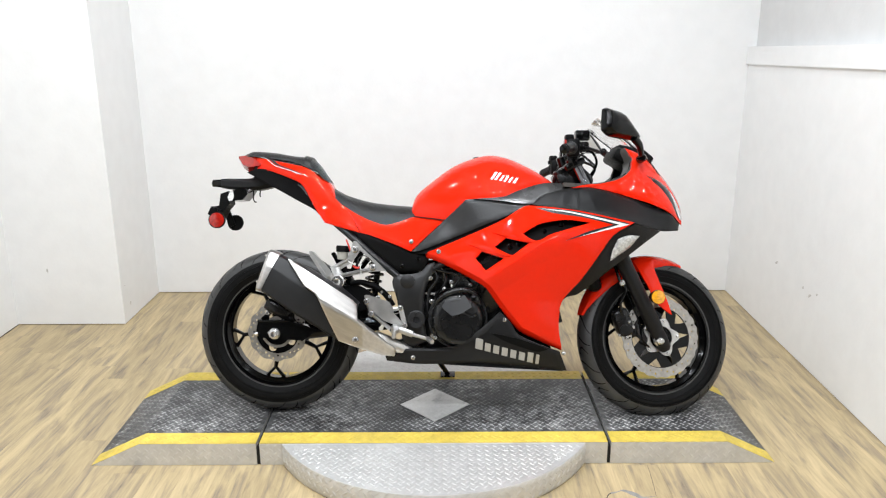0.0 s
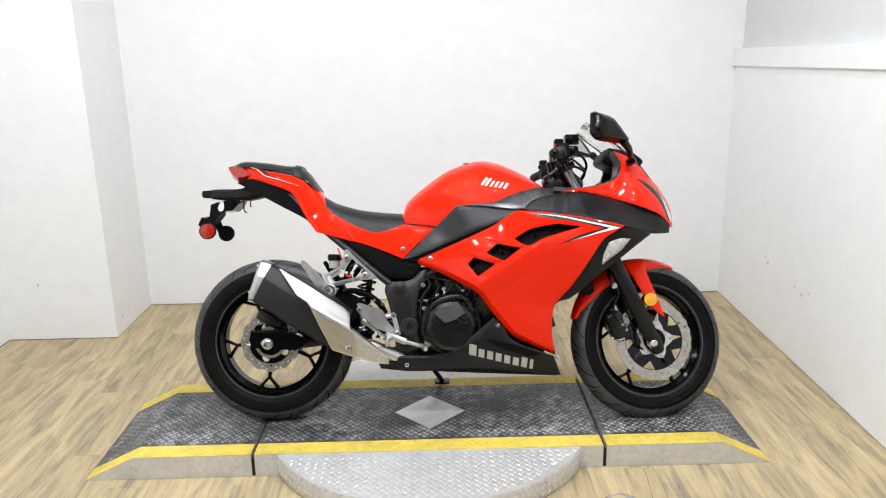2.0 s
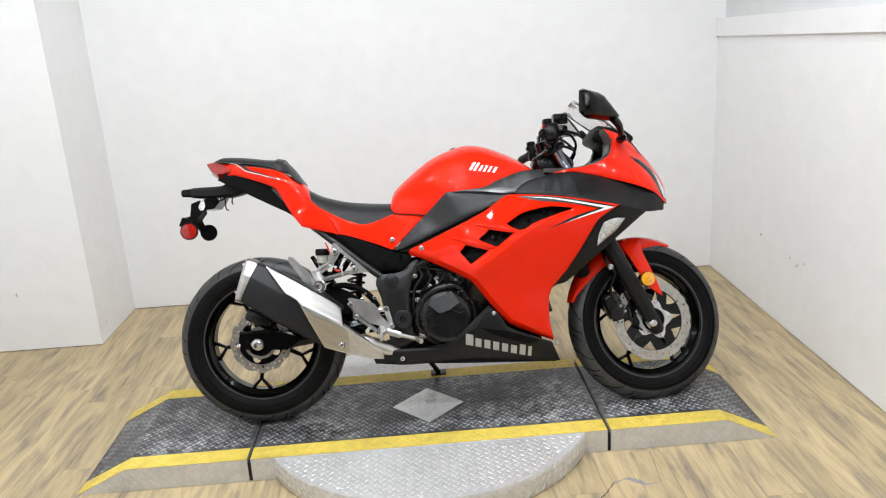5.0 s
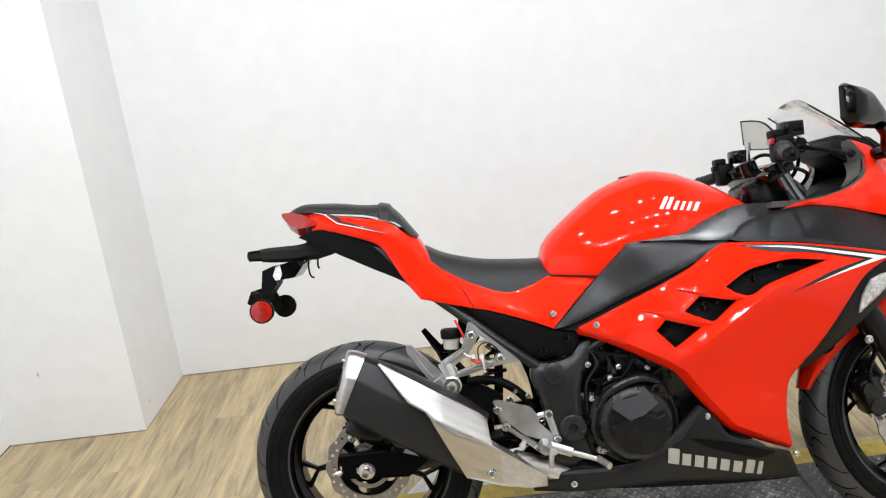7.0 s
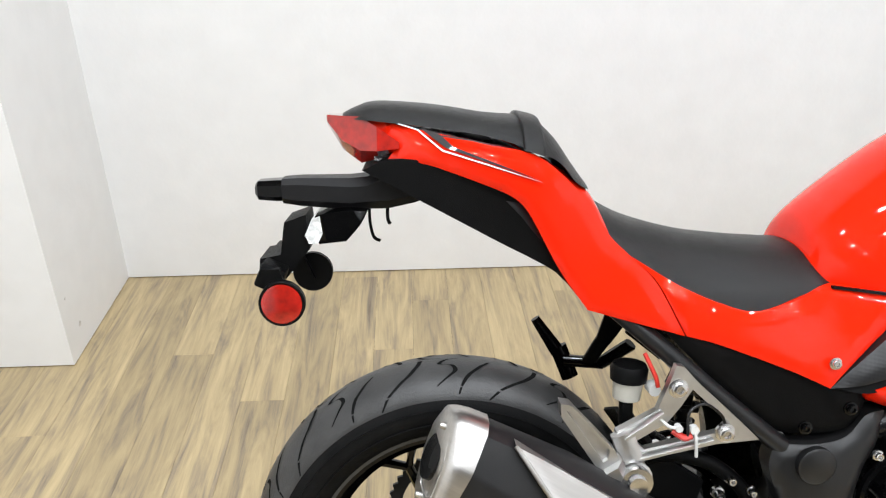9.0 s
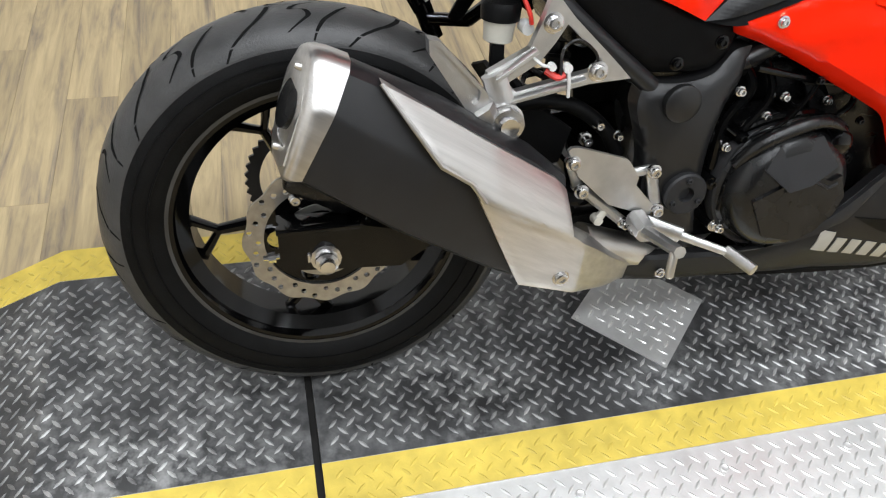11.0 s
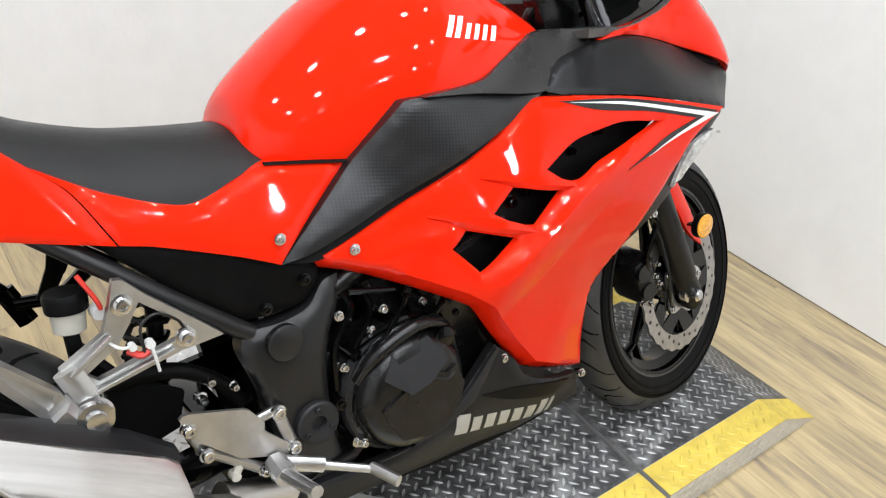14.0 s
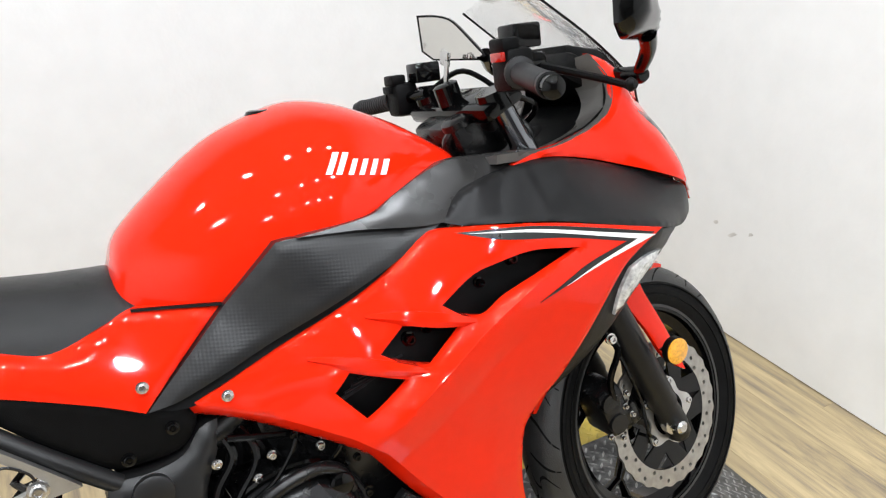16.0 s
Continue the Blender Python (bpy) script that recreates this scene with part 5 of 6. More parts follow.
# frame, side cover, engine
SC_W = surface([(-0.46, 0.69, 0.120), (-0.393, 0.66, 0.135), (-0.213, 0.59, 0.152), (-0.14, 0.58, 0.150), (-0.16, 0.52, 0.158), (-0.242, 0.52, 0.150), (-0.33, 0.585, 0.142)])
both("side_cover", panel([(-0.440, 0.690), (-0.350, 0.660), (-0.259, 0.626), (-0.205, 0.602), (-0.140, 0.585), (-0.150, 0.548), (-0.175, 0.527), (-0.242, 0.522), (-0.275, 0.532), (-0.350, 0.600)], SC_W, rnd=0.010, thick=0.02, off=-0.012), BLACK_PLASTIC, "black plastic side cover")
both("seat_rail", tube([(-0.500, -0.086, 0.712), (-0.424, -0.112, 0.648), (-0.340, -0.130, 0.575), (-0.255, -0.138, 0.505)], 0.013, 14), FRAME_GREY, "black frame tube")
FP = [(-0.268, 0.513), (-0.215, 0.512), (-0.172, 0.522), (-0.145, 0.550), (-0.120, 0.556), (-0.128, 0.515), (-0.150, 0.470), (-0.160, 0.420), (-0.158, 0.330), (-0.148, 0.270), (-0.200, 0.245), (-0.238, 0.262), (-0.245, 0.320), (-0.258, 0.420), (-0.275, 0.480)]
FP_W = surface([(-0.268, 0.513, 0.150), (-0.12, 0.55, 0.150), (-0.16, 0.42, 0.162), (-0.15, 0.28, 0.155), (-0.24, 0.27, 0.150), (-0.26, 0.42, 0.158), (-0.21, 0.45, 0.165)])
frame_plate, _ = both("frame_plate", panel(FP, FP_W, rnd=0.012, thick=0.03), FRAME_GREY, "charcoal pressed frame plate")
part("frame_cap", rod((-0.219, -0.158, 0.489), (-0.219, -0.170, 0.489), [(0, 0.026), (0.8, 0.026), (1.0, 0.022)], 32), FRAME_GREY, frame_plate, "round dark plug")
part("swingarm_pivot", rod((-0.188, -0.150, 0.350), (-0.188, -0.176, 0.350), [(0, 0.033), (0.7, 0.033), (0.8, 0.030), (0.8, 0.012), (0.4, 0.010)], 32), SATIN_GREY, frame_plate, "dark pivot boss")
for k in range(3):
    a = radians(90 + 120 * k)
    part("pivot_bolt", bolt(-0.188 + 0.023 * math.cos(a), -0.172, 0.350 + 0.023 * math.sin(a), 0.0045, 0.003), SATIN_GREY, frame_plate)
engine = part("engine", join(box((-0.04, 0, 0.33), (0.30, 0.24, 0.20), 0.03), box((0.06, 0, 0.46), (0.20, 0.22, 0.22), 0.03, pose(0, 0, 0, 0, -25, 0)), box((-0.12, 0, 0.50), (0.12, 0.16, 0.12), 0.02)), ENGINE_BLACK, bike, "black engine block")
for k in range(7):
    part("fin", box((0.04 + 0.012 * k, 0, 0.44 + 0.018 * k), (0.20, 0.25, 0.006), 0.002, pose(0, 0, 0, 0, -25, 0)), ENGINE_BLACK, engine)
CC = (-0.037, 0.352)
clutch = part("clutch_cover", rod((CC[0], -0.10, CC[1]), (CC[0], -0.205, CC[1]), [(0, 0.108), (0.55, 0.108), (0.62, 0.103), (0.66, 0.096), (0.85, 0.092), (0.95, 0.085), (1.0, 0.070)], 48), ENGINE_BLACK, engine, "round black clutch cover")
part("cover_step", plate([(-0.105, 0.350), (-0.058, 0.372), (-0.030, 0.394), (0.014, 0.372), (0.030, 0.380), (0.044, 0.345), (0.030, 0.300), (-0.020, 0.276), (-0.075, 0.290)], -0.2095, -0.18), ENGINE_BLACK, clutch, "stepped face of the cover")
# facet tilted up and given lighter grey in place of the lamps' reflection
fb = bmesh.new()
low_y, high_y = -0.222, -0.199
rim_f = [((-0.096, 0.398), -0.207), ((-0.076, 0.430), high_y), ((-0.012, 0.440), high_y), ((0.012, 0.400), -0.216), ((-0.026, 0.376), low_y), ((-0.060, 0.368), low_y)]
top_f = [fb.verts.new((x, y, z)) for (x, z), y in rim_f]
back_f = [fb.verts.new((x, -0.15, z)) for (x, z), _ in rim_f]
fb.faces.new(top_f)
fb.faces.new(back_f[::-1])
for i in range(6):
    fb.faces.new((top_f[i], top_f[(i + 1) % 6], back_f[(i + 1) % 6], back_f[i]))
part("cover_facet", fb, SATIN_GREY, clutch, "sloping facet of the cover, greyed for reflected lamps", smooth=0)
part("cover_hump", tube([(-0.120, -0.170, 0.392), (-0.100, -0.186, 0.428), (-0.055, -0.192, 0.452), (-0.008, -0.190, 0.458), (0.026, -0.184, 0.440), (0.040, -0.180, 0.405)], 0.010, 10), ENGINE_BLACK, clutch, "raised rib over the cover")
part("cover_rib", join(bar((-0.058, -0.206, 0.362), (-0.030, -0.206, 0.384), 0.006, 0.012), bar((-0.030, -0.206, 0.384), (0.012, -0.206, 0.362), 0.006, 0.012), bar((0.012, -0.206, 0.362), (0.025, -0.206, 0.368), 0.006, 0.012)), SATIN_GREY, clutch)
part("cover_mark", box((-0.015, -0.206, 0.332), (0.055, 0.004, 0.010), 0.001, pose(0, 0, 0, 0, 22, 0)), SATIN_GREY, clutch, "dull raised bar on the cover")
for k in range(9):
    a = radians(40 * k + 15)
    part("cover_bolt", join(rod((CC[0] + 0.110 * math.cos(a), -0.11, CC[1] + 0.110 * math.sin(a)), (CC[0] + 0.110 * math.cos(a), -0.165, CC[1] + 0.110 * math.sin(a)), [(0, 0.011), (1, 0.010)], 12),
                            bolt(CC[0] + 0.110 * math.cos(a), -0.166, CC[1] + 0.110 * math.sin(a), 0.0055, 0.004)), BOLT if k == 5 else GLOSS_BLACK, clutch)
# ring added in lighter grey for the highlight along the cover's edge
part("cover_rim", lathe([(-0.012, 0.098), (-0.016, 0.101), (-0.016, 0.106), (-0.010, 0.109), (0.0, 0.109), (0.0, 0.098)], (CC[0], -0.150, CC[1]), 48), SATIN_GREY, clutch, "rim of the cover, greyed for its edge highlight")
part("oil_cap", rod((0.022, -0.17, 0.425), (0.022, -0.20, 0.425), [(0, 0.018), (0.9, 0.018), (1, 0.014)], 16), GLOSS_BLACK, engine)
for pts, r in (([(-0.13, -0.13, 0.545), (-0.11, -0.15, 0.50), (-0.14, -0.15, 0.45), (-0.145, -0.15, 0.38)], 0.007), ([(-0.10, -0.14, 0.55), (-0.08, -0.155, 0.49), (-0.115, -0.16, 0.44)], 0.006),
               ([(-0.12, -0.15, 0.43), (-0.085, -0.165, 0.455), (-0.02, -0.165, 0.462), (0.04, -0.16, 0.44)], 0.006), ([(-0.06, -0.12, 0.54), (0.0, -0.14, 0.50), (0.05, -0.15, 0.43)], 0.008),
               ([(-0.13, -0.14, 0.52), (-0.07, -0.13, 0.535), (0.0, -0.12, 0.52)], 0.009)):
    part("hose", tube(pts, r, 8), GLOSS_BLACK, engine)
for x, y, z in ((-0.135, -0.165, 0.50), (-0.133, -0.160, 0.415), (-0.06, -0.16, 0.485), (0.01, -0.16, 0.475), (-0.085, -0.165, 0.46), (-0.12, -0.17, 0.285)):
    part("engine_bolt", bolt(x, y, z, 0.0055, 0.005), BOLT, engine)
for pts, r in (([(-0.02, -0.165, 0.545), (-0.03, -0.175, 0.50), (-0.065, -0.175, 0.455), (-0.105, -0.17, 0.43)], 0.0035), ([(0.03, -0.17, 0.52), (0.035, -0.178, 0.48), (0.01, -0.178, 0.455)], 0.0045), ([(-0.10, -0.17, 0.40), (-0.128, -0.172, 0.37), (-0.130, -0.170, 0.32)], 0.004),
               ([(-0.115, -0.16, 0.53), (-0.05, -0.165, 0.515), (0.02, -0.165, 0.50)], 0.005)):
    part("cable", tube(pts, r, 8), GLOSS_BLACK, engine)
for x, z in ((-0.03, 0.515), (0.035, 0.49), (-0.09, 0.425), (0.055, 0.45)):
    part("clip", bolt(x, -0.182, z, 0.0045, 0.004), GLOSS_BLACK, engine)
radiator = part("radiator", box((0.30, 0, 0.46), (0.03, 0.30, 0.26), 0.004, pose(0, 0, 0, 0, -14, 0)), ENGINE_BLACK, bike, "black radiator behind the fairing")
for k in range(13):
    part("slat", box((0.280, 0, 0.36 + 0.016 * k), (0.012, 0.29, 0.003), 0.0005, pose(0, 0, 0, 0, -14, 0)), ENGINE_BLACK, radiator)
part("frame_tube", join(tube([(-0.14, -0.13, 0.52), (0.03, -0.15, 0.62), (0.22, -0.13, 0.72), (0.36, -0.06, 0.80)], 0.016, 12), tube([(-0.14, 0.13, 0.52), (0.03, 0.15, 0.62), (0.22, 0.13, 0.72), (0.36, 0.06, 0.80)], 0.016, 12)), ENGINE_BLACK, bike)
part("air_box", box((0.0, 0, 0.65), (0.30, 0.24, 0.13), 0.03), ENGINE_BLACK, bike)

# swingarm, shock, chain guard
swing = part("swingarm", join(bar((-0.18, -0.115, 0.350), (-0.60, -0.120, 0.300), 0.055, 0.035, 0.05, 0.030), bar((-0.18, 0.115, 0.350), (-0.72, 0.120, 0.300), 0.055, 0.035, 0.05, 0.030), box((-0.30, 0, 0.335), (0.05, 0.22, 0.05), 0.01)), GLOSS_BLACK, bike, "black box-section swingarm")
part("axle_block", join(plate([(-0.763, 0.286), (-0.763, 0.350), (-0.655, 0.346), (-0.600, 0.332), (-0.545, 0.312), (-0.600, 0.274), (-0.690, 0.280)], -0.155, -0.115), box((-0.710, -0.150, 0.345), (0.11, 0.014, 0.008), 0.002)), GLOSS_BLACK, swing, "black axle plate")
part("axle_nut", rod((RC[0], -0.150, RC[1]), (RC[0], -0.182, RC[1]), [(0, 0.021), (0.25, 0.021), (0.28, 0.016), (0.65, 0.016), (0.7, 0.011), (1.0, 0.010), (0.98, 0.006)], 12), BOLT, swing, "bright axle nut")
part("adjuster", rod((-0.752, -0.135, 0.298), (-0.785, -0.135, 0.296), [(0, 0.004), (0.5, 0.004), (0.5, 0.008), (0.8, 0.008), (0.8, 0.004), (1, 0.004)], 8), BOLT, swing)
part("adjuster_mark", box((-0.725, -0.156, 0.303), (0.004, 0.003, 0.014), 0.001), BOLT, swing)
part("caliper", join(box((-0.70, -0.105, 0.385), (0.10, 0.05, 0.045), 0.012, pose(0, 0, 0, 0, 30, 0)), box((-0.665, -0.10, 0.350), (0.05, 0.03, 0.05), 0.01)), ENGINE_BLACK, swing, "black rear brake caliper")
part("speed_ring", plate(circle(RC[0], RC[1], 0.058, 40), -0.110, -0.108, [circle(RC[0], RC[1], 0.048, 32)]), DISC, rear_wheel)
part("caliper_bolt", bolt(-0.735, -0.118, 0.372, 0.007, 0.006), BOLT, swing)
part("shock", join(rod((-0.33, 0, 0.62), (-0.36, 0, 0.34), [(0, 0.02), (0.2, 0.02), (0.2, 0.012), (1, 0.012)], 14), tube([(-0.335 - 0.0009 * k * 1.4 + 0.03 * math.cos(k * 1.05), 0.03 * math.sin(k * 1.05), 0.56 - 0.0045 * k) for k in range(48)], 0.0055, 6, 1)), ENGINE_BLACK, bike, "black coil shock absorber")
part("rear_hugger", loft([[(RC[0] + (RR + 0.022 + q) * math.cos(a), y + WY, RC[1] + (RR + 0.022 + q) * math.sin(a)) for y, q in ((-0.062, -0.012), (-0.04, 0.006), (0.04, 0.006), (0.062, -0.012), (0.058, -0.016), (0.038, 0.0), (-0.038, 0.0), (-0.058, -0.016))] for a in (radians(v) for v in range(-8, 38, 5))]),
     BLACK_PLASTIC, bike, "black inner mudguard")
part("battery_box", box((-0.29, 0, 0.60), (0.14, 0.2, 0.12), 0.03), ENGINE_BLACK, bike)
part("inner_hose", tube([(-0.430, -0.100, 0.478), (-0.395, -0.105, 0.482), (-0.345, -0.108, 0.470), (-0.300, -0.110, 0.435), (-0.275, -0.110, 0.395)], 0.011, 10), BLACK_PLASTIC, bike, "ribbed black hose")
part("guard_sheet", plate([(-0.46, 0.470), (-0.40, 0.470), (-0.345, 0.435), (-0.36, 0.385), (-0.40, 0.375), (-0.445, 0.42)], -0.10, -0.09, (), 0.02), BLACK_PLASTIC, bike)
part("inner_fitting", join(bolt(-0.33, -0.12, 0.425, 0.007, 0.01), bolt(-0.315, -0.12, 0.448, 0.006, 0.01), bolt(-0.285, -0.125, 0.43, 0.005, 0.008)), BOLT, bike)

# passenger foot rest bracket
bracket = part("footrest_bracket", join(
    plate([(-0.414, 0.636), (-0.404, 0.634), (-0.381, 0.608), (-0.326, 0.556), (-0.297, 0.527), (-0.354, 0.523), (-0.449, 0.504), (-0.484, 0.508), (-0.491, 0.520), (-0.490, 0.546), (-0.437, 0.574), (-0.423, 0.609)], -0.158, -0.146,
          [[(-0.391, 0.602), (-0.340, 0.554), (-0.352, 0.540), (-0.452, 0.519), (-0.464, 0.531), (-0.424, 0.555), (-0.406, 0.578)]]),
    bar((-0.430, -0.160, 0.572), (-0.482, -0.166, 0.540), 0.009, 0.014), bar((-0.362, -0.160, 0.531), (-0.470, -0.166, 0.509), 0.008, 0.014),
    bar((-0.484, -0.160, 0.546), (-0.470, -0.164, 0.506), 0.030, 0.022)), ALU, bike, "cast silver footrest bracket")
part("passenger_footrest", join(
    plate([(-0.570, 0.600), (-0.556, 0.597), (-0.498, 0.532), (-0.488, 0.510), (-0.502, 0.490), (-0.517, 0.502), (-0.569, 0.582)], -0.184, -0.164, [[(-0.562, 0.590), (-0.555, 0.589), (-0.505, 0.533), (-0.507, 0.520), (-0.513, 0.516)]]),
    plate([(-0.569, 0.599), (-0.556, 0.596), (-0.499, 0.532), (-0.489, 0.510), (-0.502, 0.491), (-0.516, 0.502), (-0.568, 0.582)], -0.176, -0.160),
    bar((-0.505, -0.178, 0.512), (-0.488, -0.174, 0.484), 0.036, 0.036, 0.028, 0.030), rod((-0.526, -0.18, 0.500), (-0.508, -0.19, 0.478), [(0, 0.008), (0.3, 0.010), (1, 0.008)], 10)), ALU, bracket, "folded silver footrest")
for x, z, w in ((-0.410, 0.604, 0.160), (-0.345, 0.540, 0.163)):
    part("bracket_bolt", bolt(x, -w, z, 0.010, 0.006), BOLT, bracket)
part("muffler_mount", rod((-0.470, -0.150, 0.489), (-0.470, -0.200, 0.489), [(0, 0.024), (0.6, 0.024), (0.62, 0.021), (0.85, 0.021), (0.86, 0.013), (1.0, 0.012), (0.97, 0.006)], 20), BOLT, bracket, "large bright mounting bolt")
part("left_footrest", join(bar((-0.390, 0.13, 0.560), (-0.430, 0.17, 0.512), 0.022, 0.016), bar((-0.425, 0.17, 0.512), (-0.490, 0.19, 0.512), 0.020, 0.016), bar((-0.478, 0.195, 0.478), (-0.500, 0.20, 0.535), 0.03, 0.02), bar((-0.500, 0.20, 0.525), (-0.540, 0.205, 0.586), 0.026, 0.02, 0.016, 0.014)), GLOSS_BLACK, bike, "dark folded left footrest")
part("left_bracket", join(bar((-0.405, 0.120, 0.640), (-0.432, 0.150, 0.560), 0.050, 0.012, 0.026, 0.012), bar((-0.432, 0.150, 0.562), (-0.452, 0.172, 0.515), 0.026, 0.012, 0.022, 0.012), bar((-0.395, 0.125, 0.590), (-0.335, 0.130, 0.540), 0.020, 0.012)), BLACK_PLASTIC, bike, "black left footrest bracket")
res = part("brake_reservoir", rod((-0.462, -0.10, 0.566), (-0.460, -0.10, 0.597), [(0, 0.015), (0.08, 0.019), (0.6, 0.020), (1.0, 0.022)], 20), RESERVOIR, bike, "milky brake fluid reservoir")
part("cap", rod((-0.460, -0.10, 0.595), (-0.459, -0.10, 0.618), [(0, 0.025), (0.75, 0.026), (1.0, 0.023)], 20), BLACK_PLASTIC, res, "black screw cap")
part("reservoir_hose", join(tube([(-0.462, -0.10, 0.568), (-0.458, -0.10, 0.54), (-0.43, -0.105, 0.50)], 0.008, 8), box((-0.462, -0.10, 0.545), (0.018, 0.018, 0.04), 0.005)), BLACK_PLASTIC, res)
part("reservoir_lug", rod((-0.430, -0.105, 0.587), (-0.430, -0.125, 0.587), [(0, 0.009), (1, 0.008)], 12), TIE, res)
part("wire", tube([(-0.445, -0.12, 0.64), (-0.432, -0.13, 0.61), (-0.428, -0.13, 0.595)], 0.003, 6), RED_WIRE, bike, "red wire")
part("wire", tube([(-0.415, -0.158, 0.545), (-0.402, -0.166, 0.538), (-0.392, -0.166, 0.541)], 0.0045, 6), RED_WIRE, bike, "red wire")
part("wire", tube([(-0.398, -0.168, 0.540), (-0.396, -0.164, 0.572), (-0.375, -0.160, 0.582), (-0.352, -0.158, 0.566), (-0.345, -0.158, 0.552)], 0.002, 6), ENGINE_BLACK, bike)
part("cable_tie", join(tube([(-0.436, -0.160, 0.566), (-0.424, -0.168, 0.556), (-0.410, -0.166, 0.552)], 0.0022, 6), rod((-0.410, -0.170, 0.552), (-0.410, -0.160, 0.552), [(0, 0.005), (1, 0.005)], 8)), TIE, bike, "white cable tie")
part("cable_tie", join(tube([(-0.390, -0.170, 0.552), (-0.388, -0.172, 0.535), (-0.386, -0.170, 0.512)], 0.0022, 6), rod((-0.390, -0.172, 0.550), (-0.390, -0.162, 0.550), [(0, 0.006), (1, 0.006)], 8)), TIE, bike, "white cable tie")

# rider foot controls
heel = part("heel_guard", plate([(-0.376, 0.436), (-0.372, 0.440), (-0.362, 0.440), (-0.291, 0.417), (-0.284, 0.412), (-0.267, 0.386), (-0.269, 0.374), (-0.222, 0.322), (-0.252, 0.326), (-0.307, 0.347), (-0.358, 0.396)], -0.170, -0.164), ALU, bike, "flat brushed aluminium heel guard")
part("control_bracket", join(bar((-0.246, -0.158, 0.396), (-0.227, -0.160, 0.324), 0.017, 0.014), bar((-0.356, -0.156, 0.378), (-0.268, -0.160, 0.304), 0.015, 0.014), bar((-0.368, -0.156, 0.418), (-0.350, -0.156, 0.370), 0.014, 0.010), bar((-0.290, -0.158, 0.385), (-0.240, -0.158, 0.392), 0.014, 0.010)), ALU, heel, "cast control bracket")
for x, z in ((-0.245, 0.393), (-0.367, 0.417), (-0.350, 0.372), (-0.230, 0.329)):
    part("bolt", bolt(x, -0.172, z, 0.0080, 0.006), BOLT, heel)
part("guard_screw", bolt(-0.278, -0.170, 0.312, 0.006, 0.008), BOLT, heel)
part("footrest", join(bar((-0.262, -0.172, 0.322), (-0.262, -0.210, 0.318), 0.030, 0.028), bar((-0.262, -0.205, 0.320), (-0.254, -0.285, 0.334), 0.024, 0.018, 0.018, 0.016), rod((-0.258, -0.278, 0.332), (-0.264, -0.287, 0.296), [(0, 0.0065), (0.9, 0.006), (1, 0.004)], 10)), ALU, heel, "silver rider footrest")
part("spring", tube([(-0.265 + 0.012 * math.cos(k * 1.2), -0.172 - 0.0008 * k, 0.315 + 0.012 * math.sin(k * 1.2)) for k in range(32)], 0.0022, 5, 1), BOLT, heel)
part("brake_pedal", join(bar((-0.255, -0.175, 0.318), (-0.20, -0.195, 0.300), 0.022, 0.014), bar((-0.202, -0.195, 0.300), (-0.140, -0.240, 0.288), 0.013, 0.010, 0.011, 0.010), bar((-0.146, -0.232, 0.290), (-0.129, -0.278, 0.284), 0.016, 0.013)), ALU, heel, "silver brake pedal")
part("pedal_link", join(bar((-0.305, -0.160, 0.335), (-0.316, -0.160, 0.318), 0.012, 0.010), rod((-0.316, -0.152, 0.318), (-0.316, -0.166, 0.318), [(0, 0.008), (1, 0.007)], 10)), RESERVOIR, heel, "pale pedal link")

# exhaust
def muffler_ring(T, B, w, yc, cut=0.32):
    T, B = Vector((T[0], 0, T[1])), Vector((B[0], 0, B[1]))
    pts = []
    for f, y in ((0.0, -0.40), (0.05, -0.70), (cut, -1.05), (cut + 0.06, -1.09), (0.94, -1.00), (1.0, -0.74), (1.0, 0.25), (0.92, 0.6), (0.6, 0.9), (0.3, 0.8), (0.06, 0.35), (0.0, 0.05)):
        p = T + (B - T) * f
        pts.append((p.x, yc + y * w, p.z))
    return pts


muffler = part("muffler", loft([muffler_ring((-0.668, 0.590), (-0.737, 0.463), 0.056, -0.192), muffler_ring((-0.56, 0.536), (-0.622, 0.383), 0.062, -0.190, 0.36), muffler_ring((-0.44, 0.460), (-0.50, 0.306), 0.055, -0.186, 0.40), muffler_ring((-0.39, 0.415), (-0.452, 0.275), 0.044, -0.182, 0.42)]),
               MUFFLER_BLACK, bike, "angular satin black muffler", smooth=25)


def slanted(ring, k=1.0):
    """The ring with its outer side pulled ahead along the muffler, so that its end faces outwards."""
    out = []
    for p in ring:
        d = k * (0.016 * (-0.1335 - p[1]) / 0.117 - 0.002)
        out.append((p[0] + 0.89 * d, p[1], p[2] - 0.45 * d))
    return out


cap = part("end_cap", loft([muffler_ring((-0.664, 0.592), (-0.733, 0.460), 0.0585, -0.192), slanted(muffler_ring((-0.690, 0.604), (-0.747, 0.464), 0.0590, -0.192), 0.5), slanted(muffler_ring((-0.706, 0.609), (-0.757, 0.468), 0.0580, -0.192)), slanted(muffler_ring((-0.713, 0.609), (-0.761, 0.471), 0.0560, -0.192)), slanted(muffler_ring((-0.717, 0.606), (-0.762, 0.474), 0.0525, -0.192))]), STEEL, muffler, "brushed steel end cap", smooth=40)
part("outlet", loft([slanted(muffler_ring(*a)) for a in (((-0.716, 0.598), (-0.7595, 0.480), 0.046, -0.192), ((-0.7195, 0.598), (-0.7615, 0.482), 0.045, -0.192), ((-0.722, 0.575), (-0.755, 0.500), 0.03, -0.192), ((-0.715, 0.575), (-0.748, 0.500), 0.029, -0.192))]), STEEL, cap, smooth=25)
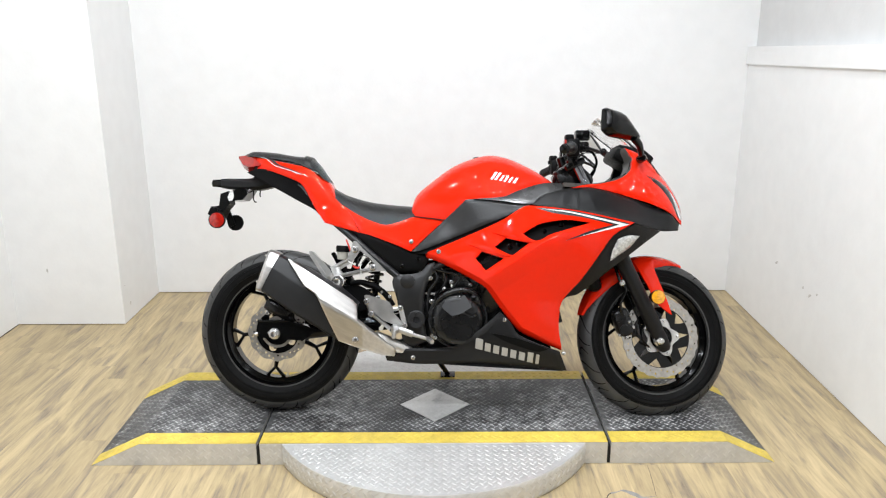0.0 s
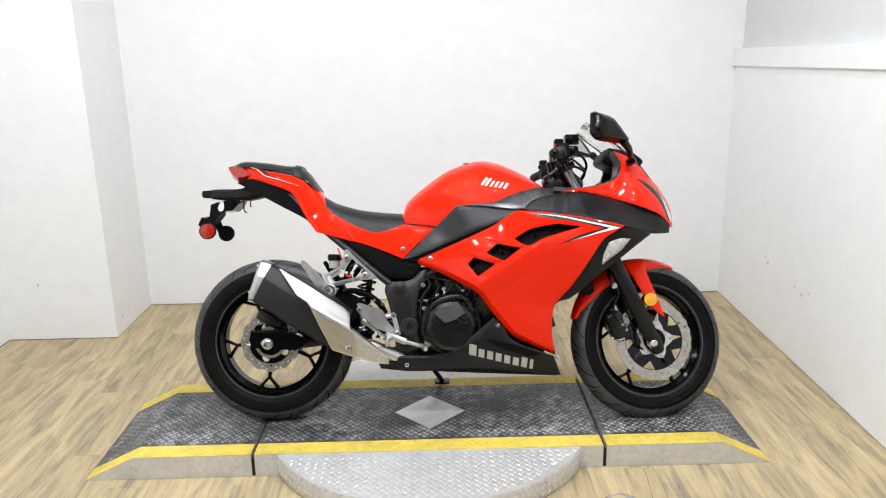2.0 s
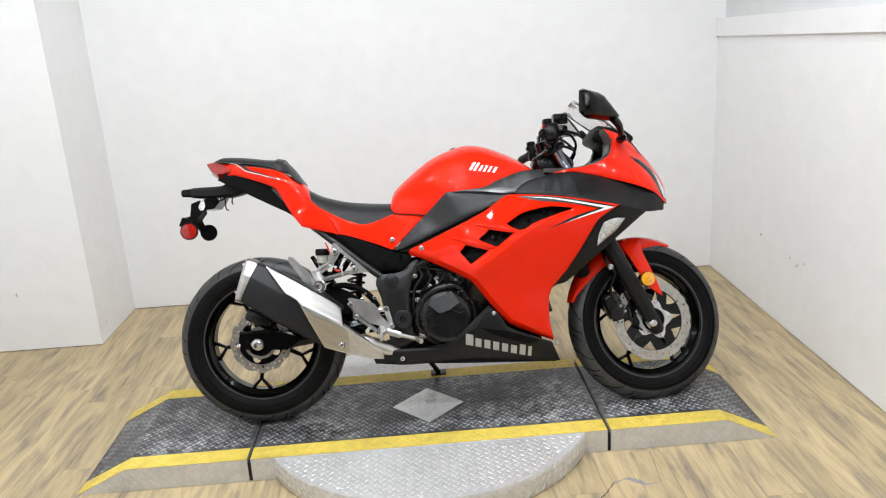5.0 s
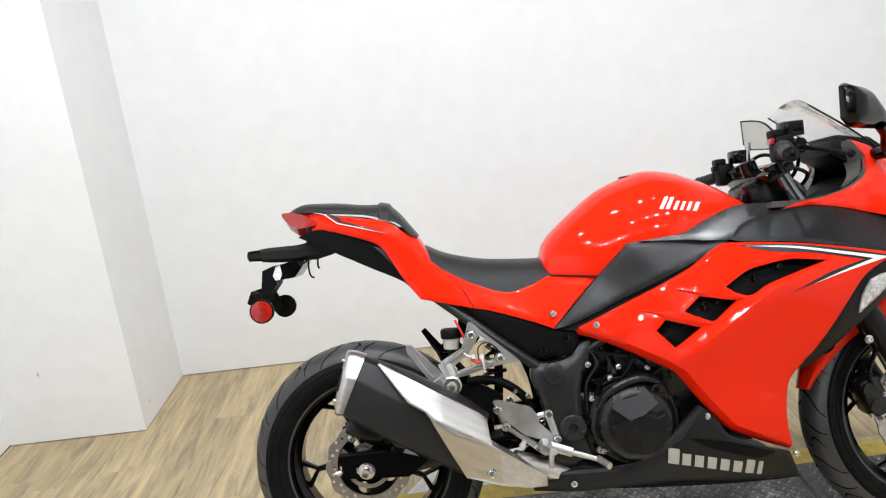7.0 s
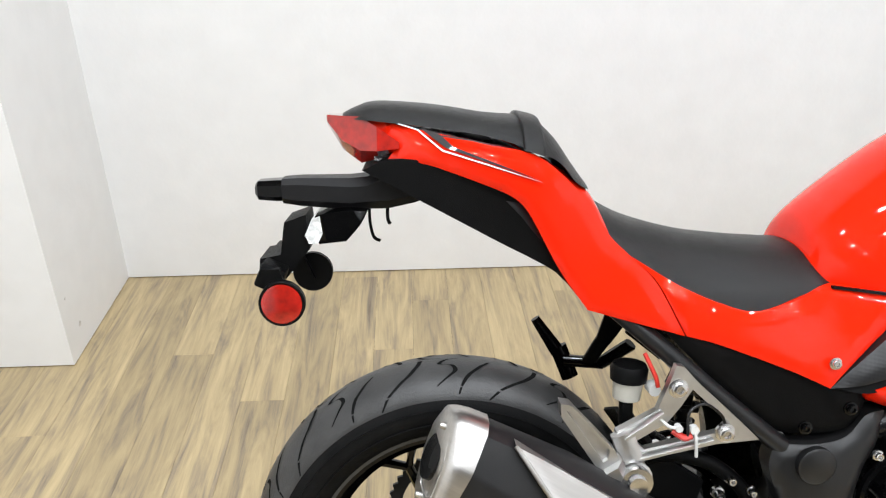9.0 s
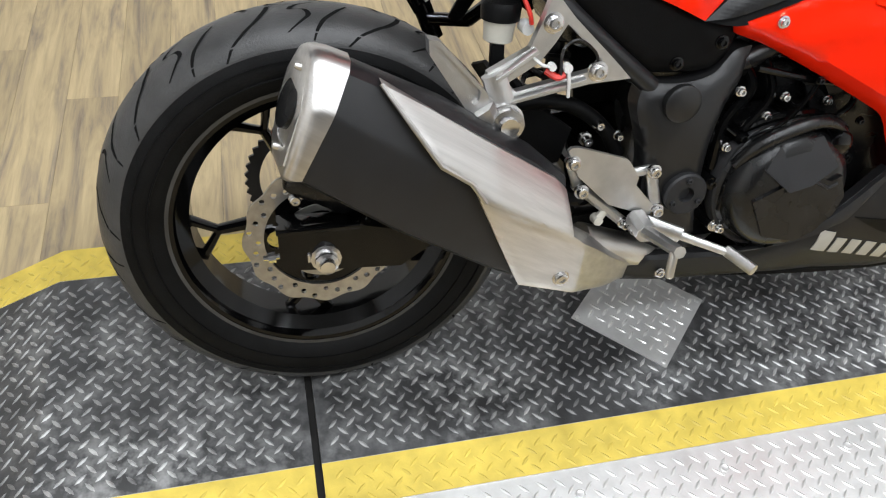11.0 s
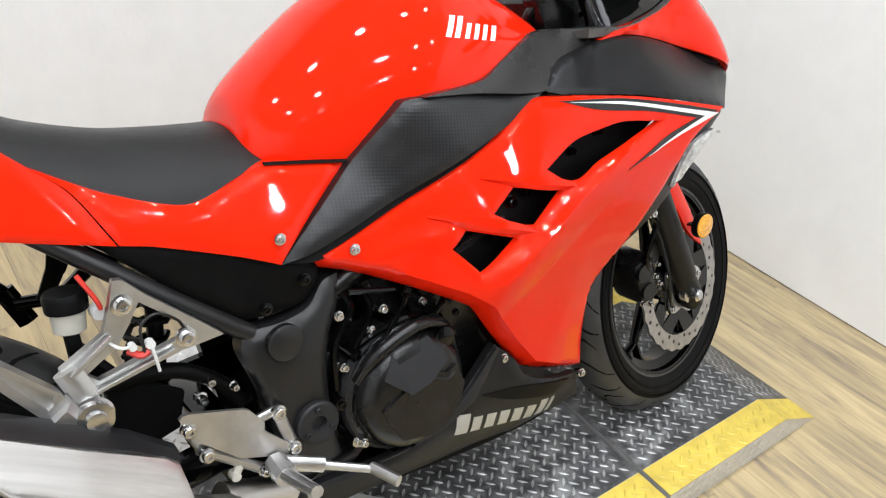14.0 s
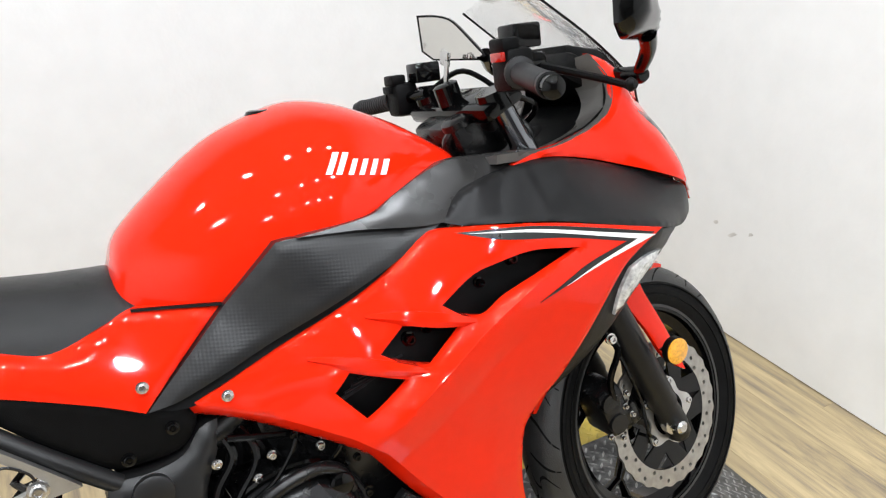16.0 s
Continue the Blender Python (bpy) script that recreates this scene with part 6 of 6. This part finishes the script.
part("outlet_bore", rod((-0.724, -0.191, 0.534), (-0.7365, -0.1930, 0.5405), [(0, 0.030), (1.0, 0.030)], 24), ENGINE_BLACK, cap, "dark outlet bore")
for px, pz in ((-0.717, 0.583), (-0.750, 0.490)):
    part("cap_rivet", rod((px + 0.004, -0.200, pz - 0.002), (px - 0.0072, -0.2015, pz + 0.0036), [(0, 0.0045), (0.8, 0.0045), (1.0, 0.003)], 12), STEEL, cap)
def SHIELD_W(P):
    """The rounded upper strip of the shield, then its flat flank, drawn in towards the pipe."""
    P = np.atleast_2d(P)
    q = -((P[:, 0] + 0.632) * 0.555 + (P[:, 1] - 0.572) * 0.832)
    return 0.232 + 0.040 * np.sin(np.clip(q / 0.066, 0, 1) * math.pi / 2) - 0.15 * np.maximum(0, P[:, 0] + 0.5)


SHIELD_FOOT = [(-0.634, 0.572), (-0.572, 0.481), (-0.536, 0.456), (-0.519, 0.431), (-0.460, 0.394), (-0.392, 0.354)]
shield = part("heat_shield", panel(dense([(-0.634, 0.572), (-0.576, 0.536), (-0.523, 0.501), (-0.466, 0.463), (-0.412, 0.426), (-0.397, 0.410)] + SHIELD_FOOT[::-1], 0.006)[:-1],
                                   SHIELD_W, 0.006, curve=False, rnd=0.003, thick=0.020, off=0.006), STEEL, muffler, "brushed steel heat shield", smooth=30)
part("shield_lip", tube([(x, -float(SHIELD_W([(x, z)])[0]) - 0.0045, z) for x, z in dense(SHIELD_FOOT[:4], 0.008)], 0.0030, 8, 1), STEEL, shield, "bright rolled lip")
def LINK_W(P):
    """The flank under the shield, folded in below its edge and drawn in to the pipe."""
    P = np.atleast_2d(P)
    low = -((P[:, 0] + 0.517) * 0.514 + (P[:, 1] - 0.429) * 0.858)
    return 0.274 - 0.22 * np.clip(low, 0, 1) - 0.15 * np.maximum(0, P[:, 0] + 0.50) - 0.5 * np.maximum(0, P[:, 0] + 0.375)


part("link_box", panel(dense([(-0.391, 0.356), (-0.340, 0.312), (-0.300, 0.275), (-0.262, 0.245), (-0.266, 0.218), (-0.310, 0.226), (-0.390, 0.258), (-0.459, 0.284), (-0.490, 0.352), (-0.526, 0.434), (-0.460, 0.393), (-0.391, 0.356)], 0.006)[:-1], LINK_W, 0.006, curve=False, rnd=0.003, thick=0.05),
     STEEL, muffler, "brushed steel joining box", smooth=30)
part("shield_bolt", bolt(-0.400, -float(LINK_W([(-0.400, 0.288)])[0]) - 0.003, 0.288, 0.009, 0.005), BOLT, muffler)
part("exhaust_pipe", tube([(-0.34, -0.155, 0.285), (-0.26, -0.14, 0.250), (-0.20, -0.12, 0.225), (-0.05, -0.05, 0.19)], 0.026, 14), STEEL, bike, "steel exhaust pipe")

# fork, front brake, fender
for yb, yt in ((-0.126, -0.116), (0.080, 0.098)):
    leg = part("fork_leg", rod((0.730, yb, 0.228), (0.566, yt, 0.572), [(0, 0.016), (0.03, 0.024), (0.12, 0.027), (0.22, 0.025), (0.24, 0.0285), (0.9, 0.0285), (1.0, 0.030)], 24), BELLY_GREY, bike, "dark grey fork leg")
    part("fork_tube", rod((0.566, yt, 0.572), (0.398, math.copysign(0.108, yt), 0.925), [(0, 0.0215), (0.78, 0.0215), (0.8, 0.019), (1, 0.019)], 20), CHROME, leg, "polished fork tube")
part("axle_end", rod((FC[0], -0.075, FC[1]), (FC[0], -0.164, FC[1]), [(0, 0.016), (0.55, 0.016), (0.56, 0.021), (0.72, 0.021), (0.74, 0.014), (0.95, 0.013), (1.0, 0.008)], 12), BOLT, bike, "bright front axle nut")
part("axle_end", rod((FC[0], 0.075, FC[1]), (FC[0], 0.145, FC[1]), [(0, 0.016), (0.55, 0.016), (0.6, 0.02), (1.0, 0.018)], 12), BOLT, bike)
arc = lambda a, r, y: (FC[0] + r * math.cos(a), y + WY, FC[1] + r * math.sin(a))
rings = []
for v in np.linspace(163, 66, 22):
    a = radians(v)
    f = (163 - v) / 97
    hw = 0.012 + 0.054 * math.sin(math.pi * min(1, 0.06 + f * 0.90)) ** 0.9
    drop = 0.010 + 0.045 * math.sin(math.pi * f) ** 0.8
    R = FR + 0.008 + 0.012 * math.sin(math.pi * f)
    outer = [(-hw, -drop), (-hw * 0.98, -drop * 0.4), (-hw * 0.75, -0.006), (-hw * 0.35, 0.002), (0, 0.004), (hw * 0.35, 0.002), (hw * 0.75, -0.006), (hw * 0.98, -drop * 0.4), (hw, -drop)]
    ring = [arc(a, R + q, y) for y, q in outer] + [arc(a, R + q - 0.003, y * 0.95) for y, q in outer[::-1]]
    rings.append(ring)
fender = part("front_fender", loft(rings), RED, bike, "glossy red front fender", smooth=50)
fender.matrix_basis = STEER
FEND_W = surface([(0.60, 0.55, 0.085), (0.70, 0.55, 0.090), (0.66, 0.45, 0.128), (0.75, 0.34, 0.135), (0.72, 0.45, 0.120)])
both("fender_arm", panel([(0.612, 0.555), (0.645, 0.572), (0.692, 0.560), (0.690, 0.516), (0.698, 0.480), (0.707, 0.449), (0.722, 0.400), (0.735, 0.350), (0.712, 0.364), (0.676, 0.397), (0.650, 0.459), (0.626, 0.521)], FEND_W, rnd=0.006, thick=0.008), RED, "red fender arm beside the fork", fender)
am = part("side_reflector", rod((0.689, -0.158, 0.429), (0.689, -0.172, 0.429), [(0, 0.026), (0.85, 0.026), (1.0, 0.024), (0.9, 0.023)], 28), BLACK_PLASTIC, bike, "round reflector housing")
part("lens", rod((0.689, -0.168, 0.429), (0.689, -0.1745, 0.429), [(0, 0.0245), (0.7, 0.0245), (1.0, 0.020)], 28), AMBER, am, "amber reflector lens")
part("reflector_stay", bar((0.689, -0.135, 0.425), (0.689, -0.160, 0.428), 0.02, 0.006), BLACK_PLASTIC, am)
cal = part("front_caliper", join(box((0.578, -0.085, 0.330), (0.060, 0.085, 0.105), 0.016, pose(0, 0, 0, 0, -20, 0)), box((0.615, -0.10, 0.300), (0.06, 0.03, 0.05), 0.01, pose(0, 0, 0, 0, -20, 0)),
                                 rod((0.565, -0.08, 0.350), (0.562, -0.132, 0.350), [(0, 0.022), (1, 0.019)], 16), rod((0.580, -0.08, 0.306), (0.578, -0.132, 0.306), [(0, 0.022), (1, 0.019)], 16)), ENGINE_BLACK, bike, "black front brake caliper")
for x, z in ((0.60, 0.36), (0.61, 0.315), (0.585, 0.275), (0.558, 0.285), (0.595, 0.335)):
    part("caliper_bolt", bolt(x, -0.130, z, 0.0042, 0.005), BOLT, cal)
part("brake_hose", tube([(0.575, -0.125, 0.345), (0.560, -0.135, 0.40), (0.578, -0.14, 0.455), (0.560, -0.130, 0.485), (0.54, -0.11, 0.56)], 0.006, 8), GLOSS_BLACK, bike, "black brake hose")
part("hose_bolt", bolt(0.566, -0.140, 0.478, 0.008, 0.006), BOLT, bike)
part("sensor_wire", tube([(0.67, -0.12, 0.24), (0.64, -0.135, 0.27), (0.63, -0.135, 0.33), (0.60, -0.14, 0.40), (0.575, -0.135, 0.46)], 0.0035, 6), GLOSS_BLACK, bike)
part("sensor_bracket", plate([(0.635, 0.235), (0.672, 0.245), (0.712, 0.252), (0.722, 0.232), (0.700, 0.225), (0.668, 0.215), (0.648, 0.205)], -0.095, -0.088, (), 0.02), ALU, bike, "pale sensor bracket")
part("cooling_duct", box((0.46, 0, 0.50), (0.05, 0.22, 0.12), 0.02, pose(0, 0, 0, 0, -26, 0)), BLACK_PLASTIC, bike)

# controls and instruments
part("top_clamp", join(box((0.395, 0, 0.915), (0.08, 0.27, 0.028), 0.01, pose(0, 0, 0, 0, -25, 0)), rod((0.398, -0.108, 0.910), (0.388, -0.108, 0.937), [(0, 0.030), (1, 0.027)], 18), rod((0.398, 0.108, 0.910), (0.388, 0.108, 0.937), [(0, 0.030), (1, 0.027)], 18)), GLOSS_BLACK, bike, "black upper fork clamp")
part("steering_head", join(box((0.385, 0, 0.862), (0.085, 0.15, 0.085), 0.012, pose(0, 0, 0, 0, -25, 0)), tube([(0.36, -0.07, 0.90), (0.33, -0.05, 0.86), (0.36, -0.03, 0.82)], 0.008, 8), tube([(0.43, -0.08, 0.90), (0.46, -0.10, 0.86), (0.44, -0.09, 0.82)], 0.007, 8), rod((0.352, -0.055, 0.885), (0.346, -0.055, 0.900), [(0, 0.026), (0.7, 0.026), (1, 0.020)], 18)), ENGINE_BLACK, bike, "black steering head with cables")
part("ignition", rod((0.375, 0, 0.92), (0.365, 0, 0.955), [(0, 0.022), (0.9, 0.022), (1, 0.016)], 18), GLOSS_BLACK, bike, "black ignition lock")
part("key", join(box((0.372, 0.0, 0.972), (0.004, 0.012, 0.04), 0.001, pose(0, 0, 0, 20, 0, 0)), box((0.376, 0.006, 0.995), (0.008, 0.026, 0.026), 0.003, pose(0, 0, 0, 20, 0, 0))), BOLT, bike, "steel key in the lock")


def handlebar(sgn):
    A, B = (Vector((0.402, -0.115, 0.978)), Vector((0.316, -0.372, 0.942))) if sgn < 0 else (Vector((0.390, 0.115, 0.938)), Vector((0.338, 0.320, 0.918)))
    d = (B - A)
    barp = part("handlebar", rod(A, B, [(0, 0.011), (1, 0.011)], 14), GLOSS_BLACK, bike, "black clip-on handlebar")
    grip0, grip1 = A + d * 0.46, A + d * 0.96
    part("grip", rod(grip0, grip1, [(0, 0.023), (0.04, 0.023), (0.06, 0.0155)] + [(0.08 + 0.82 * k / 24, 0.0165 if k % 2 else 0.0150) for k in range(25)] + [(0.94, 0.0175), (1.0, 0.0175)], 18), SATIN_GREY, barp, "ribbed grey rubber grip")
    part("bar_end", rod(grip1, B + d * 0.04, [(0, 0.015), (0.8, 0.0155), (1.0, 0.010)], 16), GLOSS_BLACK, barp, "dark steel bar-end weight")
    part("switch_box", join(box(tuple(A + d * 0.34), (0.048, 0.05, 0.062), 0.01), box(tuple(A + d * 0.34 + Vector((-0.012, 0, 0.036))), (0.03, 0.04, 0.02), 0.005)), BLACK_PLASTIC, barp, "black switch housing")
    part("switch", box(tuple(A + d * 0.36 + Vector((-0.026, 0, 0.020))), (0.008, 0.03, 0.014), 0.002), RED_LENS if sgn < 0 else BLACK_PLASTIC, barp, "red stop switch" if sgn < 0 else "")
    part("master_cylinder", join(box(tuple(A + d * 0.22 + Vector((0.03, 0, 0.0))), (0.04, 0.07, 0.035), 0.008), box(tuple(A + d * 0.20 + Vector((0.028, 0, 0.042))), (0.05, 0.045, 0.036), 0.004)), GLOSS_BLACK, barp, "black lever cylinder and reservoir")
    lev = [tuple(A + d * 0.30 + Vector((0.045, 0, 0.0))), tuple(A + d * 0.55 + Vector((0.075, 0, -0.004))), tuple(A + d * 0.80 + Vector((0.108, 0, -0.010))), tuple(A + d * 0.95 + Vector((0.125, 0, -0.014)))]
    part("lever", join(tube(lev, 0.0065, 8, 5, 0.005), rod(lev[-1], tuple(Vector(lev[-1]) + Vector((0.004, sgn * 0.014, 0))), [(0, 0.006), (0.5, 0.010), (1, 0.006)], 10)), BLACK_PLASTIC, barp, "black hand lever")


handlebar(-1)
handlebar(1)
part("instrument", join(box((0.600, 0, 0.935), (0.12, 0.19, 0.05), 0.015, pose(0, 0, 0, 0, 30, 0)), box((0.612, 0, 0.962), (0.10, 0.15, 0.045), 0.008, pose(0, 0, 0, 0, 12, 0)), box((0.665, 0, 0.945), (0.07, 0.13, 0.05), 0.012, pose(0, 0, 0, 0, 40, 0))), BLACK_PLASTIC, bike, "black instrument pod")
part("cockpit_tray", body([(0.36, 0.74, 0.79, 0.15, 0.14), (0.42, 0.76, 0.815, 0.158, 0.150), (0.52, 0.79, 0.845, 0.138, 0.132), (0.60, 0.83, 0.885, 0.122, 0.115), (0.69, 0.86, 0.89, 0.06, 0.05)], 4, 16, 4), BLACK_PLASTIC, bike)
both("cowl_lining", panel([(0.372, 0.815), (0.50, 0.80), (0.68, 0.75), (0.76, 0.76), (0.73, 0.86), (0.64, 0.935), (0.585, 0.962), (0.598, 0.93), (0.583, 0.885), (0.545, 0.860), (0.485, 0.845)], NOSE_W, 0.02, 0, 0.003, -0.017), BLACK_PLASTIC, "black lining inside the cowl")
RIM_LINE = spline([(0.345, 0.842), (0.430, 0.838), (0.485, 0.843), (0.545, 0.858), (0.585, 0.885), (0.600, 0.930), (0.578, 0.973)], 6)
rim_rings = []
for i, (x, z) in enumerate(RIM_LINE):
    w = float(NOSE_W([(x, z)])[0]) - 0.003
    f = i / (len(RIM_LINE) - 1)
    fall, run = 0.010 + 0.004 * math.sin(math.pi * f), 0.088 - 0.034 * f
    rim_rings.append([(x, -w, z + 0.002), (x - 0.010 * f, -w + run * 0.5, z - fall * 0.35), (x - 0.024 * f, -w + run, z - fall), (x - 0.024 * f, -w + run, z - fall - 0.008), (x, -w + 0.002, z - 0.012)])
both("cockpit_rim", loft(rim_rings), LIP_GREY, "satin grey inner rim of the cowl", smooth=60)
for pts in ([(0.40, -0.10, 0.935), (0.46, -0.06, 0.97), (0.50, 0.0, 0.93), (0.47, 0.05, 0.86)], [(0.41, -0.12, 0.93), (0.47, -0.11, 0.90), (0.45, -0.05, 0.85)], [(0.39, 0.11, 0.94), (0.45, 0.08, 0.97), (0.50, 0.02, 0.92)]):
    part("cable", tube(pts, 0.005, 8), GLOSS_BLACK, bike)

# side stand on the far side, down to the deck
stand_top = Vector((-0.14, 0.12, 0.20))
lean = radians(15)
foot_x, foot_y = -0.07, 0.26
foot_z = foot_y * math.tan(lean)
part("side_stand", join(rod(stand_top, (foot_x, foot_y, foot_z + 0.008), [(0, 0.012), (1, 0.010)], 12), box((foot_x, foot_y + 0.005, foot_z + 0.005), (0.06, 0.05, 0.006), 0.002, pose(0, 0, 0, 15, 0, 0))), GLOSS_BLACK, bike, "black side stand")
part("stand_spring", tube([(-0.13 + 0.008 * math.cos(k * 1.3), 0.10 + 0.001 * k, 0.21 - 0.0016 * k + 0.008 * math.sin(k * 1.3)) for k in range(40)], 0.002, 5, 1), BOLT, bike)

# ---- floor planks, laid along the room ----
PW, PL = 0.118, 1.22
edge = 0.0003
pm = bmesh.new()
bmesh.ops.create_cube(pm, size=1)
for v in pm.verts:
    up = v.co.z > 0
    v.co = Vector((v.co.x * (PW - (2.4 * edge if up else edge)), v.co.y * (PL - (2.4 * edge if up else edge)), -0.0035 if not up else 0.0))
pme = bpy.data.meshes.new("plank")
pm.to_mesh(pme)
pm.free()
pme.materials.append(WOOD)
rng = random.Random(5)
cols = int((RIGHT + 0.1 - LEFT) / PW) + 1
far = []
for i in range(cols):
    shift = rng.random() * PL
    x = LEFT + PW * (i + 0.5)
    for j in range(-1, 7):
        y = BACK + 0.1 - shift - PL * (j - 0.5)
        if y < REAR + PL / 2 - 0.1:
            continue
        if y < -3.4:
            far.append((x, y))
            continue
        y1 = min(y + PL / 2, BACK + 0.05)
        y0 = y - PL / 2
        if y1 - y0 < 0.02:
            continue
        ob = new("plank", pme)
        ob.location = (x, (y0 + y1) / 2, 0)
        ob.scale = (1, (y1 - y0) / PL, 1)
        ob.parent = floor
fb = bmesh.new()
for x, y in far:
    vs = [fb.verts.new((x + a * (PW - 2 * edge) / 2, y + b * (PL - 2 * edge) / 2, 0)) for a, b in ((-1, -1), (1, -1), (1, 1), (-1, 1))]
    fb.faces.new(vs)
tagged(part("far_planks", fb, WOOD, floor, smooth=0), kind="stuff")


# ---- wear: scuffs on the walls, a cracked plank beside the deck ----
SCUFF = material("grey_scuff", (0.60, 0.585, 0.56), 0.8, vary=0.3, scale=60)
CRACK = material("dark_crack", (0.07, 0.06, 0.055), 0.9, vary=0.3, scale=40)
MEND = material("grey_filler", (0.26, 0.25, 0.24), 0.8, vary=0.2, scale=40)


def smudge(owner, centre, u, v, seed):
    """A thin uneven smudge on a wall, spanned by u and v."""
    r = random.Random(seed)
    bm = bmesh.new()
    c, u, v = Vector(centre), Vector(u), Vector(v)
    ring = [bm.verts.new(c + u * math.cos(a) * r.uniform(0.5, 1.0) + v * math.sin(a) * r.uniform(0.5, 1.0)) for a in (2 * math.pi * k / 11 for k in range(11))]
    bm.faces.new(ring)
    part("scuff", bm, SCUFF, owner, smooth=0)


east, pillar = bpy.data.objects["wall_east"], bpy.data.objects["wall_pillar"]
for y, z, a in ((0.906, 0.37, 0.020), (0.464, 0.357, 0.012), (0.528, 0.33, 0.018), (0.60, 0.345, 0.010), (-0.3, 0.41, 0.014)):
    smudge(east, (RIGHT + (y - BACK) * 0.022 - 0.0006, y, z), (0.0005, a, -a * 0.6), (0.0002, 0.004, 0.007), int(z * 1000))
smudge(pillar, (-2.10, PILLAR_Y - 0.0006, 0.296), (0.006, 0, 0), (0, 0, 0.016), 3)
for y, z, a in ((1.146, 0.085, 0.012), (1.10, 0.20, 0.006)):
    smudge(pillar, (PILLAR_X + 0.0006, y, z), (0, a, 0), (0, 0.003, a), int(z * 1000))


def line(pts, widths):
    bm = bmesh.new()
    P = [Vector((x, y, 0.0006)) for x, y in pts]
    prev = None
    for i, (p, w) in enumerate(zip(P, widths)):
        d = (P[min(i + 1, len(P) - 1)] - P[max(i - 1, 0)]).normalized()
        n = Vector((-d.y, d.x, 0)) * w
        row = (bm.verts.new(p - n), bm.verts.new(p + n))
        if prev:
            bm.faces.new((prev[0], prev[1], row[1], row[0]))
        prev = row
    return bm


rc = random.Random(9)
trunk = spline([(0.46, -0.485), (0.432, -0.520), (0.415, -0.545), (0.385, -0.572), (0.345, -0.625), (0.318, -0.655), (0.26, -0.72), (0.20, -0.79)], 5)
part("crack", line([(x + rc.uniform(-.002, .002), y + rc.uniform(-.002, .002)) for x, y in trunk], [rc.uniform(0.0010, 0.0026) for _ in trunk]), CRACK, floor, smooth=0)
part("crack", line([(0.625, -0.318), (0.618, -0.40), (0.606, -0.50)], [0.0005, 0.0010, 0.0006]), CRACK, floor, smooth=0)
mend = spline([(0.46, -0.485), (0.482, -0.478), (0.505, -0.470), (0.535, -0.490), (0.555, -0.508), (0.575, -0.508), (0.604, -0.503)], 4)
part("filler", line(mend, [0.004, 0.0045, 0.004, 0.003, 0.0025, 0.002, 0.0025, 0.004, 0.006, 0.007, 0.008, 0.010, 0.011, 0.010, 0.009, 0.008, 0.006, 0.005, 0.004, 0.004, 0.003, 0.002, 0.002, 0.001, 0.001][:len(mend)]), MEND, floor, "grey filler in a cracked plank", smooth=0)
